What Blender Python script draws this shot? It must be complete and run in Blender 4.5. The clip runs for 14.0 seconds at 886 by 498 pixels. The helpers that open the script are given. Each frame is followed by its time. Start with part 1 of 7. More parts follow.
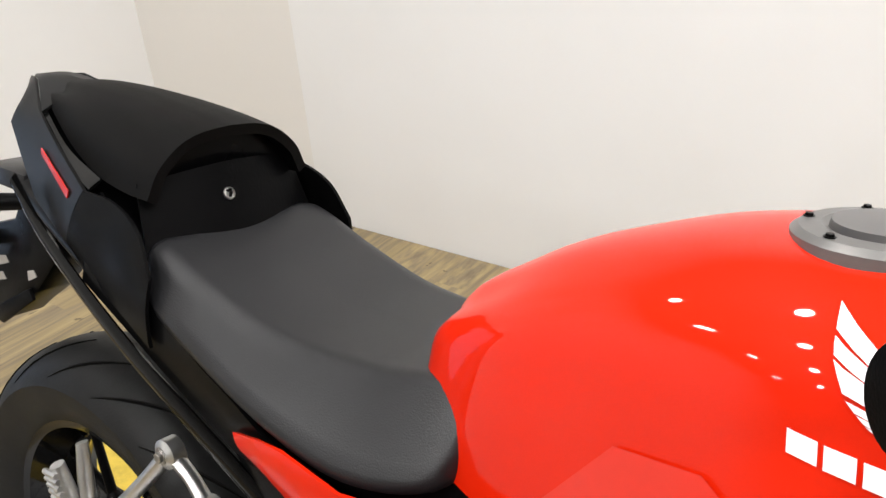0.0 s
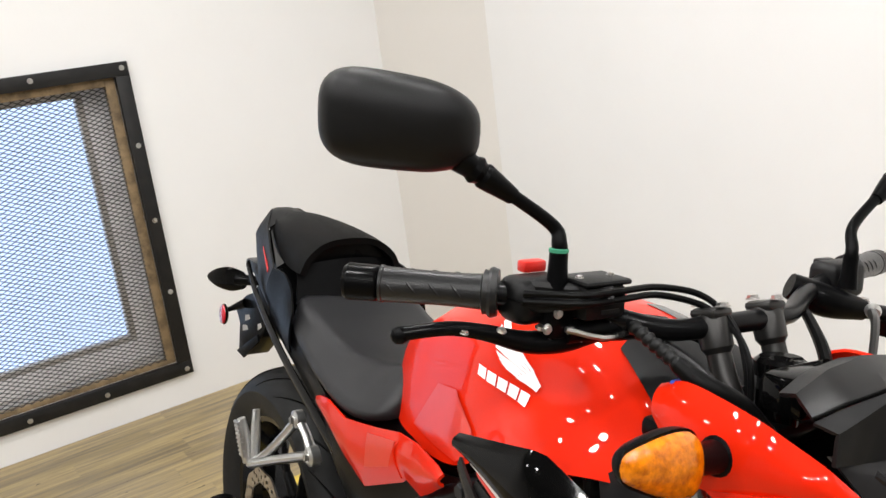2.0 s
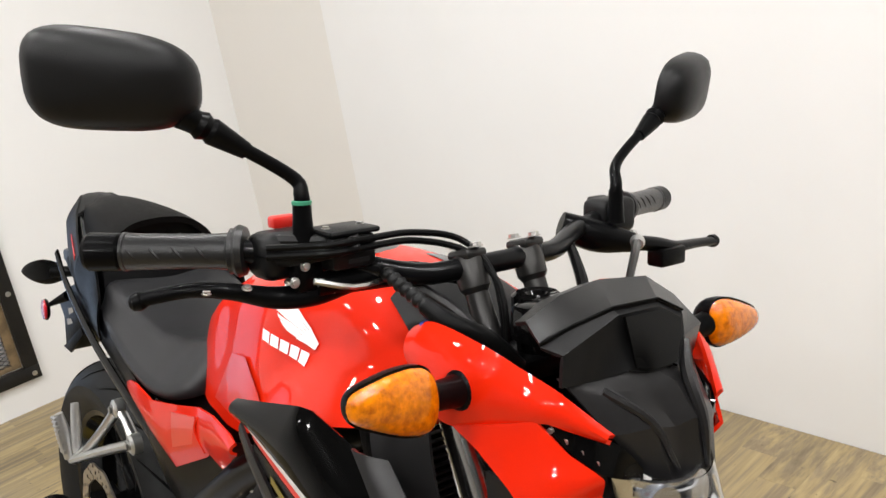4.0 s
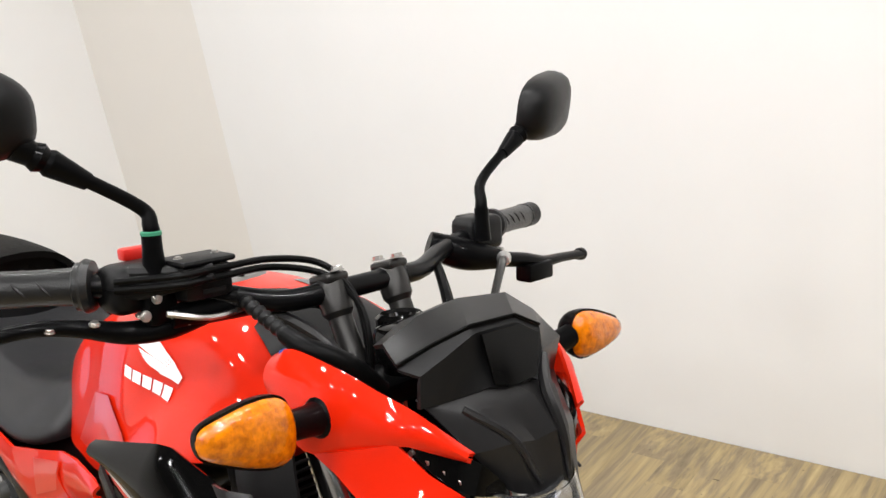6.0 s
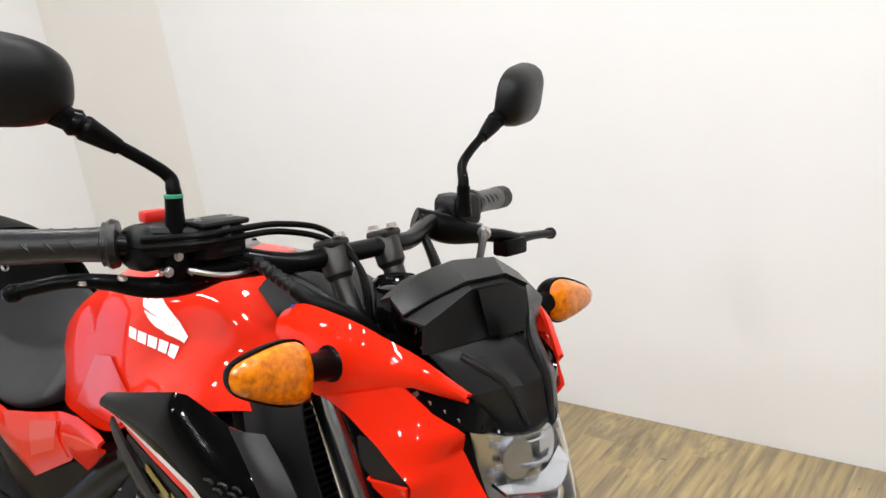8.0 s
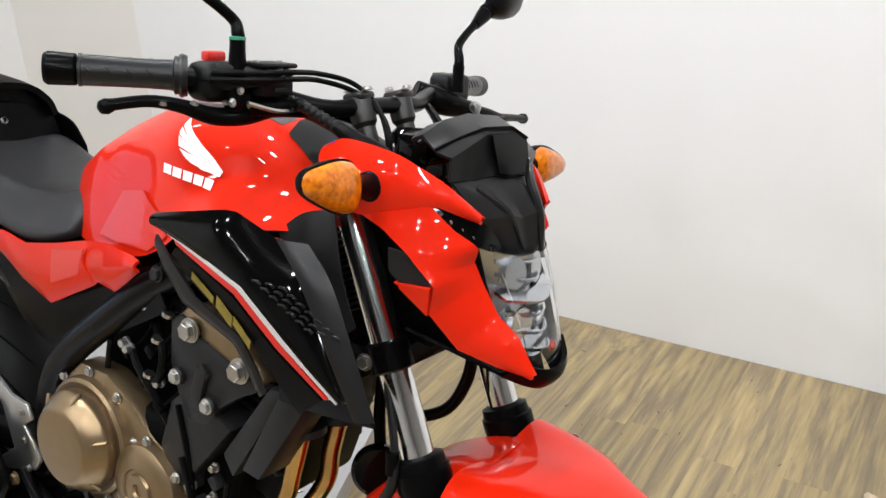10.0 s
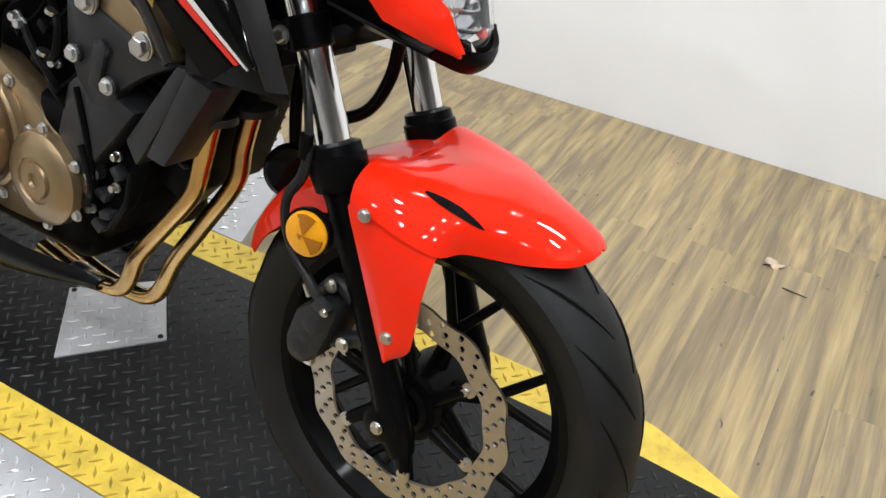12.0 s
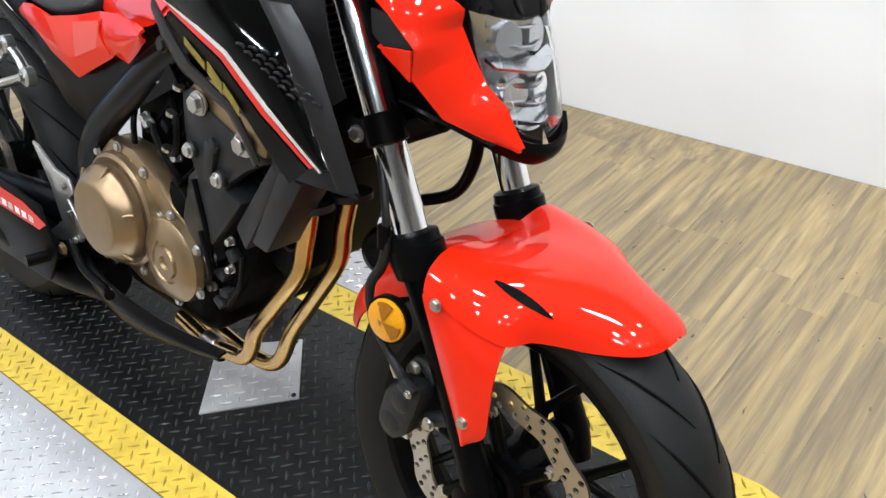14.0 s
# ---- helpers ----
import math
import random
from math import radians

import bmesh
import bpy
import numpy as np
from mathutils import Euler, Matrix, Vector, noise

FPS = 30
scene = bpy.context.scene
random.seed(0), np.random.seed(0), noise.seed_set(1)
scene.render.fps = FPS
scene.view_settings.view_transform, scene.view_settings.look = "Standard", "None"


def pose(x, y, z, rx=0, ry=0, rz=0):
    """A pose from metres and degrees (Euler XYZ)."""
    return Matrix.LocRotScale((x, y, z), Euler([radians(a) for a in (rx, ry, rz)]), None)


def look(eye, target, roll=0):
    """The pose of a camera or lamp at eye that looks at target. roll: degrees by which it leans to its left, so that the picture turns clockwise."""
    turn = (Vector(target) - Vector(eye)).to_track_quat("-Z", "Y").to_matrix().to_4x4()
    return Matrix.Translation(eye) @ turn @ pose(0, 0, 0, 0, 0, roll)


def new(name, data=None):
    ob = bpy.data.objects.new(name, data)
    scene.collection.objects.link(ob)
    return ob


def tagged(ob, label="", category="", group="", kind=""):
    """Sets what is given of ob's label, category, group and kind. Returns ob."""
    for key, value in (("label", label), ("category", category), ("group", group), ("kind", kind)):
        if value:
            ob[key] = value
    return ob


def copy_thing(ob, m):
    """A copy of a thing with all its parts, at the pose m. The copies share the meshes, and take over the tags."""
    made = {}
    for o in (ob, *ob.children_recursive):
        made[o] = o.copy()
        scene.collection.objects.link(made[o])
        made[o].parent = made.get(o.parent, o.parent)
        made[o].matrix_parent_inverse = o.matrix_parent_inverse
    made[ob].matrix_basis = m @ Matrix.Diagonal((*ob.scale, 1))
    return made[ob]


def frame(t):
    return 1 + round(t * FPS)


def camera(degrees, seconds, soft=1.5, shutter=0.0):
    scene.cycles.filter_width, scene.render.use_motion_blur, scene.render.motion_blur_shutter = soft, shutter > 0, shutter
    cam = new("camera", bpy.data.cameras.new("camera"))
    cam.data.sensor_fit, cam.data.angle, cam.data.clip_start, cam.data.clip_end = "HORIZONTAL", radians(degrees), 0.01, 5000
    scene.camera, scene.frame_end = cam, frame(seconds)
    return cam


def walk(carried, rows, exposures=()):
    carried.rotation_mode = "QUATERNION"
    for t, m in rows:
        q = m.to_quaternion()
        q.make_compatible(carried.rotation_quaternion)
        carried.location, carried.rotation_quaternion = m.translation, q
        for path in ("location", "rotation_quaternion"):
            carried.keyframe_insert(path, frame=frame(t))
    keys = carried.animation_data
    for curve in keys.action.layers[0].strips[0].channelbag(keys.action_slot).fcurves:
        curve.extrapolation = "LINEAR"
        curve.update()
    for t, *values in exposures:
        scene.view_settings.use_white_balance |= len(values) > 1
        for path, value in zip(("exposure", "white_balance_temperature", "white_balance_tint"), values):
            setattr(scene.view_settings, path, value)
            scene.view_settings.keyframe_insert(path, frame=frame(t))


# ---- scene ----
cam = camera(53.2, 14.0)
PATH = [
    (0, (-0.472, -0.304, 1.281), (-1.554, 1.092, 0.343), -5.1),
    (0.2, (-0.458, -0.313, 1.277), (-1.636, 0.977, 0.303), -6.7),
    (0.5, (-0.397, -0.373, 1.297), (-1.704, 0.886, 0.457), -9.3),
    (1, (-0.22, -0.49, 1.334), (-1.675, 0.711, 0.671), -10.3),
    (1.5, (0.032, -0.517, 1.372), (-1.517, 0.633, 0.844), -9.4),
    (2, (0.264, -0.472, 1.39), (-1.349, 0.577, 0.847), -7.3),
    (2.5, (0.317, -0.441, 1.378), (-1.268, 0.642, 0.82), -8.4),
    (3, (0.337, -0.416, 1.363), (-1.204, 0.715, 0.777), -8.2),
    (3.5, (0.343, -0.392, 1.351), (-1.151, 0.788, 0.74), -9.1),
    (6, (0.371, -0.344, 1.34), (-0.919, 1.053, 0.719), -10.1),
    (6.5, (0.38, -0.342, 1.34), (-0.888, 1.081, 0.734), -10.2),
    (7, (0.385, -0.349, 1.343), (-0.872, 1.088, 0.745), -9.6),
    (9.5, (0.391, -0.654, 1.339), (-0.64, 0.89, 0.595), -4.4),
    (10, (0.403, -0.686, 1.324), (-0.596, 0.851, 0.525), -2.4),
    (10.5, (0.415, -0.693, 1.295), (-0.546, 0.809, 0.388), -1.4),
    (11, (0.413, -0.692, 1.25), (-0.467, 0.788, 0.233), 0.5),
    (11.5, (0.413, -0.688, 1.207), (-0.377, 0.774, 0.094), 2.6),
    (12, (0.414, -0.696, 1.176), (-0.323, 0.737, -0.007), 4.5),
    (12.5, (0.419, -0.71, 1.147), (-0.257, 0.692, -0.109), 5.7),
    (13, (0.431, -0.721, 1.128), (-0.205, 0.636, -0.197), 6.1),
    (13.5, (0.444, -0.711, 1.172), (-0.262, 0.661, -0.101), 4.0),
    (14, (0.506, -0.6, 1.247), (-0.592, 0.626, 0.109), -5.0),
]
walk(cam, [(t, look(eye, target, roll)) for t, eye, target, roll in PATH],
     exposures=[(0, 0.0, 6500, 10), (1, -0.1, 6500, 10), (2.5, -0.03, 6500, 9.5), (3.5, -0.05, 6500, 9.5), (6.5, 0.0, 6450, 10), (10, -0.12, 6150, 9), (12.5, 0.08, 6000, 8), (14, 0.18, 5900, 8)])

# ---- world and lamps ----
FLOOR_Z = -0.052
CEIL_Z = 2.75
WALL_Y = 1.675
WALL_X = -3.14

world = bpy.data.worlds.new("world")
scene.world = world
world.use_nodes = True
wn = world.node_tree.nodes
wl = world.node_tree.links
sky = wn.new("ShaderNodeTexSky")
sky.sky_type = 'NISHITA'
sky.sun_disc = False
sky.sun_elevation = radians(35)
sky.sun_rotation = radians(120)
wl.new(sky.outputs[0], wn["Background"].inputs[0])
wn["Background"].inputs[1].default_value = 0.1


def area_lamp(name, x, y, z, size, watts, colour):
    data = bpy.data.lights.new(name, 'AREA')
    data.shape = 'DISK'
    data.size = size
    data.energy = watts
    data.color = colour
    ob = new(name, data)
    ob.location = (x, y, z)
    return ob


LAMPS = [(x, y) for x in (-2.5, -1.4, -0.3, 0.8, 1.9) for y in (-2.6, -1.5, -0.4, 0.7)]
for lx, ly in LAMPS:
    area_lamp("ceiling_lamp_light", lx, ly, CEIL_Z - 0.075, 0.17, 5.5 if lx < -2 else 15.2, (1.0, 0.984, 0.97))

# ---- materials ----
def mat(name, colour, rough=0.5, metal=0.0, coat=0.0, coat_rough=0.03, var=0.0, scale=40.0, bump=0.0, bump_scale=200.0,
        rough_var=0.0, spec=0.5, trans=0.0, ior=1.5, stain=0.0, stain_scale=4.0, stain_colour=None):
    """A principled material with grain at two scales, fine relief and uneven gloss."""
    m = bpy.data.materials.new(name)
    m.use_nodes = True
    nt = m.node_tree
    n, l = nt.nodes, nt.links
    b = n["Principled BSDF"]
    b.inputs["Base Color"].default_value = (*colour, 1)
    b.inputs["Roughness"].default_value = rough
    b.inputs["Metallic"].default_value = metal
    b.inputs["Coat Weight"].default_value = coat
    b.inputs["Coat Roughness"].default_value = coat_rough
    b.inputs["Specular IOR Level"].default_value = spec
    b.inputs["Transmission Weight"].default_value = trans
    b.inputs["IOR"].default_value = ior
    tc = n.new("ShaderNodeTexCoord")
    src = tc.outputs["Object"]
    last = None
    if var > 0 or stain > 0:
        a = n.new("ShaderNodeTexNoise")
        a.inputs["Scale"].default_value = scale
        a.inputs["Detail"].default_value = 5
        l.new(src, a.inputs["Vector"])
        hsv = n.new("ShaderNodeHueSaturation")
        hsv.inputs["Color"].default_value = (*colour, 1)
        mr = n.new("ShaderNodeMapRange")
        mr.inputs["To Min"].default_value = 1 - var
        mr.inputs["To Max"].default_value = 1 + var
        l.new(a.outputs["Fac"], mr.inputs["Value"])
        l.new(mr.outputs[0], hsv.inputs["Value"])
        last = hsv.outputs[0]
        if stain > 0:
            s = n.new("ShaderNodeTexNoise")
            s.inputs["Scale"].default_value = stain_scale
            s.inputs["Detail"].default_value = 6
            s.inputs["Roughness"].default_value = 0.65
            l.new(src, s.inputs["Vector"])
            sr = n.new("ShaderNodeMapRange")
            sr.inputs["From Min"].default_value = 0.45
            sr.inputs["From Max"].default_value = 0.75
            sr.inputs["To Max"].default_value = stain
            l.new(s.outputs["Fac"], sr.inputs["Value"])
            mx = n.new("ShaderNodeMix")
            mx.data_type = 'RGBA'
            l.new(sr.outputs[0], mx.inputs["Factor"])
            l.new(last, mx.inputs["A"])
            mx.inputs["B"].default_value = (*(stain_colour or [c * 0.5 for c in colour]), 1)
            last = mx.outputs["Result"]
        l.new(last, b.inputs["Base Color"])
    if rough_var > 0:
        r = n.new("ShaderNodeTexNoise")
        r.inputs["Scale"].default_value = 9
        r.inputs["Detail"].default_value = 6
        l.new(src, r.inputs["Vector"])
        rr = n.new("ShaderNodeMapRange")
        rr.inputs["To Min"].default_value = max(rough - rough_var, 0.01)
        rr.inputs["To Max"].default_value = rough + rough_var
        l.new(r.outputs["Fac"], rr.inputs["Value"])
        l.new(rr.outputs[0], b.inputs["Roughness"])
    if bump > 0:
        t = n.new("ShaderNodeTexNoise")
        t.inputs["Scale"].default_value = bump_scale
        t.inputs["Detail"].default_value = 3
        l.new(src, t.inputs["Vector"])
        bp = n.new("ShaderNodeBump")
        bp.inputs["Strength"].default_value = bump
        bp.inputs["Distance"].default_value = 0.002
        l.new(t.outputs["Fac"], bp.inputs["Height"])
        l.new(bp.outputs[0], b.inputs["Normal"])
    return m


RED = mat("red_paint", (0.6, 0.0145, 0.0018), rough=0.42, coat=0.6, coat_rough=0.025, var=0.04, scale=600, rough_var=0.05, spec=0.04)
PINK = mat("clear_film", (0.6, 0.022, 0.009), rough=0.28, coat=0.55, coat_rough=0.04, var=0.05, scale=80, spec=0.3)
SATIN = mat("satin_black_plastic", (0.0022, 0.0022, 0.0024), rough=0.3, coat=0.06, coat_rough=0.1, var=0.2, scale=120, bump=0.1, bump_scale=900, rough_var=0.07, spec=0.04)
GREYP = mat("dark_grey_plastic", (0.0115, 0.011, 0.0113), rough=0.31, var=0.15, scale=120, bump=0.1, bump_scale=900, rough_var=0.06, spec=0.28)
SCREENP = mat("fly_screen_plastic", (0.0062, 0.006, 0.006), rough=0.33, var=0.15, scale=120, bump=0.1, bump_scale=900, rough_var=0.06, spec=0.24)
GLOSS = mat("gloss_black_paint", (0.002, 0.002, 0.002), rough=0.08, coat=0.15, coat_rough=0.02, rough_var=0.03, var=0.1, spec=0.12)
FRAME = mat("black_frame_paint", (0.003, 0.003, 0.0033), rough=0.3, coat=0.1, coat_rough=0.1, var=0.2, scale=60, rough_var=0.1, spec=0.08)
VINYL = mat("black_seat_vinyl", (0.0125, 0.0125, 0.0135), rough=0.38, var=0.12, scale=90, bump=0.2, bump_scale=700, rough_var=0.05, spec=0.32)
PADVINYL = mat("black_pad_vinyl", (0.002, 0.0019, 0.0019), rough=0.5, var=0.15, scale=90, bump=0.2, bump_scale=700, spec=0.07)
RUBBER = mat("tyre_rubber", (0.0055, 0.0055, 0.0054), rough=0.55, var=0.3, scale=30, bump=0.2, bump_scale=300, rough_var=0.12, spec=0.25, stain=0.25, stain_scale=14, stain_colour=(0.016, 0.0155, 0.0145))
GRIPRUB = mat("grip_rubber", (0.011, 0.011, 0.0112), rough=0.36, var=0.2, bump=0.2, bump_scale=500, spec=0.4)
CHROME = mat("chrome", (0.9, 0.905, 0.91), rough=0.15, metal=1.0, rough_var=0.015)
RISER = mat("grey_riser_metal", (0.028, 0.027, 0.026), rough=0.3, metal=0.6, var=0.15, scale=60)
STEEL = mat("steel", (0.5, 0.49, 0.47), rough=0.3, metal=1.0, var=0.15, scale=60, rough_var=0.1)
DISC = mat("brake_disc_steel", (0.46, 0.42, 0.37), rough=0.33, metal=1.0, var=0.15, scale=40, bump=0.2, bump_scale=250, rough_var=0.08)
ALU = mat("cast_aluminium", (0.55, 0.55, 0.54), rough=0.38, metal=1.0, var=0.12, scale=50, bump=0.15, bump_scale=400, rough_var=0.1)
BRONZE = mat("bronze_engine_paint", (0.28, 0.2, 0.112), rough=0.3, metal=0.8, var=0.1, scale=60, bump=0.08, bump_scale=600, rough_var=0.06)
# dark brown that stands in for the shade inside the clutch groove
BROWN = mat("groove_shade_brown", (0.09, 0.055, 0.03), rough=0.45, metal=0.6, var=0.25, scale=40)
EXHAUST = mat("heat_tinted_steel", (0.58, 0.4, 0.18), rough=0.22, metal=1.0, var=0.25, scale=14, rough_var=0.08, stain=0.5, stain_scale=9, stain_colour=(0.24, 0.12, 0.06))
AMBER = mat("amber_lens", (0.66, 0.18, 0.0), rough=0.2, coat=0.5, coat_rough=0.04, var=0.5, scale=120, bump=0.7, bump_scale=130, spec=0.4, stain=0.9, stain_scale=110, stain_colour=(0.22, 0.035, 0.0))
AMBER2 = mat("amber_reflector", (0.58, 0.25, 0.0), rough=0.25, coat=0.25, var=0.2, scale=300)
WEDGE = mat("dark_amber_reflector", (0.25, 0.085, 0.0), rough=0.25, coat=0.25, var=0.2, scale=300)
REDLENS = mat("red_lens", (0.5, 0.01, 0.02), rough=0.15, coat=1.0, var=0.2, scale=200)
GLASS = mat("clear_lens", (0.95, 0.96, 0.97), rough=0.02, trans=1.0, ior=1.3)
REFLECT = mat("headlight_reflector", (0.55, 0.56, 0.58), rough=0.22, metal=1.0, bump=0.3, bump_scale=40)
WHITE = mat("white_decal", (0.85, 0.85, 0.86), rough=0.3, coat=0.6)
GREYDEC = mat("grey_decal", (0.045, 0.042, 0.042), rough=0.35, coat=0.4)
SILVERDEC = mat("silver_decal", (0.5, 0.48, 0.46), rough=0.35, coat=0.4)
REDDEC = mat("red_decal", (0.55, 0.014, 0.008), rough=0.4, coat=0.2)
GREEN = mat("green_paint_mark", (0.03, 0.22, 0.12), rough=0.5)
BLUEP = mat("blue_plastic", (0.02, 0.06, 0.4), rough=0.4)
MIRROR = mat("mirror_glass", (0.85, 0.86, 0.87), rough=0.01, metal=1.0)
OLIVE = mat("yellow_sticker", (0.19, 0.14, 0.01), rough=0.4, var=0.6, scale=90)
ENGINE = mat("black_engine_case", (0.0018, 0.0018, 0.002), rough=0.42, var=0.25, scale=40, bump=0.25, bump_scale=220, rough_var=0.1, spec=0.04)
ENGGREY = mat("grey_engine_case", (0.018, 0.018, 0.019), rough=0.42, metal=0.15, var=0.2, scale=50, bump=0.2, bump_scale=300, rough_var=0.1, spec=0.28)
CALIPER = mat("worn_caliper_paint", (0.012, 0.012, 0.0122), rough=0.5, metal=0.2, var=0.4, scale=60, bump=0.4, bump_scale=160, spec=0.35)
HOSE = mat("hose_rubber", (0.003, 0.003, 0.003), rough=0.35, var=0.1, spec=0.07)

# wall white taken down to beige, for a face turned from the lamps
PANEL = mat("shaded_panel_beige", (0.75, 0.725, 0.685), rough=0.6, var=0.02, scale=3, bump=0.12, bump_scale=160, stain=0.05, stain_scale=2.5, stain_colour=(0.66, 0.63, 0.58))
WALL = mat("white_wall_paint", (0.82, 0.817, 0.81), rough=0.55, var=0.02, scale=3, bump=0.12, bump_scale=160, stain=0.06, stain_scale=2.5, stain_colour=(0.66, 0.62, 0.56))
CEILING = mat("dark_ceiling_paint", (0.05, 0.05, 0.05), rough=0.8, var=0.1, scale=5)
SHOPWALL = mat("shop_wall", (0.5, 0.494, 0.48), rough=0.7, var=0.15, scale=3)
LAMPBODY = mat("white_enamel", (0.7, 0.7, 0.68), rough=0.4)
DECKBLACK = mat("black_painted_steel", (0.0045, 0.0045, 0.0047), rough=0.42, var=0.3, scale=20, bump=0.15, bump_scale=120, rough_var=0.12, spec=0.32, stain=0.3, stain_scale=7, stain_colour=(0.028, 0.026, 0.023))
TREADBLACK = mat("worn_black_tread", (0.026, 0.026, 0.027), rough=0.32, metal=0.4, var=0.5, scale=15, rough_var=0.1, stain=0.6, stain_scale=5, stain_colour=(0.07, 0.068, 0.066))
DECKYELLOW = mat("yellow_painted_steel", (0.68, 0.49, 0.06), rough=0.4, var=0.12, scale=25, bump=0.15, bump_scale=120, rough_var=0.1, stain=0.5, stain_scale=22, stain_colour=(0.2, 0.13, 0.02))
DECKSILVER = mat("bare_tread_plate", (0.52, 0.52, 0.53), rough=0.4, metal=0.5, var=0.1, scale=25, bump=0.15, bump_scale=150, rough_var=0.12, stain=0.3, stain_scale=8, stain_colour=(0.44, 0.43, 0.42))
SILVERBAR = mat("polished_tread_bar", (0.85, 0.85, 0.86), rough=0.22, metal=0.8, var=0.1, scale=25)
YELLOWBAR = mat("worn_yellow_tread", (0.5, 0.33, 0.02), rough=0.35, var=0.3, scale=20, rough_var=0.1, stain=0.9, stain_scale=9, stain_colour=(0.07, 0.045, 0.01))
DECKEDGE = mat("worn_galvanised_edge", (0.42, 0.39, 0.33), rough=0.5, metal=0.6, var=0.25, scale=18, stain=0.5, stain_scale=12, stain_colour=(0.25, 0.2, 0.13))
MATT = mat("matt_black_plastic", (0.004, 0.004, 0.0042), rough=0.42, var=0.15, scale=90, bump=0.1, bump_scale=900, rough_var=0.05, spec=0.2)
WINFRAME = mat("black_steel_frame", (0.006, 0.006, 0.006), rough=0.45, var=0.25, scale=30, rough_var=0.1, spec=0.35, stain=0.3, stain_scale=10, stain_colour=(0.04, 0.035, 0.03))
MESH = mat("expanded_metal", (0.016, 0.016, 0.017), rough=0.5, metal=0.3, var=0.3, scale=40)
OLDWOOD = mat("weathered_wood", (0.24, 0.165, 0.085), rough=0.7, var=0.35, scale=25, bump=0.5, bump_scale=60, stain=0.95, stain_scale=16, stain_colour=(0.02, 0.014, 0.008))
JAMB = mat("grey_window_surround", (0.8, 0.78, 0.77), rough=0.6, var=0.1, scale=20, stain=0.3, stain_scale=8, stain_colour=(0.32, 0.3, 0.27))
ALUFRAME = mat("window_aluminium", (0.5, 0.47, 0.43), rough=0.5, metal=0.4, var=0.2, scale=30, stain=0.5, stain_scale=10, stain_colour=(0.3, 0.24, 0.17))


def emitter(name, colour, strength):
    m = bpy.data.materials.new(name)
    m.use_nodes = True
    n, l = m.node_tree.nodes, m.node_tree.links
    n.remove(n["Principled BSDF"])
    e = n.new("ShaderNodeEmission")
    e.inputs[0].default_value = (*colour, 1)
    e.inputs[1].default_value = strength
    l.new(e.outputs[0], n["Material Output"].inputs[0])
    return m


LAMPGLOW = emitter("lamp_glow", (1.0, 0.93, 0.84), 12.0)
DAYLIGHT = emitter("daylight_pane", (0.60, 0.75, 1.0), 1.5)


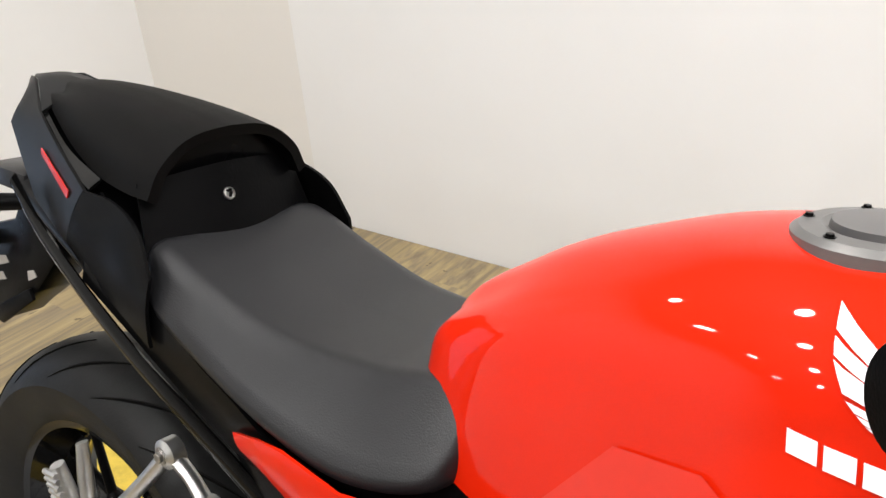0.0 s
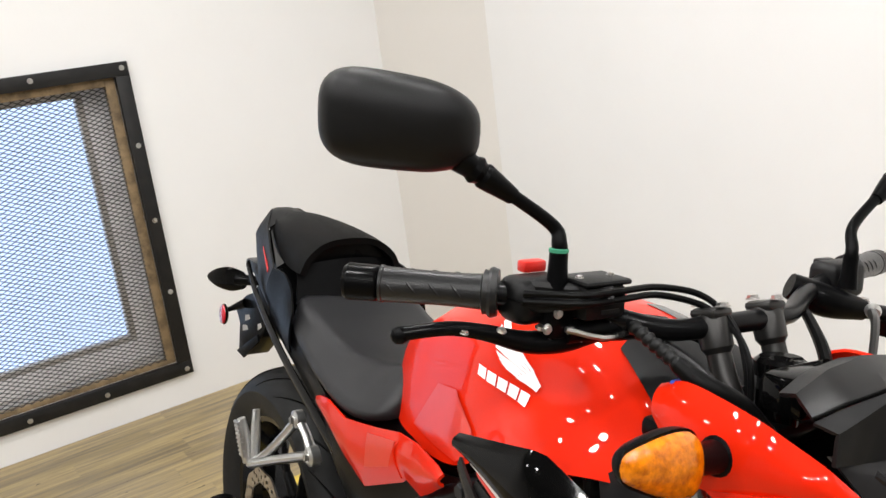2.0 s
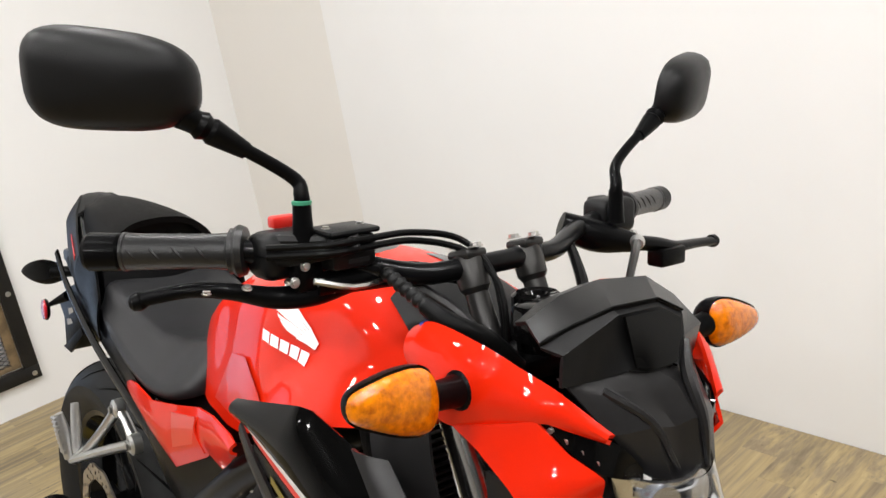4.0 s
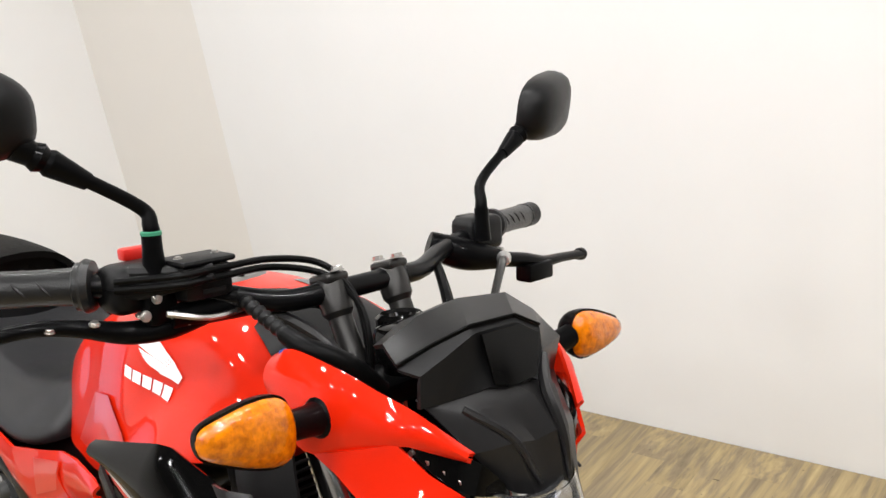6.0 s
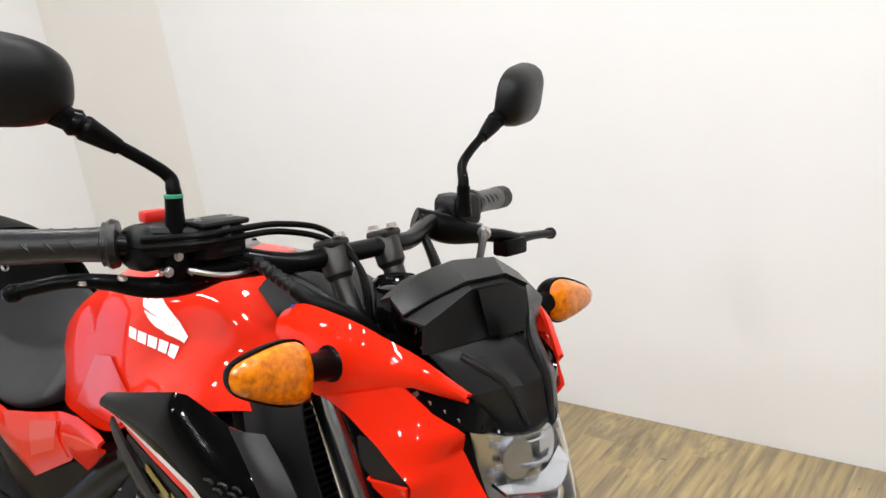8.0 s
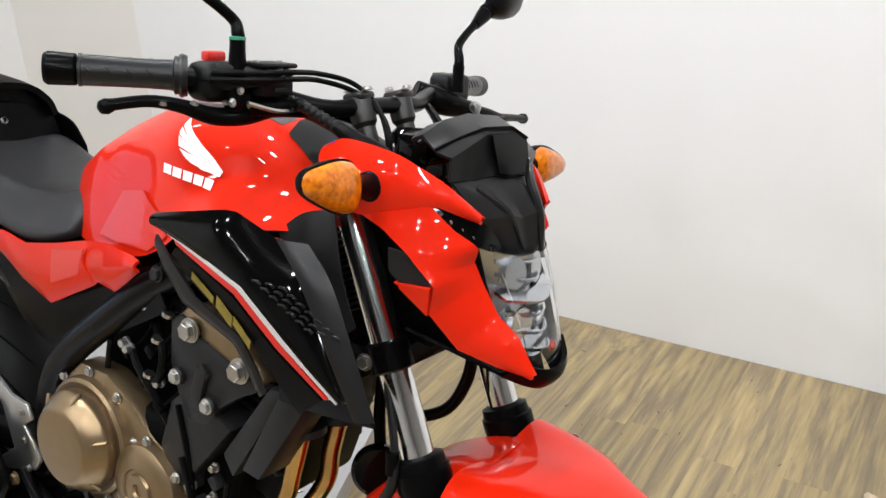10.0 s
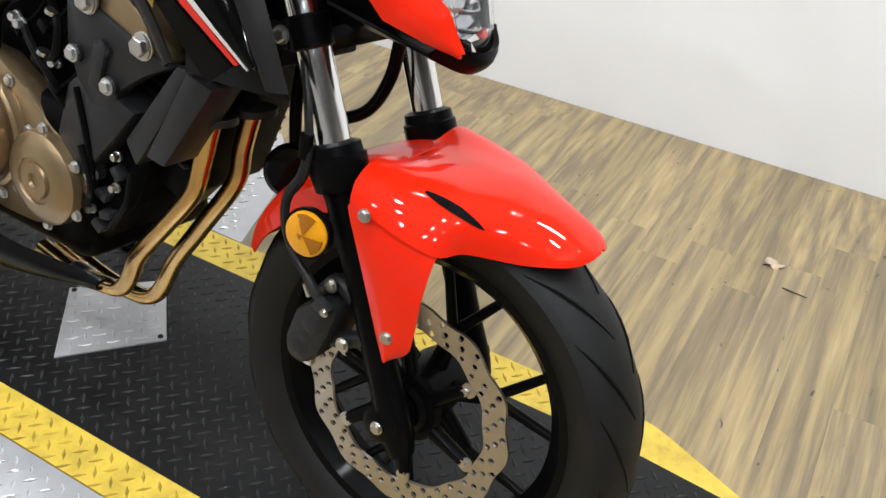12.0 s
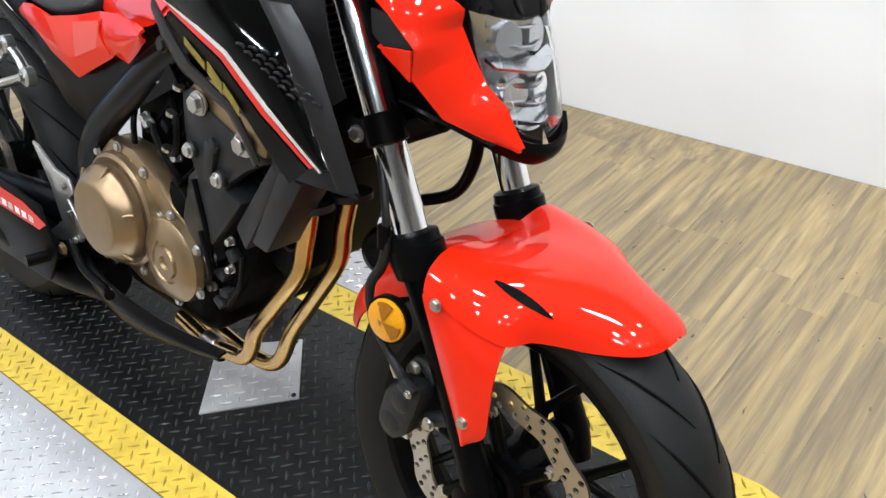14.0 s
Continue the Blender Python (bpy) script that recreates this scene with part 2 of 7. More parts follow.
def wood_floor():
    """Vinyl wood boards: cream and grey-brown streaks along each board, with small dark knots."""
    m = mat("wood_plank", (0.3, 0.22, 0.12), rough=0.4, rough_var=0.1)
    n, l = m.node_tree.nodes, m.node_tree.links
    b = n["Principled BSDF"]
    tc = n.new("ShaderNodeTexCoord")
    info = n.new("ShaderNodeObjectInfo")
    geo = n.new("ShaderNodeNewGeometry")

    def math_node(op, a, c):
        k = n.new("ShaderNodeMath")
        k.operation = op
        for i, v in enumerate((a, c)):
            if isinstance(v, (int, float)):
                k.inputs[i].default_value = v
            elif v is not None:
                l.new(v, k.inputs[i])
        return k.outputs[0]

    def ranged(v, lo, hi, out0, out1):
        k = n.new("ShaderNodeMapRange")
        k.inputs["From Min"].default_value, k.inputs["From Max"].default_value = lo, hi
        k.inputs["To Min"].default_value, k.inputs["To Max"].default_value = out0, out1
        l.new(v, k.inputs["Value"])
        return k.outputs[0]

    own = math_node('FRACT', math_node('ADD', info.outputs["Random"], geo.outputs["Random Per Island"]), None)
    shift = n.new("ShaderNodeVectorMath")
    shift.operation = 'SCALE'
    shift.inputs[0].default_value = (37, 91, 13)
    l.new(own, shift.inputs["Scale"])

    def streaks(sx, sy, scale, detail, rough, warp):
        mp = n.new("ShaderNodeMapping")
        mp.inputs["Scale"].default_value = (sx, sy, 1)
        l.new(tc.outputs["Object"], mp.inputs["Vector"])
        add = n.new("ShaderNodeVectorMath")
        l.new(mp.outputs[0], add.inputs[0])
        l.new(shift.outputs[0], add.inputs[1])
        g = n.new("ShaderNodeTexNoise")
        g.inputs["Scale"].default_value = scale
        g.inputs["Detail"].default_value = detail
        g.inputs["Roughness"].default_value = rough
        g.inputs["Distortion"].default_value = warp
        l.new(add.outputs[0], g.inputs["Vector"])
        return g.outputs["Fac"]

    broad = streaks(17, 0.9, 2.0, 6, 0.62, 0.25)
    ramp = n.new("ShaderNodeValToRGB")
    el = ramp.color_ramp.elements
    el[0].position, el[0].color = 0.28, (0.165, 0.124, 0.072, 1)
    el[1].position, el[1].color = 0.74, (0.43, 0.33, 0.168, 1)
    for at, colour in ((0.45, (0.24, 0.185, 0.108, 1)), (0.55, (0.335, 0.252, 0.122, 1))):
        el.new(at).color = colour
    l.new(broad, ramp.inputs[0])
    fine = streaks(30, 1.2, 3.0, 5, 0.6, 0.3)
    knots = ranged(streaks(6, 2.6, 7.0, 2, 0.5, 0.4), 0.72, 0.76, 1.0, 0.3)
    tone = math_node('MULTIPLY', ranged(fine, 0.3, 0.7, 0.84, 1.14), ranged(own, 0, 1, 0.88, 1.12))
    hsv = n.new("ShaderNodeHueSaturation")
    l.new(ramp.outputs[0], hsv.inputs["Color"])
    l.new(math_node('MULTIPLY', tone, knots), hsv.inputs["Value"])
    l.new(hsv.outputs[0], b.inputs["Base Color"])
    bp = n.new("ShaderNodeBump")
    bp.inputs["Strength"].default_value = 0.12
    bp.inputs["Distance"].default_value = 0.002
    l.new(fine, bp.inputs["Height"])
    l.new(bp.outputs[0], b.inputs["Normal"])
    return m


WOOD = wood_floor()

# ---- mesh tools ----
from mathutils.bvhtree import BVHTree


def obj(name, verts, faces, material, parent=None, label="", smooth=True, sharp=35.0):
    me = bpy.data.meshes.new(name)
    me.from_pydata([tuple(v) for v in verts], [], faces)
    bm = bmesh.new()
    bm.from_mesh(me)
    bmesh.ops.recalc_face_normals(bm, faces=bm.faces)
    bm.to_mesh(me)
    bm.free()
    return finish(name, me, material, parent, label, smooth, sharp)


def finish(name, me, material, parent=None, label="", smooth=True, sharp=35.0):
    me.materials.append(material)
    if smooth:
        me.polygons.foreach_set("use_smooth", [True] * len(me.polygons))
        me.set_sharp_from_angle(angle=radians(sharp))
    ob = new(name, me)
    if parent is not None:
        ob.parent = parent
    if label:
        ob["label"] = label
    return ob


def part(name, bm, material, parent=None, label="", smooth=True, sharp=35.0):
    me = bpy.data.meshes.new(name)
    bmesh.ops.recalc_face_normals(bm, faces=bm.faces)
    bm.to_mesh(me)
    bm.free()
    return finish(name, me, material, parent, label, smooth, sharp)


def spline(points, n):
    """n points along a smooth curve through the given ones, at even steps of length."""
    p = np.array(points, float)
    if len(p) == 2:
        return p[0] + np.linspace(0, 1, n)[:, None] * (p[1] - p[0])
    q = np.vstack([2 * p[0] - p[1], p, 2 * p[-1] - p[-2]])
    fine = []
    for i in range(1, len(q) - 2):
        a, b, c, d = q[i - 1], q[i], q[i + 1], q[i + 2]
        for t in np.linspace(0, 1, 12, endpoint=False):
            fine.append(0.5 * (2 * b + (c - a) * t + (2 * a - 5 * b + 4 * c - d) * t * t + (3 * b - a - 3 * c + d) * t ** 3))
    fine.append(p[-1])
    fine = np.array(fine)
    s = np.r_[0, np.cumsum(np.linalg.norm(np.diff(fine[:, :3], axis=0), axis=1))]
    return np.stack([np.interp(np.linspace(0, s[-1], n), s, fine[:, k]) for k in range(p.shape[1])], 1)


def polyline(points, n):
    """n points along straight pieces, keeping the corners."""
    p = np.array(points, float)
    s = np.r_[0, np.cumsum(np.linalg.norm(np.diff(p, axis=0), axis=1))]
    t = np.linspace(0, s[-1], n)
    for v in s[1:-1]:
        t[np.argmin(abs(t - v))] = v
    return np.stack([np.interp(t, s, p[:, k]) for k in range(p.shape[1])], 1)


def grid(name, rows, material, parent=None, label="", close_u=False, caps=False, thick=0.0, sharp=35.0, smooth=True):
    """A surface through rows of points (all of one length). close_u: each row is a ring. caps: ends closed. thick: a shell."""
    r = np.array(rows, float)
    a, b = r.shape[:2]
    verts = r.reshape(-1, 3)
    last = b if close_u else b - 1
    faces = [(i * b + j, i * b + (j + 1) % b, (i + 1) * b + (j + 1) % b, (i + 1) * b + j) for i in range(a - 1) for j in range(last)]
    if caps:
        faces += [tuple(range(b))[::-1], tuple((a - 1) * b + j for j in range(b))]
    if thick:
        du = np.gradient(r, axis=0)
        dv = np.gradient(r, axis=1)
        nn = np.cross(du, dv)
        nn /= np.linalg.norm(nn, axis=2, keepdims=True) + 1e-9
        back = (r - nn * thick).reshape(-1, 3)
        k = len(verts)
        faces += [tuple(k + i for i in f)[::-1] for f in faces]
        for i in range(a - 1):
            for j in (0, b - 1):
                faces.append((i * b + j, (i + 1) * b + j, k + (i + 1) * b + j, k + i * b + j))
        for j in range(b - 1):
            for i in (0, a - 1):
                faces.append((i * b + j, i * b + j + 1, k + i * b + j + 1, k + i * b + j))
        verts = np.vstack([verts, back])
    return obj(name, verts, faces, material, parent, label, smooth, sharp)


def patch(name, rail_a, rail_b, material, parent=None, label="", n=18, m=7, bulge=(0, 0, 0), thick=0.004, straight=False, sharp=35.0, curve=2.0):
    """A panel between two rails, bowed outwards by bulge at its middle, with thickness."""
    f = polyline if straight else spline
    a, b = f(rail_a, n), f(rail_b, n)
    rows = []
    for i in range(m):
        t = i / (m - 1)
        w = 1 - abs(2 * t - 1) ** curve
        rows.append(a * (1 - t) + b * t + np.array(bulge) * w)
    return grid(name, np.array(rows).transpose(1, 0, 2), material, parent, label, thick=thick, sharp=sharp)


def tube(name, points, radius, material, parent=None, label="", seg=12, n=None, straight=False, flat=1.0):
    """A round bar along a curve; radius is one number or one for each point given."""
    p = np.array(points, float)
    rad = np.array(radius if np.ndim(radius) else [radius] * len(p), float)
    n = n or max(2, 6 * (len(p) - 1))
    f = polyline if straight or len(p) == 2 else spline
    q = f(np.c_[p, rad], n)
    c, rr = q[:, :3], q[:, 3]
    d = np.gradient(c, axis=0)
    d /= np.linalg.norm(d, axis=1, keepdims=True) + 1e-12
    up = np.array([0.13, 0.31, 0.94]) if abs(d[0][2]) < 0.8 else np.array([0.9, 0.31, 0.1])
    rows = []
    for i in range(n):
        s = np.cross(d[i], up)
        s /= np.linalg.norm(s)
        up = np.cross(s, d[i])
        rows.append([c[i] + rr[i] * (np.cos(w) * s + flat * np.sin(w) * up) for w in np.linspace(0, 2 * np.pi, seg, endpoint=False)])
    return grid(name, rows, material, parent, label, close_u=True, caps=True)


def lathe(name, profile, origin, axis, material, parent=None, label="", seg=32, sharp=30.0, closed=False):
    """A turned solid: profile of (along, radius) about an axis."""
    a = Vector(axis).normalized()
    s = a.orthogonal().normalized()
    u = a.cross(s)
    o = Vector(origin)
    rows = [[o + a * h + (s * math.cos(w) + u * math.sin(w)) * max(r, 1e-5) for w in np.linspace(0, 2 * math.pi, seg, endpoint=False)] for h, r in profile]
    if closed:
        rows.append(rows[0])
    return grid(name, rows, material, parent, label, close_u=True, caps=not closed, sharp=sharp)


def box_bm(size, centre=(0, 0, 0), bevel=0.0, seg=2, turn=None):
    bm = bmesh.new()
    bmesh.ops.create_cube(bm, size=1)
    bmesh.ops.scale(bm, vec=size, verts=bm.verts)
    if bevel:
        bmesh.ops.bevel(bm, geom=bm.edges[:], offset=bevel, segments=seg, profile=0.5, affect='EDGES')
    m = Matrix.Translation(centre) @ (turn.to_4x4() if turn is not None else Matrix())
    bmesh.ops.transform(bm, matrix=m, verts=bm.verts)
    return bm


def block(name, size, centre, material, parent=None, label="", bevel=0.004, turn=None, seg=2):
    return part(name, box_bm(size, centre, bevel, seg, turn), material, parent, label)


def prism(name, outline, y0, y1, material, parent=None, label="", bevel=0.003, axis="y", sharp=35.0):
    """A plate cut to an outline of (x, z), from y0 to y1, with bevelled edges."""
    bm = bmesh.new()
    v = [bm.verts.new((x, y0, z)) for x, z in outline]
    face = bm.faces.new(v)
    out = bmesh.ops.extrude_face_region(bm, geom=[face])
    for e in out["geom"]:
        if isinstance(e, bmesh.types.BMVert):
            e.co.y = y1
    bmesh.ops.recalc_face_normals(bm, faces=bm.faces)
    if bevel:
        bmesh.ops.bevel(bm, geom=bm.edges[:], offset=bevel, segments=2, profile=0.5, affect='EDGES', clamp_overlap=True)
    return part(name, bm, material, parent, label, sharp=sharp)


def bolt(name, at, axis, radius, material, parent=None, label="", height=None):
    """A hexagon head with a flange."""
    h = height or radius * 0.8
    a = Vector(axis).normalized()
    s = a.orthogonal().normalized()
    u = a.cross(s)
    o = Vector(at)
    rows = []
    for d, r, seg6 in ((0, 1.25, 0), (0.25, 1.25, 0), (0.25, 0.95, 1), (0.9, 0.95, 1), (1.0, 0.8, 1)):
        ring = []
        for k in range(12):
            w = k * math.pi / 6
            rr = radius * r * ((math.cos(math.pi / 6) / math.cos((w % (math.pi / 3)) - math.pi / 6)) if seg6 else 1)
            ring.append(o + a * (h * d) + (s * math.cos(w) + u * math.sin(w)) * rr)
        rows.append(ring)
    return grid(name, rows, material, parent, label, close_u=True, caps=True, sharp=25)


def empty(name, m, label, category, group="", kind=""):
    ob = new(name)
    ob.empty_display_size = 0.1
    ob.matrix_world = m
    tagged(ob, label, category, group, kind)
    return ob

# ---- room ----
def slab(name, lo, hi, material, label="", kind="structure", bevel=0.0):
    size = [b - a for a, b in zip(lo, hi)]
    mid = [(a + b) / 2 for a, b in zip(lo, hi)]
    ob = part(name, box_bm(size, mid, bevel), material)
    return tagged(ob, label, "", "", kind)


ROOM_X, ROOM_Y = 5.5, -5.5
floor = slab("floor", (WALL_X - 0.2, ROOM_Y - 0.2, FLOOR_Z - 0.12), (ROOM_X + 0.2, WALL_Y + 0.2, FLOOR_Z - 0.006), DECKEDGE, "light brown wood-look plank floor")
slab("wall_north", (WALL_X - 0.2, WALL_Y, FLOOR_Z - 0.1), (ROOM_X + 0.2, WALL_Y + 0.15, CEIL_Z), WALL, "plain white painted wall")
slab("wall_south", (WALL_X - 0.2, ROOM_Y - 0.15, FLOOR_Z - 0.1), (ROOM_X + 0.2, ROOM_Y, CEIL_Z), SHOPWALL, "plain grey shop wall")
slab("wall_east", (ROOM_X, ROOM_Y, FLOOR_Z - 0.1), (ROOM_X + 0.15, WALL_Y, CEIL_Z), SHOPWALL, "plain grey shop wall")
slab("ceiling", (WALL_X - 0.2, ROOM_Y - 0.2, CEIL_Z), (ROOM_X + 0.2, WALL_Y + 0.2, CEIL_Z + 0.1), CEILING, "plain dark ceiling")

# west wall, with the window's opening
WIN_Y0, WIN_Y1, WIN_Z0, WIN_Z1 = -0.72, 0.408, 0.122, 1.258
WEST = (WALL_X - 0.30, WALL_X)
west = [
    ((ROOM_Y, FLOOR_Z - 0.1), (WIN_Y0, CEIL_Z)),
    ((WIN_Y1, FLOOR_Z - 0.1), (WALL_Y, CEIL_Z)),
    ((WIN_Y0, FLOOR_Z - 0.1), (WIN_Y1, WIN_Z0)),
    ((WIN_Y0, WIN_Z1), (WIN_Y1, CEIL_Z)),
]
bm = bmesh.new()
for (y0, z0), (y1, z1) in west:
    add = box_bm((WEST[1] - WEST[0], y1 - y0, z1 - z0), ((WEST[0] + WEST[1]) / 2, (y0 + y1) / 2, (z0 + z1) / 2))
    tmp = bpy.data.meshes.new("tmp")
    add.to_mesh(tmp)
    add.free()
    bm.from_mesh(tmp)
    bpy.data.meshes.remove(tmp)
bmesh.ops.remove_doubles(bm, verts=bm.verts, dist=0.0005)
tagged(part("wall_west", bm, WALL, smooth=False), "plain white painted wall with a screened window", "", "", "structure")

# slanting panel across the corner of the two walls, its shade put into the beige
CORNER = [(WALL_X, 1.55), (-2.53, WALL_Y), (WALL_X, WALL_Y)]
bm = bmesh.new()
low = [bm.verts.new((x, y, FLOOR_Z - 0.05)) for x, y in CORNER]
high = [bm.verts.new((x, y, CEIL_Z)) for x, y in CORNER]
for k in range(3):
    bm.faces.new((low[k], low[(k + 1) % 3], high[(k + 1) % 3], high[k]))
bm.faces.new(low)
bm.faces.new(high)
tagged(part("trim", bm, PANEL, smooth=False), "panel slanting across the corner, toned pale beige for its shade", "", "", "structure")

# window: steel frame, wooden lining, expanded metal, glazing
window = empty("window_1", Matrix.Translation((WALL_X, (WIN_Y0 + WIN_Y1) / 2, WIN_Z0)), "barred window with black steel frame and mesh", "", "", "structure")
inv = window.matrix_world.inverted()


def in_window(ob):
    ob.parent = window
    ob.matrix_parent_inverse = inv
    return ob


FW = 0.052
for a, b in (((WIN_Y0 - FW, WIN_Z1), (WIN_Y1 + FW, WIN_Z1 + FW)), ((WIN_Y0 - FW, WIN_Z0 - FW), (WIN_Y1 + FW, WIN_Z0)),
             ((WIN_Y1, WIN_Z0), (WIN_Y1 + FW, WIN_Z1)), ((WIN_Y0 - FW, WIN_Z0), (WIN_Y0, WIN_Z1))):
    in_window(part("window_frame", box_bm((0.03, b[0] - a[0], b[1] - a[1]), (WALL_X + 0.012, (a[0] + b[0]) / 2, (a[1] + b[1]) / 2), 0.002), WINFRAME))
for y, z in [(WIN_Y1 + 0.028, z) for z in (WIN_Z0 - 0.03, 0.42, 0.71, 1.0, WIN_Z1 + 0.03)] + [(y, z) for z in (WIN_Z0 - 0.03, WIN_Z1 + 0.03) for y in (0.12, -0.16, -0.44)]:
    in_window(bolt("bolt", (WALL_X + 0.027, y, z), (1, 0, 0), 0.008, STEEL))
LIN = 0.036
for a, b in (((WIN_Y1 - LIN, WIN_Z0), (WIN_Y1, WIN_Z1)), ((WIN_Y0, WIN_Z0), (WIN_Y0 + LIN, WIN_Z1)),
             ((WIN_Y0 + LIN, WIN_Z1 - 0.03), (WIN_Y1 - LIN, WIN_Z1)), ((WIN_Y0 + LIN, WIN_Z0), (WIN_Y1 - LIN, WIN_Z0 + 0.02))):
    in_window(part("wood_lining", box_bm((0.028, b[0] - a[0], b[1] - a[1]), (WALL_X - 0.016, (a[0] + b[0]) / 2, (a[1] + b[1]) / 2), 0.002), OLDWOOD, None, "weathered brown wooden lining"))


def expanded_metal(y0, y1, z0, z1, x, cw, ch, w, t):
    """A mesh of long diamonds from two sets of slanting strands."""
    verts, faces = [], []
    slope = ch / cw
    run = (z1 - z0) / slope
    for sign in (1, -1):
        k = math.floor((y0 - run) / cw)
        while k * cw < y1 + run:
            ys = k * cw
            pts = []
            for zz in np.linspace(z0, z1, 3):
                pts.append((ys + sign * (zz - z0) / slope, zz))
            (ya, za), (yb, zb) = pts[0], pts[-1]
            # clip to the opening
            lo, hi = 0.0, 1.0
            d = yb - ya
            for lim, s in ((y0, 1), (y1, -1)):
                u = (lim - ya) / d
                if s * d > 0:
                    lo = max(lo, u)
                else:
                    hi = min(hi, u)
            if hi > lo:
                p, q = (ya + d * lo, za + (zb - za) * lo), (ya + d * hi, za + (zb - za) * hi)
                n = len(verts)
                for (yy, zz) in (p, q):
                    verts += [(x, yy, zz - w), (x + t, yy, zz), (x, yy, zz + w), (x - t, yy, zz)]
                faces += [(n + i, n + (i + 1) % 4, n + 4 + (i + 1) % 4, n + 4 + i) for i in range(4)]
            k += 1
    return verts, faces


v, f = expanded_metal(WIN_Y0 + 0.012, WIN_Y1 - 0.012, WIN_Z0 + 0.005, WIN_Z1 - 0.005, WALL_X - 0.004, 0.034, 0.0165, 0.0017, 0.0014)
in_window(tagged(obj("mesh_screen", v, f, MESH, smooth=False), "black expanded metal screen", kind="stuff"))
# sash behind the screen
SX = WALL_X - 0.14
for a, b in (((WIN_Y1 - 0.125, WIN_Z0 + 0.1), (WIN_Y1 - 0.1, WIN_Z1 - 0.03)), ((WIN_Y0 + 0.1, WIN_Z0 + 0.1), (WIN_Y1 - 0.125, WIN_Z0 + 0.125)),
             ((WIN_Y0 + 0.1, WIN_Z1 - 0.06), (WIN_Y1 - 0.125, WIN_Z1 - 0.03)), ((WIN_Y0 + 0.07, WIN_Z0 + 0.02), (WIN_Y0 + 0.1, WIN_Z1 - 0.03))):
    in_window(part("sash", box_bm((0.035, b[0] - a[0], b[1] - a[1]), (SX, (a[0] + b[0]) / 2, (a[1] + b[1]) / 2), 0.002), ALUFRAME, None, "grey-brown window sash"))
for a, b in (((WIN_Y1 - 0.1, WIN_Z0 + 0.02), (WIN_Y1 - 0.002, WIN_Z1 - 0.02)), ((WIN_Y0 + 0.03, WIN_Z0 + 0.02), (WIN_Y1 - 0.1, WIN_Z0 + 0.1))):
    in_window(part("jamb", box_bm((0.02, b[0] - a[0], b[1] - a[1]), (SX + 0.012, (a[0] + b[0]) / 2, (a[1] + b[1]) / 2), 0.001), JAMB, None, "pale grey window surround"))
in_window(part("window_sill", box_bm((0.2, WIN_Y1 - WIN_Y0 - 0.02, 0.02), (WALL_X - 0.14, (WIN_Y0 + WIN_Y1) / 2, WIN_Z0 + 0.012), 0.002), ALUFRAME))
in_window(part("pane", box_bm((0.006, WIN_Y1 - WIN_Y0 - 0.24, WIN_Z1 - WIN_Z0 - 0.1), (SX - 0.03, (WIN_Y0 + WIN_Y1) / 2, (WIN_Z0 + WIN_Z1) / 2)), DAYLIGHT, None, "frosted pane with bluish daylight behind it"))
slab("backdrop", (WALL_X - 0.42, WIN_Y0 - 0.3, FLOOR_Z), (WALL_X - 0.31, WIN_Y1 + 0.3, 1.6), ALUFRAME, "plain surround outside the window")

# ceiling lamps
lamp0 = None
for lx, ly in LAMPS:
    if lamp0 is None:
        lamp0 = empty("ceiling_lamp", Matrix.Translation((lx, ly, CEIL_Z)), "round white ceiling lamp", "lamp", "ceiling lamps")
        lathe("housing", [(0, 0.1), (-0.05, 0.105), (-0.06, 0.1), (-0.06, 0.085), (-0.03, 0.08)], (0, 0, 0), (0, 0, 1), LAMPBODY, lamp0)
        lathe("bulb", [(-0.03, 0.04), (-0.05, 0.045), (-0.06, 0.03)], (0, 0, 0), (0, 0, 1), LAMPGLOW, lamp0)
    else:
        copy_thing(lamp0, Matrix.Translation((lx, ly, CEIL_Z)))

# ---- lift deck ----
lift = empty("lift_deck", pose(0, 0, 0), "low black tread-plate lift deck with yellow edges", "lift", "", "structure")
DX0 = -2.15
Y_IN0, Y_IN1 = -0.072, 0.40
Y_OUT0, Y_OUT1 = -0.150, 0.49


def plate(name, outline, z0, z1, material, label=""):
    bm = bmesh.new()
    lower = [bm.verts.new((x, y, z0)) for x, y in outline]
    upper = [bm.verts.new((x, y, z1)) for x, y in outline]
    bm.faces.new(upper)
    bm.faces.new(lower[::-1])
    n = len(outline)
    for i in range(n):
        bm.faces.new((lower[i], lower[(i + 1) % n], upper[(i + 1) % n], upper[i]))
    return part(name, bm, material, lift, label, smooth=False)


ZD = FLOOR_Z
plate("middle_plate", [(DX0, Y_IN0), (0.50, Y_IN0), (0.48, 0.16), (0.45, 0.34), (0.445, 0.385), (0.27, Y_IN1), (DX0, Y_IN1)], ZD, 0.0, DECKBLACK, "black painted tread plate")
plate("edge_stripe", [(DX0, Y_OUT0), (0.51, Y_OUT0), (0.50, Y_IN0), (DX0, Y_IN0)], ZD, 0.0, DECKYELLOW, "yellow painted edge")
plate("edge_skirt", [(-0.164, Y_OUT0 - 0.003), (0.51, Y_OUT0 - 0.003), (0.51, Y_OUT0), (-0.164, Y_OUT0)], ZD, -0.004, DECKSILVER, "bare metal edge of the deck")
plate("edge_stripe", [(DX0, Y_IN1), (0.27, Y_IN1), (0.445, 0.385), (0.44, 0.406), (0.309, 0.464), (0.271, 0.479), (0.22, Y_OUT1), (DX0, Y_OUT1)], ZD, 0.0, DECKYELLOW, "yellow painted edge")
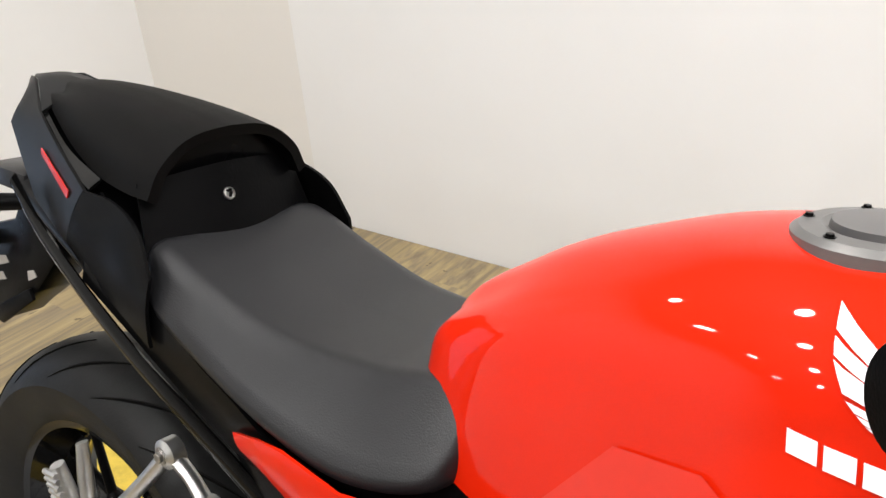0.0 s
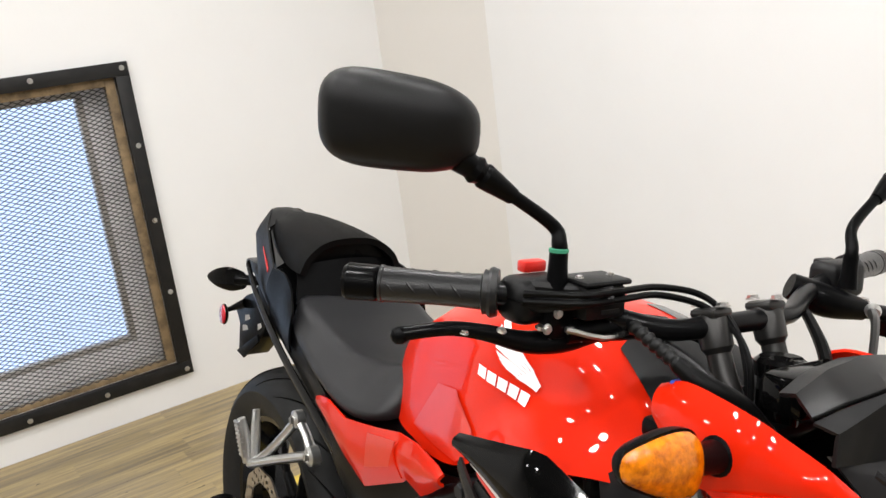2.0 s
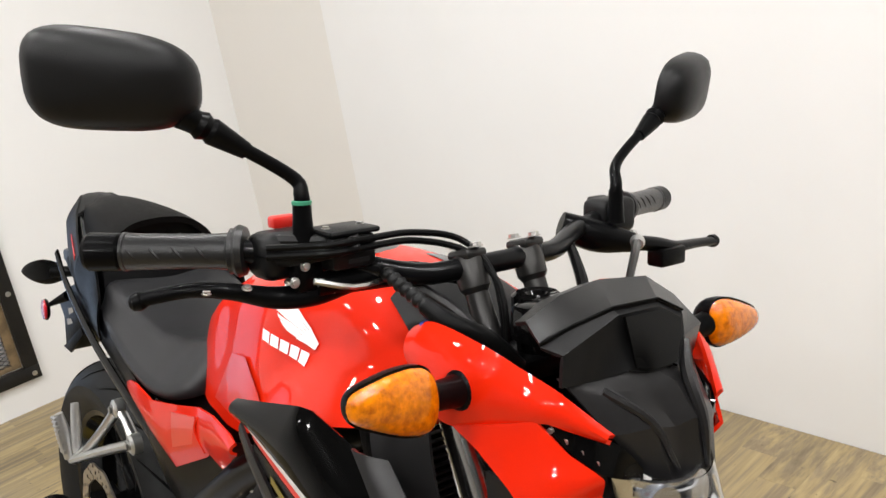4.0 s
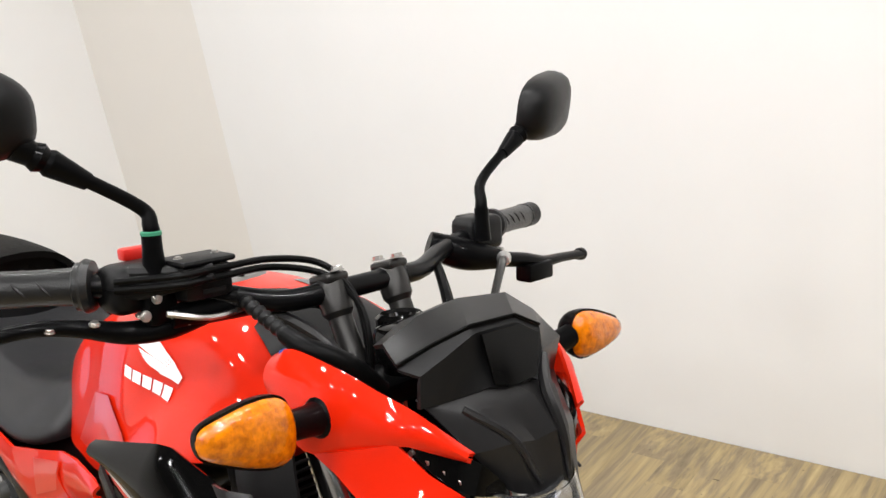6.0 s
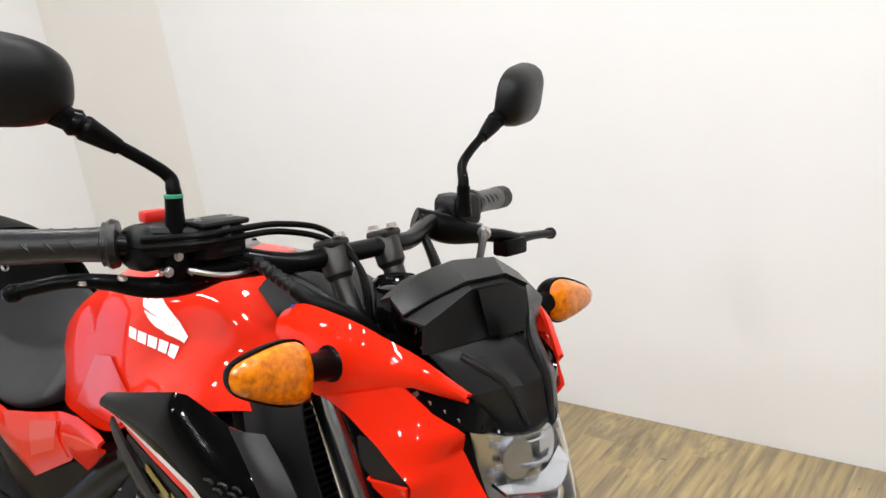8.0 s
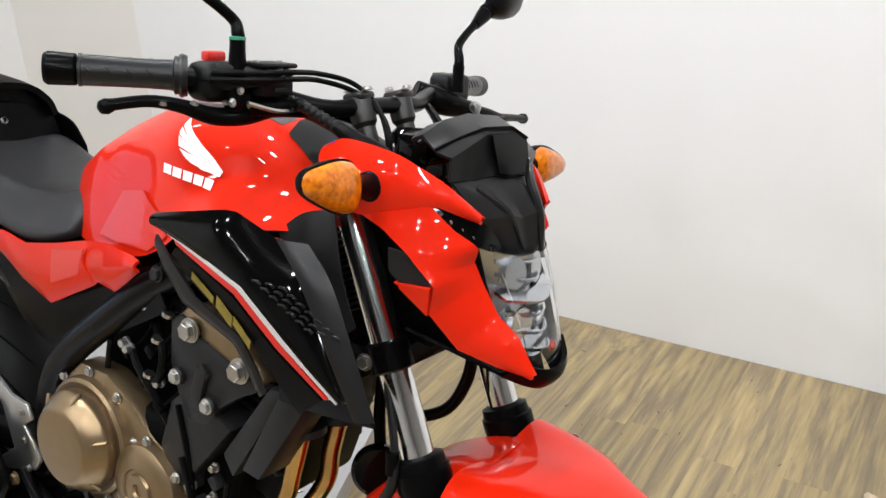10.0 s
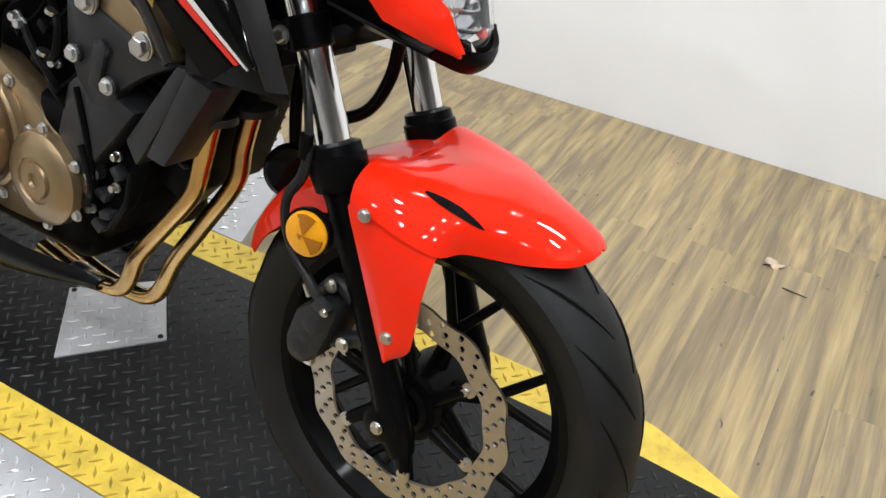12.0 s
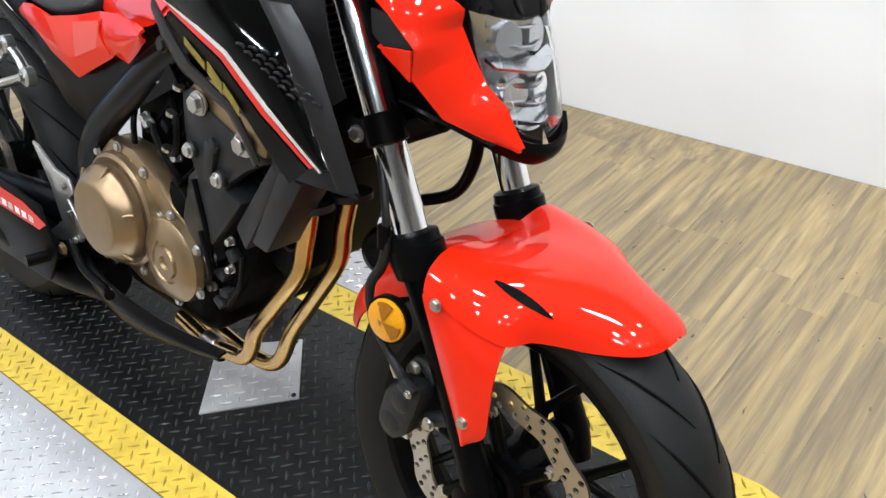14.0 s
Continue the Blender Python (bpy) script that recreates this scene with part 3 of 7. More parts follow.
plate("side_plate", [(DX0, -0.75), (-0.95, -0.75), (-0.65, -0.55), (-0.37, -0.374), (-0.314, -0.327), (-0.242, -0.259), (-0.167, Y_OUT0 - 0.003), (DX0, Y_OUT0 - 0.003)], ZD, 0.0, DECKSILVER, "bare metal tread plate")
plate("side_plate", [(DX0, Y_OUT1 + 0.003), (-0.70, Y_OUT1 + 0.003), (-0.80, 0.80), (-0.93, 0.93), (DX0, 0.93)], ZD, 0.0, DECKSILVER, "bare metal tread plate")

plate("engine_plate", [(-0.875, 0.175), (-0.735, 0.30), (-0.607, 0.168), (-0.742, 0.02)], 0.0005, 0.004, DECKSILVER, "bare square tread plate")
for x, y in ((-0.862, 0.175), (-0.74, 0.285), (-0.622, 0.168)):
    bolt("plate_screw", (x, y, 0.004), (0, 0, 1), 0.0045, CALIPER, lift)
plate("deck_joint", [(-0.112, 0.40), (-0.102, 0.40), (-0.079, -0.152), (-0.089, -0.152)], 0.0, 0.006, HOSE, "black joint across the deck")
plate("joint_end", [(-0.09, -0.170), (-0.074, -0.170), (-0.076, -0.155), (-0.092, -0.155)], -0.014, 0.003, HOSE, "")
for x, y in ((-0.46, -0.20), (-0.215, -0.178), (-0.78, -0.3), (-0.75, -0.55), (-0.95, 0.55), (-0.95, 0.80), (-1.3, -0.2)):
    bolt("plate_screw", (x, y, 0.0), (0, 0, 1), 0.006, STEEL, lift, height=0.003)


def treads(name, x0, x1, y0, y1, inside, material, label, z=0.0, pitch=0.0355):
    """Raised bars of tread plate: two crossed sets, each on a square lattice, the second set in the middle of the first."""
    verts, faces = [], []
    rng = random.Random(5)
    for i in range(int((x1 - x0) / pitch * 2)):
        for j in range(int((y1 - y0) / pitch * 2) + 1):
            if (i + j) % 2:
                continue
            cx, cy = x0 + i * pitch / 2, y0 + j * pitch / 2
            if not (y0 + 0.004 < cy < y1 - 0.004 and inside(cx, cy)):
                continue
            a = radians(45 if i % 2 else -45) + rng.uniform(-0.05, 0.05)
            c, s = math.cos(a), math.sin(a)
            k = len(verts)
            for dx, dy, dz in ((-0.0135, 0, 0), (0, -0.0033, 0), (0.0135, 0, 0), (0, 0.0033, 0), (-0.009, 0, 0.0017), (0, -0.0014, 0.0022), (0.009, 0, 0.0017), (0, 0.0014, 0.0022)):
                verts.append((cx + c * dx - s * dy, cy + s * dx + c * dy, z + dz))
            faces += [(k + m, k + (m + 1) % 4, k + 4 + (m + 1) % 4, k + 4 + m) for m in range(4)] + [(k + 4, k + 5, k + 6, k + 7)]
    ob = obj(name, verts, faces, material, lift, label, smooth=False)
    ob["kind"] = "stuff"
    return ob


LAT = -0.055
treads("tread_bars", -1.9, 0.49, LAT - 0.0355, Y_IN1 - 0.02, lambda x, y: y > Y_IN0 + 0.004 and x < 0.485 - 0.1 * y, TREADBLACK, "raised black tread bars")
treads("tread_bars", -1.9, 0.49, LAT - 0.1065, Y_IN0, lambda x, y: y > Y_OUT0 + 0.004, YELLOWBAR, "raised yellow tread bars")
treads("tread_bars", -1.9, 0.25, Y_IN1 + 0.005, Y_OUT1, lambda x, y: True, YELLOWBAR, "raised yellow tread bars")
treads("tread_bars", -1.6, -0.18, -0.6, Y_OUT0 - 0.006, lambda x, y: y > -0.146 + 1.18 * (x + 0.165) if x > -0.36 else y > -0.37 + 0.65 * (x + 0.37), SILVERBAR, "raised bare metal tread bars")
treads("tread_bars", -1.6, -0.7, Y_OUT1 + 0.006, 0.92, lambda x, y: x < -0.72 - 0.45 * (y - 0.478), SILVERBAR, "raised bare metal tread bars")
treads("tread_bars", -0.88, -0.6, 0.02, 0.30, lambda x, y: abs((x + 0.741) + (y - 0.163)) < 0.12 and abs((x + 0.741) - (y - 0.163)) < 0.12, DECKSILVER, "raised bare metal tread bars", 0.004)

# leaf and twig on the floor
LEAF = mat("dry_leaf", (0.55, 0.42, 0.3), rough=0.7, var=0.2, scale=80)
rim = [(0.026 * (0.62 + 0.38 * abs(math.cos(2.5 * a))) * math.cos(a), 0.021 * (0.62 + 0.38 * abs(math.cos(2.5 * a))) * math.sin(a), 0.004 + 0.005 * math.cos(3 * a)) for a in np.linspace(0, 2 * math.pi, 30, endpoint=False)]
leaf = obj("dry_leaf", [(0, 0, 0.002)] + rim, [(0, i + 1, (i + 1) % 30 + 1) for i in range(30)], LEAF)
leaf.location = (0.331, 1.187, FLOOR_Z)
leaf.modifiers.new("thick", 'SOLIDIFY').thickness = 0.001
tagged(leaf, "small pale dry leaf lying on the plank floor", "leaf")
twig = tube("twig", [(0.37, 1.105, FLOOR_Z + 0.003), (0.39, 1.098, FLOOR_Z + 0.006), (0.425, 1.10, FLOOR_Z + 0.003)], [0.0015, 0.0018, 0.0012], mat("dark_twig", (0.05, 0.03, 0.02), rough=0.8, var=0.3), None, n=9, seg=6)
tagged(twig, "thin dark brown twig on the plank floor", "twig")

# ---- motorcycle ----
BIKE = Matrix.Translation((0.006, 0.022, 0.0)) @ pose(0, 0, 0, 0, 0, -2.8) @ pose(0, 0, 0, -11, 0, 0)
bike = empty("motorcycle", BIKE, "red and black naked motorcycle leaning on its side stand", "motorcycle")


RAKE = 0.435


def fork_x(z):
    return 0.01 - (z - 0.303) * RAKE


def tyre_profile(width, radius, rim):
    """Rings of (y, r) from one bead over the crown to the other."""
    w = width / 2
    out = [(-w * 0.62, rim), (-w * 0.8, rim + 0.012), (-w * 0.97, rim + (radius - rim) * 0.42)]
    for a in np.linspace(-78, 78, 13):
        out.append((w * 1.02 * math.sin(radians(a)), radius - (radius - rim) * 0.52 * (1 - math.cos(radians(a)))))
    out += [(w * 0.97, rim + (radius - rim) * 0.42), (w * 0.8, rim + 0.012), (w * 0.62, rim), (0, rim - 0.004)]
    return out


def wheel(name, centre, radius, width, rim, material, parent, label, spokes):
    c = Vector(centre)
    wheel_ob = lathe(name, [(-width * 0.36, rim + 0.006), (-width * 0.34, rim - 0.006), (-width * 0.28, rim - 0.012), (-width * 0.1, rim - 0.03), (width * 0.1, rim - 0.03),
                            (width * 0.28, rim - 0.012), (width * 0.34, rim - 0.006), (width * 0.36, rim + 0.006), (width * 0.2, rim - 0.002), (-width * 0.2, rim - 0.002)],
                     c, (0, 1, 0), material, parent, label, seg=72, closed=True)
    prof = tyre_profile(width, radius, rim)
    lathe("tyre", prof, c, (0, 1, 0), RUBBER, wheel_ob, "black road tyre with worn grooves", seg=96, closed=True)
    lathe("hub", [(-0.055, 0.025), (-0.055, 0.04), (-0.03, 0.045), (0.03, 0.045), (0.055, 0.04), (0.055, 0.025)], c, (0, 1, 0), material, wheel_ob, seg=28)
    for k in range(spokes):
        a = 2 * math.pi * (k + 0.3) / spokes
        mid = (0.1 * math.cos(a), 0.1 * math.sin(a))
        tips = [((rim - 0.022) * math.cos(a + d), (rim - 0.022) * math.sin(a + d)) for d in (-0.24, 0.24)]
        tube("spoke", [(c.x + 0.035 * math.cos(a), c.y, c.z + 0.035 * math.sin(a)), (c.x + mid[0], c.y, c.z + mid[1])], [0.015, 0.011], SATIN, wheel_ob, n=4)
        for tx, tz in tips:
            tube("spoke", [(c.x + mid[0], c.y, c.z + mid[1]), (c.x + tx, c.y, c.z + tz)], [0.008, 0.0065], SATIN, wheel_ob, n=4)
    return wheel_ob


front_wheel = wheel("front_wheel", (0, 0, 0.303), 0.302, 0.12, 0.222, SATIN, bike, "black cast front wheel", 6)
rear_wheel = wheel("rear_wheel", (-1.43, 0, 0.333), 0.331, 0.165, 0.222, GLOSS, bike, "black cast rear wheel", 6)

def brake_disc(name, centre, outer, inner, y, petals, cells, parent):
    """A wave-edged drilled disc laid out cell by cell, a hole in every third cell of each band."""
    bands = 3
    verts, faces = [], []

    def at(r, w):
        edge = (r - inner) / (outer - inner)
        wave = 1 + (0.022 * edge ** 2 + 0.016 * (1 - edge) ** 2) * math.cos(petals * w)
        return (centre[0] + r * wave * math.cos(w), centre[2] + r * wave * math.sin(w))

    step = 2 * math.pi / cells
    for k in range(cells):
        for b in range(bands):
            r0, r1 = inner + (outer - inner) * b / bands, inner + (outer - inner) * (b + 1) / bands
            w0, w1 = k * step, (k + 1) * step
            rm, wm = (r0 + r1) / 2, (w0 + w1) / 2
            rim_pts = [at(r0, w0), at(r0, wm), at(r0, w1), at(rm, w1), at(r1, w1), at(r1, wm), at(r1, w0), at(rm, w0)]
            n = len(verts)
            for yy in (y, y + 0.0045):
                verts.extend((px, yy, pz) for px, pz in rim_pts)
            if k % 3 == b and k % 12 != 11:
                cx, cz = at(rm, wm)
                m = len(verts)
                for yy in (y, y + 0.0045):
                    for q in range(8):
                        px, pz = rim_pts[q]
                        d = math.hypot(px - cx, pz - cz)
                        verts.append((cx + (px - cx) / d * 0.0047, yy, cz + (pz - cz) / d * 0.0047))
                for q in range(8):
                    e = (q + 1) % 8
                    faces += [(n + q, n + e, m + e, m + q), (n + 8 + q, m + 8 + q, m + 8 + e, n + 8 + e), (m + q, m + e, m + 8 + e, m + 8 + q)]
            else:
                faces += [tuple(range(n, n + 8)), tuple(range(n + 15, n + 7, -1))]
            if b == 0:
                faces += [(n, n + 1, n + 9, n + 8), (n + 1, n + 2, n + 10, n + 9)]
            if b == bands - 1:
                faces += [(n + 4, n + 5, n + 13, n + 12), (n + 5, n + 6, n + 14, n + 13)]
    me = bpy.data.meshes.new(name)
    me.from_pydata(verts, [], faces)
    bm = bmesh.new()
    bm.from_mesh(me)
    bmesh.ops.remove_doubles(bm, verts=bm.verts, dist=0.00002)
    return part(name, bm, DISC, parent, "drilled wave-edged steel brake disc", smooth=False)


AXLE = (0.0, 0.0, 0.303)
brake_disc("brake_disc", AXLE, 0.155, 0.121, -0.062, 12, 96, front_wheel)
for k in range(6):
    a = radians(39 + 60 * k)
    px, pz = 0.107 * math.cos(a), AXLE[2] + 0.107 * math.sin(a)
    lathe("disc_tab", [(-0.002, 0.0105), (0.0015, 0.0105), (0.002, 0.0095)], (px * 1.04, -0.0605, AXLE[2] + (pz - AXLE[2]) * 1.04), (0, -1, 0), DISC, front_wheel, seg=18)
    bolt("disc_bolt", (px, -0.062, pz), (0, -1, 0), 0.0062, STEEL, front_wheel, height=0.004)
    tube("disc_carrier", [(0.03 * math.cos(a - 0.2), -0.05, AXLE[2] + 0.03 * math.sin(a - 0.2)), (px, -0.058, pz)], [0.012, 0.009], SATIN, front_wheel, n=5)
lathe("disc_carrier", [(-0.064, 0.05), (-0.066, 0.034), (-0.07, 0.03), (-0.055, 0.055)], AXLE, (0, 1, 0), SATIN, front_wheel, seg=32)
brake_disc("brake_disc", (-1.43, 0, 0.333), 0.118, 0.085, -0.085, 10, 60, rear_wheel)
# tyre grooves
for wheel_ob, cx, cz, rad, half in ((front_wheel, 0.0, 0.303, 0.302, 0.06), (rear_wheel, -1.43, 0.333, 0.331, 0.0825)):
    for k in range(18):
        for s in (-1, 1):
            pts = []
            for u in np.linspace(0, 1, 5):
                phi = radians(8 + 58 * u)
                w = 2 * math.pi * (k + 0.5 * (s > 0)) / 18 + 0.42 * u
                prof_r = rad - (rad - 0.222) * 0.52 * (1 - math.cos(phi)) + 0.0004
                pts.append((cx + prof_r * math.cos(w), s * half * 1.02 * math.sin(phi), cz + prof_r * math.sin(w)))
            tube("tread_groove", pts, [0.0008, 0.0022, 0.0026, 0.002, 0.0006], HOSE, wheel_ob, seg=5, n=7)

LEGS = {-1: -0.098, 1: 0.112}
for side, y in LEGS.items():
    leg = tube("fork_leg", [(fork_x(0.262), y, 0.262), (fork_x(0.30), y, 0.30), (fork_x(0.38), y, 0.38), (fork_x(0.56), y, 0.56), (fork_x(0.618), y, 0.618)], [0.018, 0.024, 0.0215, 0.024, 0.032], SATIN, bike, "black fork lower leg", seg=20, n=22)
    tube("fork_tube", [(fork_x(0.6), y, 0.6), (fork_x(0.965), y, 0.965)], 0.022, CHROME, leg, "chrome fork tube", seg=24, n=4)
    lathe("dust_seal", [(-0.035, 0.033), (-0.012, 0.037), (0.004, 0.037), (0.006, 0.034), (0.018, 0.033), (0.022, 0.023)], (fork_x(0.622), y, 0.622), (-RAKE, 0, 1), SATIN, leg, seg=24)
    lathe("clamp_collar", [(-0.02, 0.023), (-0.017, 0.0275), (0.017, 0.0275), (0.02, 0.023)], (fork_x(0.76), y, 0.76), (-RAKE, 0, 1), SATIN, leg, seg=24)
    bolt("axle_bolt", (0, y + side * 0.026, 0.303), (0, side, 0), 0.0075, STEEL, leg)
    lathe("axle_boss", [(-0.028, 0.02), (-0.028, 0.024), (0.02, 0.026), (0.024, 0.018)], (0, y, 0.303), (0, side, 0), SATIN, leg, seg=24)
    bolt("pinch_bolt", (fork_x(0.76) - 0.012, y - 0.034 if side < 0 else y + 0.034, 0.757), (0.1, side, 0), 0.009, STEEL, leg)
block("lower_clamp", (0.07, 0.21, 0.035), (fork_x(0.76) - 0.035, 0.005, 0.745), SATIN, bike, "black lower fork clamp", 0.008)
block("upper_clamp", (0.09, 0.25, 0.025), (fork_x(0.96) + 0.005, 0.005, 0.955), SATIN, bike, "black upper fork clamp", 0.008)
tube("steering_head", [(fork_x(0.72) - 0.05, 0, 0.74), (fork_x(0.96) - 0.05, 0, 0.97)], 0.035, FRAME, bike, seg=16)

# caliper and hose
caliper = prism("brake_caliper", [(-0.1436, 0.4187), (-0.1555, 0.3728), (-0.150, 0.346), (-0.1244, 0.340), (-0.0998, 0.3643), (-0.0881, 0.4011), (-0.0773, 0.4392), (-0.0917, 0.4506), (-0.1166, 0.4426)], -0.132, -0.056, CALIPER, bike, "scuffed dark grey brake caliper", 0.016)
for x, z, r in ((-0.132, 0.369, 0.018), (-0.113, 0.411, 0.016)):
    lathe("piston_cap", [(-0.01, r), (0.001, r), (0.003, r * 0.8), (0.0035, r * 0.2)], (x, -0.131, z), (0, -1, 0), CALIPER, caliper, seg=20)
bolt("caliper_bolt", (-0.0975, -0.122, 0.4697), (0, -1, 0), 0.0078, STEEL, caliper)
bolt("caliper_bolt", (-0.0697, -0.122, 0.3956), (0, -1, 0), 0.0078, STEEL, caliper)
tube("caliper_bracket", [(-0.12, -0.1, 0.445), (-0.0975, -0.106, 0.4697), (-0.07, -0.106, 0.455)], 0.011, CALIPER, caliper)
tube("caliper_bracket", [(-0.11, -0.1, 0.375), (-0.0697, -0.106, 0.3956), (-0.04, -0.106, 0.41)], 0.011, CALIPER, caliper)
block("brake_pad", (0.016, 0.012, 0.026), (-0.152, -0.074, 0.315), STEEL, caliper, "", 0.002)
tube("bleed_nipple", [(-0.124, -0.128, 0.446), (-0.131, -0.132, 0.462)], [0.0045, 0.0028], STEEL, caliper, n=4)
block("banjo_joint", (0.026, 0.014, 0.018), (-0.095, -0.138, 0.447), ENGGREY, caliper, "grey metal hose joint", 0.004, Matrix.Rotation(radians(25), 3, 'Y'))
bolt("banjo_bolt", (-0.088, -0.144, 0.444), (0, -1, 0), 0.005, STEEL, caliper)
hose = tube("brake_hose", [(-0.1109, -0.136, 0.4606), (-0.1259, -0.137, 0.4774), (-0.147, -0.138, 0.5), (-0.164, -0.138, 0.53), (-0.166, -0.138, 0.57), (-0.148, -0.135, 0.606), (-0.15, -0.13, 0.66), (-0.19, -0.11, 0.76), (-0.25, -0.09, 0.9)], [0.0052, 0.005, 0.005, 0.0055, 0.0065, 0.007, 0.0055, 0.005, 0.005], GREYP, bike, "black brake hose", n=44, seg=10)
lathe("hose_ferrule", [(-0.017, 0.005), (-0.014, 0.0065), (0.012, 0.0065), (0.016, 0.0055)], (-0.1165, -0.1365, 0.4675), (-0.68, 0, 0.74), ENGGREY, hose, seg=14)
lathe("hose_fitting", [(-0.015, 0.008), (0.015, 0.009)], (-0.149, -0.134, 0.64), (0, 0, 1), SATIN, hose, seg=12)

# amber reflector beside the fork
refl = lathe("side_reflector", [(-0.012, 0.024), (-0.006, 0.031), (0.004, 0.032), (0.004, 0.03)], (-0.118, -0.152, 0.545), (0.1, -1, 0.05), SATIN, bike, "round amber side reflector in a black cup", seg=28)
lathe("reflector_lens", [(0, 0.029), (0.006, 0.028), (0.009, 0.02), (0.0095, 0.002)], (-0.118, -0.153, 0.545), (0.1, -1, 0.05), AMBER2, refl, "amber lens", seg=28)
for k in range(3):
    fan = [radians(90 + 120 * k + d) for d in np.linspace(-30, 30, 7)]
    rim_pts = [(-0.118 + 0.0255 * math.cos(a), -0.1612, 0.545 + 0.0255 * math.sin(a)) for a in fan]
    obj("lens_wedge", [(-0.118, -0.1645, 0.545)] + rim_pts + [(p[0], p[1] + 0.004, p[2]) for p in [(-0.118, -0.1645, 0.545)] + rim_pts], [(0, i + 1, i + 2) for i in range(6)] + [(8, i + 10, i + 9) for i in range(6)] + [(i + 1, i + 9, i + 10, i + 2) for i in range(6)], WEDGE, refl, "dark amber wedge")

# front fender
def fender_ring(phi, drop, half, rad, flat):
    """One arch across the tyre: phi is the angle round the axle."""
    out = []
    for u in np.linspace(-1, 1, 21):
        a = abs(u)
        r = rad - drop * max(0.0, (a - 0.45) / 0.55) ** 1.7 - 0.006 * a * a
        yy = half * math.copysign(min(1.0, a * 1.28) if a < 0.7 else 0.896 + (a - 0.7) * 0.35, u)
        out.append((AXLE[0] + r * math.cos(phi), yy, AXLE[2] + r * math.sin(phi)))
    return out


# stations from the tip to the fork: the lower edge, and the crest by its angle and radius round the axle
LOWER = [(0.187, -0.004, 0.590), (0.177, -0.034, 0.5825), (0.156, -0.053, 0.577), (0.120, -0.066, 0.5705), (0.085, -0.083, 0.571), (0.059, -0.104, 0.5735),
         (0.044, -0.130, 0.571), (0.02, -0.140, 0.577), (-0.01, -0.144, 0.585), (-0.04, -0.144, 0.592), (-0.072, -0.141, 0.600)]
CREST = [(57.5, 0.342), (59, 0.3435), (62, 0.344), (67, 0.3425), (73, 0.340), (79, 0.340), (84, 0.337), (89, 0.3345), (94, 0.331), (99, 0.328), (104, 0.326)]
# how far the shoulder stands away from the plain arch, and its place
SHOULDER = [(0, 0, 0.6), (0, -0.02, 0.6), (0, -0.035, 0.604), (0.1, -0.045, 0.613), (0.25, -0.055, 0.622), (0.4, -0.065, 0.628),
            (0.55, -0.074, 0.632), (0.7, -0.082, 0.634), (0.85, -0.089, 0.635), (0.95, -0.093, 0.636), (1, -0.096, 0.6365)]


def fender_half(low, phi, r, sh, side):
    c = Vector((r * math.cos(radians(phi)), 0, AXLE[2] + r * math.sin(radians(phi))))
    b = Vector(low)
    pts = [c]
    for wide, drop in ((0.3, 0.05), (0.62, 0.23), (0.87, 0.58)):
        p = c.lerp(b, drop)
        p = Vector((p.x, b.y * wide, p.z))
        if wide < 0.7:
            q = Vector((p.x, sh[1] * wide / 0.62, c.z + (sh[2] - c.z) * wide / 0.62))
        else:
            q = Vector((p.x, (sh[1] + b.y) / 2 - 0.012, sh[2] * 0.62 + b.z * 0.38))
        p = p.lerp(q, min(max(sh[0], 0), 1))
        pts.append(p)
    pts.append(b)
    return [(p[0], p[1] * side, p[2]) for p in spline([tuple(p) for p in pts], 15)]


stations = spline(np.c_[LOWER, CREST, SHOULDER], 40)
rows = []
for st in stations:
    low, (phi, r), sh = st[:3], st[3:5], st[5:]
    rows.append(fender_half(low, phi, r, sh, 1)[::-1] + fender_half(low, phi, r, sh, -1)[1:])
fender = grid("front_fender", rows, RED, bike, "glossy red front fender", thick=0.003, sharp=50)
fender_tree = BVHTree.FromPolygons([v.co.copy() for v in fender.data.vertices], [tuple(p.vertices) for p in fender.data.polygons])
FLAP = spline([(101, 0.05, 0.09, 0.333), (112, 0.05, 0.092, 0.333), (124, 0.045, 0.09, 0.332), (142, 0.033, 0.08, 0.328), (159, 0.012, 0.045, 0.323)], 20)
grid("rear_flap", [fender_ring(radians(p), d, h, r, 0) for p, d, h, r in FLAP], RED, fender, thick=0.003, sharp=50)
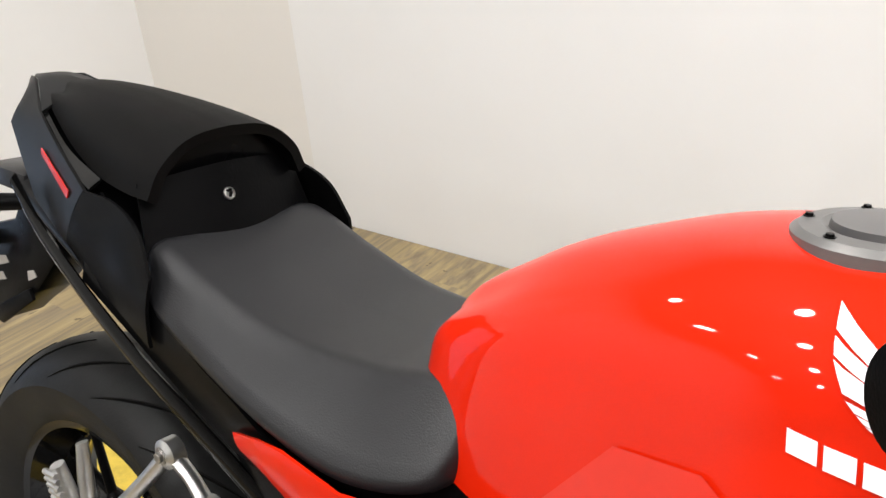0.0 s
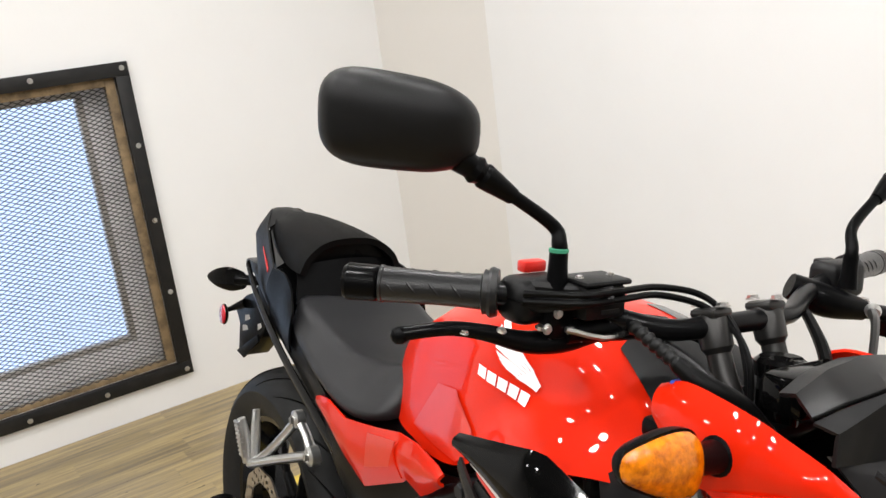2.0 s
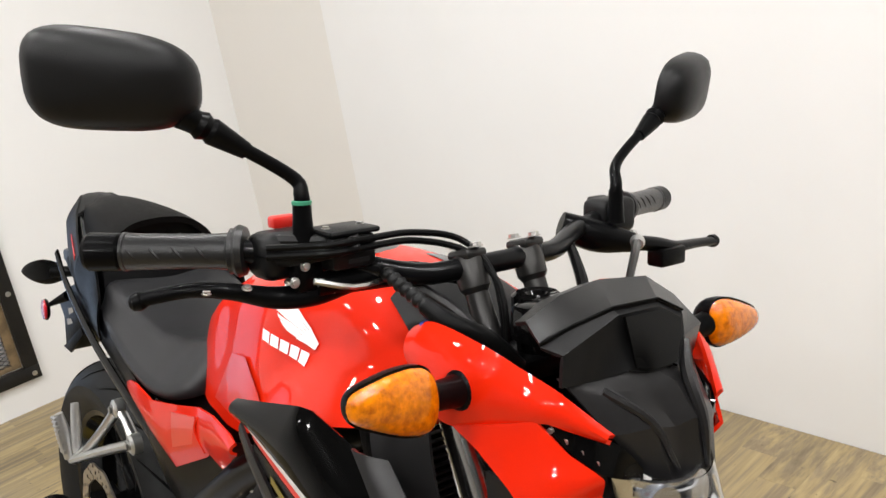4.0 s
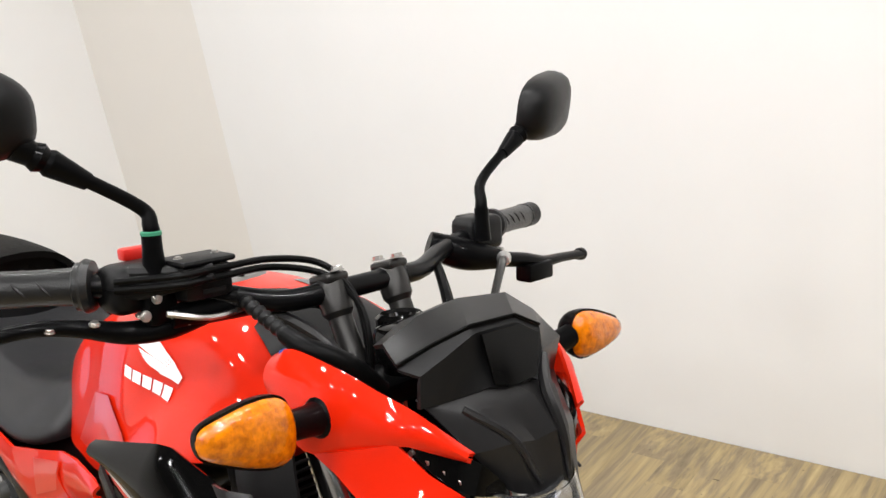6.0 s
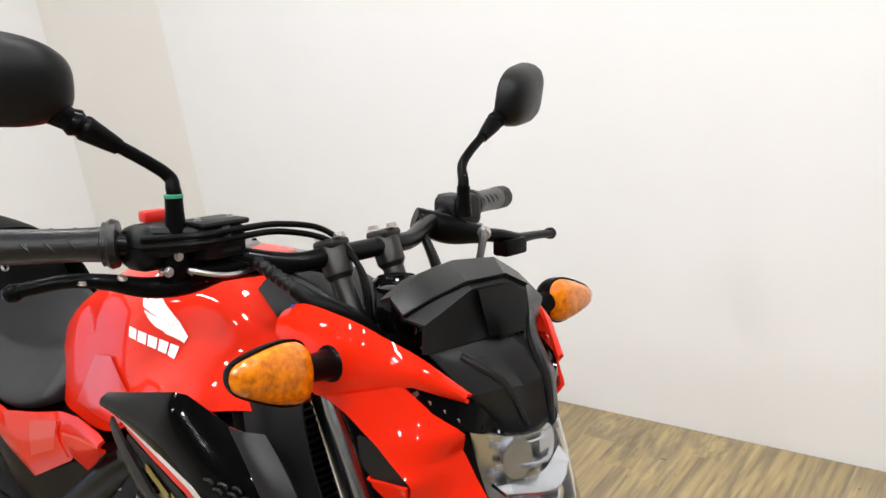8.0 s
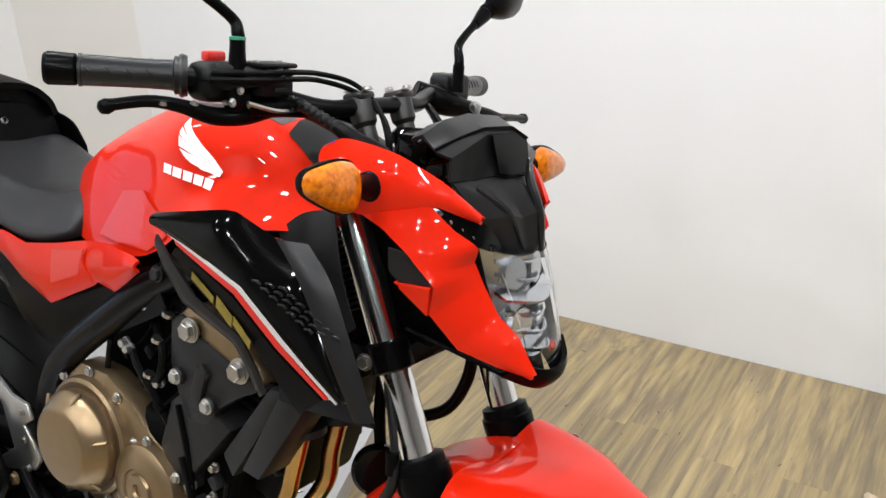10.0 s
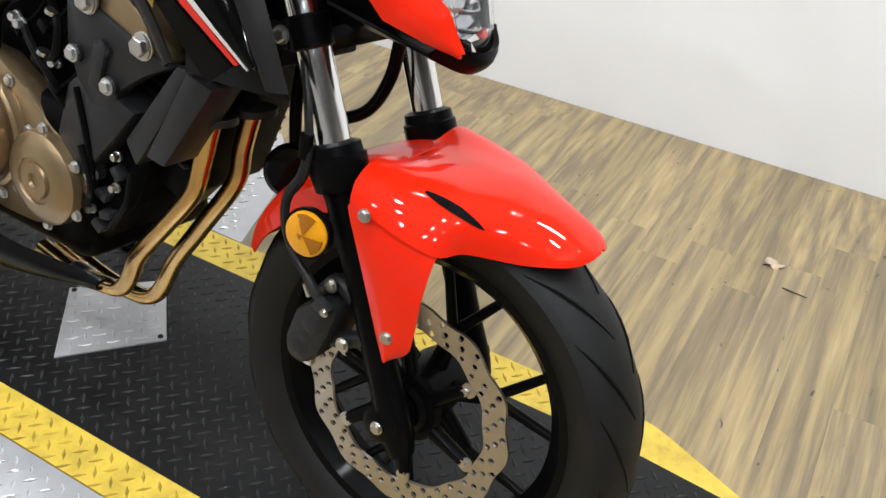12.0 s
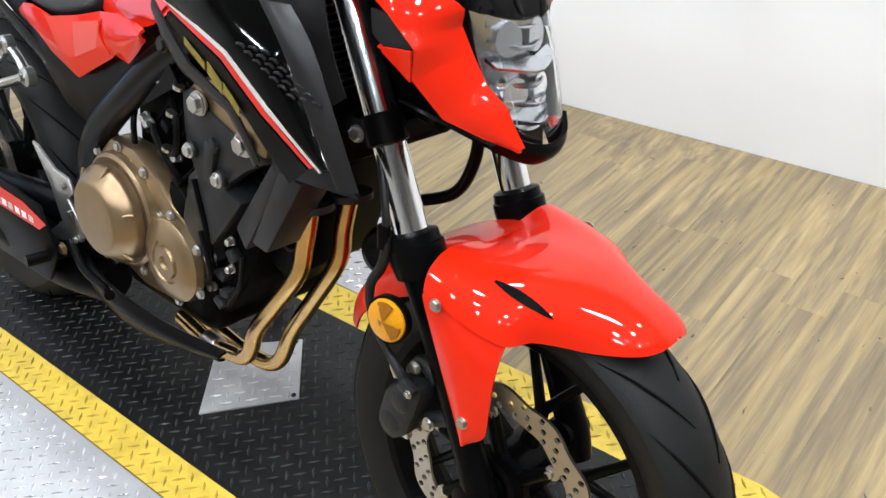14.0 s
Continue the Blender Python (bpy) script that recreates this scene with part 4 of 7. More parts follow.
for side in (-1, 1):
    yb = LEGS[side]
    f = lambda x, y, z: (x, side * y, z)
    dy = abs(yb) - 0.098
    patch("fender_arm", [f(-0.072, 0.141 + dy, 0.600), f(-0.0742, 0.142 + dy, 0.59), f(-0.0536, 0.146 + dy, 0.551), f(-0.0287, 0.147 + dy, 0.4964), f(0.0019, 0.148 + dy, 0.4304), f(0.0126, 0.148 + dy, 0.4251)],
          [f(0.044, 0.130 + dy, 0.571), f(0.0435, 0.138 + dy, 0.5596), f(0.0414, 0.145 + dy, 0.5181), f(0.0412, 0.148 + dy, 0.4676), f(0.0371, 0.148 + dy, 0.4466), f(0.0128, 0.148 + dy, 0.4249)], RED, fender, n=26, m=9, bulge=(0, side * 0.007, 0), thick=-0.004 * side)
    if side < 0:
        rows = []
        for t in np.linspace(0, 1, 18):
            line = Vector((0.001, -0.1025, 0.6285)).lerp(Vector((0.075, -0.0865, 0.6025)), t)
            half = 0.0062 * math.sin(math.pi * min(1.0, 0.06 + t * 0.93)) ** 0.8
            row = []
            for k in np.linspace(-1, 1, 5):
                out = Vector((0.15, -0.7, 0.7)).normalized()
                at, _, _, _ = fender_tree.ray_cast(line + Vector((-0.3, -0.6, -0.6)).normalized().cross(out).cross(out) * half * k + out * 0.06, -out)
                row.append(at + out * 0.0016)
            rows.append(row)
        grid("fender_vent", rows, ENGINE, fender, "black vent slot", thick=0.0006)
    bolt("fender_bolt", f(-0.044, 0.152 + dy, 0.596), (0, side, 0.1), 0.0068, STEEL, fender)
    bolt("fender_bolt", f(0.01, 0.154 + dy, 0.459), (0, side, 0.05), 0.0068, STEEL, fender)

# ---- tank, seat, tail ----
def ring_section(x, w, zt, zm, zb, wb, crown=0.5, n=25):
    """Half section from the top centre line down the right side (y < 0)."""
    return spline([(x, 0.0, zt), (x, -w * crown * 0.5, zt - 0.003), (x, -w * crown, zt - 0.014), (x, -w * 0.86, zt - (zt - zm) * 0.45), (x, -w, zm), (x, -(w * 0.4 + wb * 0.6), zm - (zm - zb) * 0.55), (x, -wb, zb)], n)


def full_ring(half):
    left = [(p[0], -p[1], p[2]) for p in half[::-1]]
    return left + [tuple(p) for p in half[1:]]


# x, half width, top, widest, bottom, half width below, crown
TANK = [
    (-0.880, 0.050, 0.880, 0.850, 0.800, 0.056, 0.5),
    (-0.868, 0.070, 0.907, 0.860, 0.798, 0.078, 0.5),
    (-0.852, 0.0815, 0.922, 0.867, 0.7965, 0.092, 0.5),
    (-0.825, 0.0915, 0.940, 0.875, 0.795, 0.105, 0.5),
    (-0.780, 0.105, 0.969, 0.888, 0.793, 0.122, 0.5),
    (-0.725, 0.113, 0.994, 0.900, 0.795, 0.134, 0.5),
    (-0.650, 0.128, 1.020, 0.918, 0.800, 0.150, 0.5),
    (-0.560, 0.142, 1.034, 0.935, 0.826, 0.166, 0.52),
    (-0.470, 0.130, 1.032, 0.942, 0.882, 0.174, 0.6),
    (-0.415, 0.130, 1.024, 0.945, 0.890, 0.179, 0.64),
    (-0.375, 0.130, 1.010, 0.946, 0.895, 0.179, 0.68),
    (-0.330, 0.127, 0.988, 0.942, 0.903, 0.166, 0.74),
    (-0.283, 0.120, 0.962, 0.934, 0.905, 0.142, 0.78),
]
rows = [full_ring(ring_section(*s)) for s in spline(TANK, 40)]
tank = grid("fuel_tank", rows, RED, bike, "glossy red fuel tank", caps=True, sharp=60)

me = tank.data
tank_tree = BVHTree.FromPolygons([v.co.copy() for v in me.vertices], [tuple(p.vertices) for p in me.polygons])


def on_tank(x, z, lift=0.0012, y=-0.4):
    hit, nor, _, _ = tank_tree.ray_cast(Vector((x, y, z)), Vector((0, 1 if y < 0 else -1, 0)))
    if hit is None:
        hit, nor, _, _ = tank_tree.find_nearest(Vector((x, -0.15, z)))
    if nor.y * y < 0:
        nor = -nor
    return hit + nor * lift


def on_top(x, y, lift=0.0012):
    hit, nor, _, _ = tank_tree.ray_cast(Vector((x, y, 1.4)), Vector((0, 0, -1)))
    if hit is None:
        hit, nor, _, _ = tank_tree.find_nearest(Vector((x, y, 1.0)))
    return hit + Vector((0, 0, 1)) * lift


def decal(name, a, b, material, parent, n=10, m=4, lift=0.0012, label="", top=False):
    """A thin strip of film on the tank between two rails in (x, z), or (x, y) on the top."""
    ra, rb = polyline([(p[0], 0, p[1]) for p in a], n), polyline([(p[0], 0, p[1]) for p in b], n)
    rows = []
    for i in range(m):
        t = i / (m - 1)
        mid = ra * (1 - t) + rb * t
        rows.append([on_top(p[0], p[2], lift) if top else on_tank(p[0], p[2], lift) for p in mid])
    return grid(name, rows, material, parent, label)


# wing mark: six feathers fanning out from a root, then plain bars for the lettering
def mark(x, z):
    """The mark narrows towards the front, where the flank turns inwards."""
    return (-0.562 + (x + 0.533) * 0.85, z - 0.11 * (x + 0.533))


wing = decal("wing_mark", [mark(-0.437, 0.9745), mark(-0.415, 0.964)], [mark(-0.462, 0.9575), mark(-0.419, 0.956)], WHITE, tank, n=8, m=5, lift=0.0018, label="white wing-shaped mark")
OUTER = polyline([(-0.533, 0, 1.010), (-0.524, 0, 0.989), (-0.511, 0, 0.974), (-0.497, 0, 0.966), (-0.479, 0, 0.96)], 7)
ROOTS = polyline([(-0.434, 0, 0.9742), (-0.446, 0, 0.967), (-0.46, 0, 0.958)], 7)
for k in range(6):
    o0, o1, r0, r1 = OUTER[k], OUTER[k + 1], ROOTS[k], ROOTS[k + 1]
    lo, lr = o0 + (o1 - o0) * 0.8, r0 + (r1 - r0) * 0.86
    mid = (o0 + r0) * 0.5
    decal("feather", [mark(o0[0], o0[2]), mark(mid[0] + 0.002, mid[2] + 0.001), mark(r0[0], r0[2])], [mark(lo[0], lo[2]), mark(lr[0], lr[2])], WHITE, wing, n=14, m=4, lift=0.002)
for k in range(5):
    x0 = -0.567 + 0.0198 * k
    z0 = 0.9495 - 0.0024 * k
    decal("lettering_bar", [(x0, z0), (x0 + 0.0165, z0 - 0.0018)], [(x0 + 0.0025, z0 - 0.0125), (x0 + 0.019, z0 - 0.0143)], WHITE, tank, n=5, m=4, lift=0.002, label="white lettering bar")
# clear film on the knee panel, and its worn maker's ring
decal("knee_film", [(-0.668, 0.892), (-0.606, 0.904), (-0.548, 0.876), (-0.525, 0.857)], [(-0.728, 0.815), (-0.65, 0.818), (-0.57, 0.826), (-0.548, 0.84)], PINK, tank, n=22, m=14, lift=0.0035, label="clear protective film")
# dark stripes and cap on the top
for k in (-1, 1):
    decal("stripe", [(-0.47, k * 0.034), (-0.415, k * 0.036)], [(-0.47, k * 0.062), (-0.415, k * 0.066)], GREYDEC, tank, n=12, m=3, top=True, label="dark grey stripe")
decal("front_cover", [(-0.392, -0.078), (-0.408, -0.04), (-0.412, 0.0), (-0.408, 0.04), (-0.392, 0.078)], [(-0.29, -0.104), (-0.29, -0.05), (-0.29, 0.0), (-0.29, 0.05), (-0.29, 0.104)], MATT, tank, n=24, m=14, lift=0.003, top=True, label="black cover at the front of the tank")
CAPGREY = mat("grey_cap_metal", (0.16, 0.155, 0.15), rough=0.4, metal=0.5, var=0.15, scale=60)
cap_at = on_top(-0.56, -0.01, -0.0075)
cap = lathe("fuel_cap", [(-0.004, 0.058), (0.004, 0.058), (0.008, 0.053), (0.009, 0.04), (0.007, 0.036), (0.007, 0.005)], cap_at, (-0.06, 0, 1), CAPGREY, bike, "grey flush fuel cap with a ring of bolts", seg=40)
lathe("cap_lid", [(0.004, 0.036), (0.012, 0.034), (0.013, 0.01)], cap_at, (-0.06, 0, 1), GREYDEC, cap, seg=28)
for k in range(6):
    a = k * math.pi / 3
    bolt("cap_bolt", cap_at + Vector((0.049 * math.cos(a), 0.049 * math.sin(a), 0.0085 + 0.003 * math.cos(a))), (0, 0, 1), 0.003, HOSE, cap)
# rider's seat: x, half width at the shoulder, top, bottom, half width below
SEAT = [
    (-1.205, 0.088, 0.882, 0.850, 0.098),
    (-1.195, 0.104, 0.893, 0.843, 0.120),
    (-1.165, 0.110, 0.886, 0.832, 0.132),
    (-1.100, 0.110, 0.864, 0.815, 0.143),
    (-1.010, 0.104, 0.845, 0.793, 0.153),
    (-0.920, 0.095, 0.846, 0.776, 0.157),
    (-0.860, 0.090, 0.857, 0.777, 0.152),
    (-0.815, 0.082, 0.864, 0.788, 0.136),
    (-0.803, 0.070, 0.852, 0.795, 0.112),
]


def seat_ring(x, w, zt, zb, wb):
    """Flat top, a crisp shoulder, a straight flank and a rolled lower edge."""
    half = polyline([(x, 0, zt - 0.001), (x, -w * 0.9, zt), (x, -w, zt - 0.0025), (x, -w - 0.007, zt - 0.009), (x, -wb * 0.96, zb + 0.022), (x, -wb, zb + 0.012), (x, -wb + 0.001, zb + 0.004), (x, -wb + 0.007, zb)], 30)
    return full_ring(half)


grid("seat", [seat_ring(*s) for s in spline(SEAT, 44)], VINYL, bike, "black vinyl rider's seat", caps=True, sharp=60)

# pillion pad and tail cowl
PAD = [(-1.2, 0.106, 0.996, 0.934), (-1.24, 0.104, 1.002, 0.934), (-1.307, 0.094, 1.009, 0.938), (-1.38, 0.078, 1.0135, 0.955), (-1.44, 0.06, 1.013, 0.973), (-1.49, 0.042, 1.008, 0.985)]


def pad_ring(x, w, zt, zb):
    half = spline([(x, 0, zt), (x, -w * 0.35, zt - 0.003), (x, -w * 0.62, zt - 0.013), (x, -w * 0.86, zt - (zt - zb) * 0.55), (x, -w * 0.97, zb + 0.006), (x, -w, zb)], 18)
    return full_ring(half)


pad = grid("pillion_pad", [pad_ring(*s) for s in spline(PAD, 26)], PADVINYL, bike, "black pillion seat pad with an arched front", thick=0.012, sharp=60)
prism_pts = [(p[1] * 0.95, p[2] - 0.006) for p in pad_ring(-1.22, 0.102, 1.0, 0.94)]
v = [(-1.222, y, z) for y, z in prism_pts] + [(-1.232, y, z) for y, z in prism_pts]
k = len(prism_pts)
obj("pad_front", v, [tuple(range(k)), tuple(range(2 * k - 1, k - 1, -1))] + [(i, (i + 1) % k, k + (i + 1) % k, k + i) for i in range(k)], SATIN, pad)

# panel with the lock below the pad
patch("lock_panel", [(-1.228, -0.1, 0.944), (-1.208, 0, 0.956), (-1.228, 0.1, 0.944)], [(-1.20, -0.112, 0.876), (-1.18, 0, 0.886), (-1.20, 0.112, 0.876)], ENGINE, bike, "black panel with the seat lock", n=14, m=6, thick=0.004)
lock = lathe("seat_lock", [(-0.006, 0.0068), (0.003, 0.0068), (0.004, 0.0056), (0.001, 0.0048), (0.001, 0.0016)], (-1.193, -0.012, 0.925), (0.9, -0.05, 0.45), STEEL, bike, "steel seat lock", seg=20)
block("key_slot", (0.002, 0.0025, 0.009), (-1.1895, -0.012, 0.927), HOSE, lock, "", 0.0)

for side in (-1, 1):
    f = lambda x, y, z: (x, side * y, z)
    th = -0.004 * side
    cowl = patch("tail_cowl", [f(-1.585, 0.006, 1.0), f(-1.5316, 0.03, 1.005), f(-1.469, 0.062, 0.978), f(-1.375, 0.094, 0.956), f(-1.283, 0.121, 0.9306)],
                 [f(-1.59, 0.01, 0.958), f(-1.5427, 0.06, 0.953), f(-1.49, 0.077, 0.918), f(-1.44, 0.092, 0.8835), f(-1.334, 0.117, 0.862)], MATT, bike, "matt black angular tail cowl", n=25, m=7, bulge=(0, side * 0.004, 0), thick=th, straight=True, sharp=20)
    patch("front_panel", [f(-1.283, 0.121, 0.9306), f(-1.23, 0.122, 0.930), f(-1.185, 0.127, 0.912), f(-1.158, 0.134, 0.872)], [f(-1.334, 0.117, 0.862), f(-1.27, 0.122, 0.83), f(-1.218, 0.13, 0.8176), f(-1.16, 0.137, 0.80)], SATIN, cowl, "black cowl panel", n=18, m=8, bulge=(0, side * 0.004, 0), thick=th)
    patch("pad_slot", [f(-1.469, 0.055, 0.977), f(-1.38, 0.082, 0.952), f(-1.29, 0.1, 0.938)], [f(-1.469, 0.063, 0.972), f(-1.38, 0.096, 0.945), f(-1.29, 0.115, 0.930)], GLOSS, cowl, "gloss black slot beside the pad", n=10, m=4, thick=0.003 * side)
    patch("cowl_top", [f(-1.585, 0.0, 1.002), f(-1.53, 0.0, 1.01), f(-1.46, 0.0, 1.008)], [f(-1.585, 0.006, 1.0), f(-1.5316, 0.03, 1.005), f(-1.469, 0.062, 0.978)], MATT, cowl, n=12, m=5, bulge=(0, 0, 0.002), thick=0.003 * side)
    patch("gloss_trim", [f(-1.445, 0.112, 0.915), f(-1.37, 0.122, 0.868), f(-1.22, 0.132, 0.797), f(-1.06, 0.132, 0.728), f(-0.98, 0.128, 0.69)], [f(-1.445, 0.11, 0.90), f(-1.37, 0.118, 0.845), f(-1.22, 0.128, 0.772), f(-1.06, 0.128, 0.70), f(-0.98, 0.122, 0.655)], GLOSS, bike, "gloss black trim under the tail", n=26, m=6, bulge=(0, side * 0.006, 0), thick=th)
    patch("under_seat_panel", [f(-1.27, 0.11, 0.93), f(-1.20, 0.122, 0.86), f(-1.10, 0.136, 0.816), f(-1.03, 0.14, 0.79), f(-0.97, 0.14, 0.76)], [f(-1.30, 0.122, 0.83), f(-1.20, 0.125, 0.79), f(-1.10, 0.125, 0.745), f(-1.03, 0.125, 0.715), f(-0.97, 0.122, 0.68)], SATIN, bike, "black panel under the seat", n=20, m=7, bulge=(0, side * 0.003, 0), thick=th)
    patch("label_strip", [f(-1.417, 0.0935, 0.9485), f(-1.317, 0.1215, 0.9235)], [f(-1.419, 0.093, 0.941), f(-1.321, 0.1215, 0.915)], REDDEC, cowl, "small red lettering bar", n=4, m=3, thick=th * 0.3)
    # red side cover
    cover = patch("side_cover", [f(-1.03, 0.142, 0.760), f(-0.985, 0.154, 0.777), f(-0.949, 0.159, 0.783), f(-0.879, 0.163, 0.776), f(-0.794, 0.160, 0.792), f(-0.714, 0.162, 0.812), f(-0.655, 0.170, 0.82), f(-0.582, 0.182, 0.82), f(-0.56, 0.187, 0.816)],
                  [f(-1.0, 0.138, 0.742), f(-0.96, 0.148, 0.735), f(-0.907, 0.152, 0.711), f(-0.826, 0.153, 0.687), f(-0.70, 0.160, 0.747), f(-0.69, 0.161, 0.755), f(-0.642, 0.166, 0.752), f(-0.60, 0.176, 0.778), f(-0.563, 0.186, 0.805)], RED, bike, "glossy red side cover", n=49, m=9, bulge=(0, side * 0.006, 0), thick=th, sharp=25, straight=True)
    patch("cover_film", [f(-0.80, 0.1675, 0.782), f(-0.715, 0.1695, 0.800)], [f(-0.81, 0.1655, 0.725), f(-0.735, 0.1675, 0.755)], PINK, cover, "clear protective film", n=6, m=4, bulge=(0, side * 0.001, 0), thick=th * 0.3)
    tube("cover_crease", [f(-0.70, 0.1665, 0.752), f(-0.715, 0.172, 0.785), f(-0.70, 0.1665, 0.812)], [0.001, 0.0025, 0.001], RED, cover, n=10, seg=6)
    patch("frame_cover", [f(-1.06, 0.125, 0.75), f(-0.95, 0.136, 0.75), f(-0.82, 0.138, 0.73), f(-0.70, 0.143, 0.765), f(-0.55, 0.16, 0.81)], [f(-0.98, 0.115, 0.62), f(-0.92, 0.128, 0.61), f(-0.82, 0.132, 0.60), f(-0.70, 0.135, 0.66), f(-0.55, 0.145, 0.74)], SATIN, bike, "black plastic frame cover", n=20, m=7, bulge=(0, side * 0.006, 0), thick=th)

# plate holder, rear lamps
holder = prism("plate_holder", [(-1.60, 0.86), (-1.53, 0.86), (-1.535, 0.765), (-1.60, 0.70), (-1.66, 0.66), (-1.70, 0.63), (-1.755, 0.622), (-1.747, 0.70), (-1.78, 0.735), (-1.70, 0.78), (-1.64, 0.80)], -0.03, 0.03, SATIN, bike, "black plate holder", 0.006)
prism("holder_arm", [(-1.75, 0.63), (-1.70, 0.625), (-1.60, 0.69), (-1.61, 0.705)], -0.036, -0.031, SATIN, holder, "", 0.001)
for hx, hz, hw in ((-1.684, 0.726, 0.016), (-1.70, 0.697, 0.018), (-1.604, 0.724, 0.012)):
    prism("holder_hole", [(hx - hw, hz - 0.01), (hx + hw, hz + 0.002), (hx + hw * 0.5, hz + 0.011), (hx - hw, hz + 0.005)], -0.0316, -0.0305, ALUFRAME, holder, "", 0.0)
block("tail_lamp", (0.1, 0.07, 0.03), (-1.64, 0, 0.858), GREYP, bike, "grey tail lamp housing", 0.008)
for side in (-1, 1):
    stalk = tube("rear_indicator", [(-1.585, side * 0.03, 0.836), (-1.635, side * 0.075, 0.834)], [0.011, 0.013], SATIN, bike, "black rear indicator", n=6)
    rowsb = []
    for u in np.linspace(0, 1, 12):
        r = 0.001 + 0.027 * math.sin(math.pi * min(1, (1 - u) * 0.74 + 0.02)) ** 0.8 if u < 1 else 0.002
        rowsb.append([(-1.622 - 0.09 * u + r * 0.6 * math.cos(w), side * (0.068 + 0.05 * u) + r * 0.5 * math.cos(w), 0.834 - 0.005 * u + r * math.sin(w)) for w in np.linspace(0, 2 * math.pi, 16, endpoint=False)])
    grid("indicator_body", rowsb[::-1], GLOSS, stalk, close_u=True, caps=True)
    rr = lathe("rear_reflector", [(-0.006, 0.02), (-0.002, 0.025), (0.002, 0.025)], (-1.752, side * 0.066, 0.724), (-0.08, side * 1.0, 0.05), SATIN, bike, "round red rear reflector", seg=24)
    lathe("reflector_lens", [(0.001, 0.0235), (0.006, 0.023), (0.008, 0.015), (0.0085, 0.002)], (-1.752, side * 0.066, 0.724), (-0.08, side * 1.0, 0.05), REDLENS, rr, "red lens", seg=24)
    tube("reflector_arm", [(-1.70, side * 0.03, 0.76), (-1.745, side * 0.06, 0.735)], [0.012, 0.005], SATIN, rr, n=4)

# black core that fills the tail and the space below the seat
grid("tail_core", [[(x, y * w, z) for y, z in ((-1, zb), (-1.02, (zb + zt) / 2), (-0.9, zt), (0, zt + 0.004), (0.9, zt), (1.02, (zb + zt) / 2), (1, zb))] for x, w, zb, zt in ((-1.55, 0.03, 0.93, 0.97), (-1.42, 0.07, 0.89, 0.945), (-1.3, 0.1, 0.84, 0.92), (-1.2, 0.112, 0.80, 0.86), (-1.0, 0.118, 0.72, 0.80), (-0.85, 0.12, 0.68, 0.79), (-0.6, 0.13, 0.75, 0.80))], SATIN, bike, "black inner tail and seat base", close_u=True, caps=True, sharp=40)

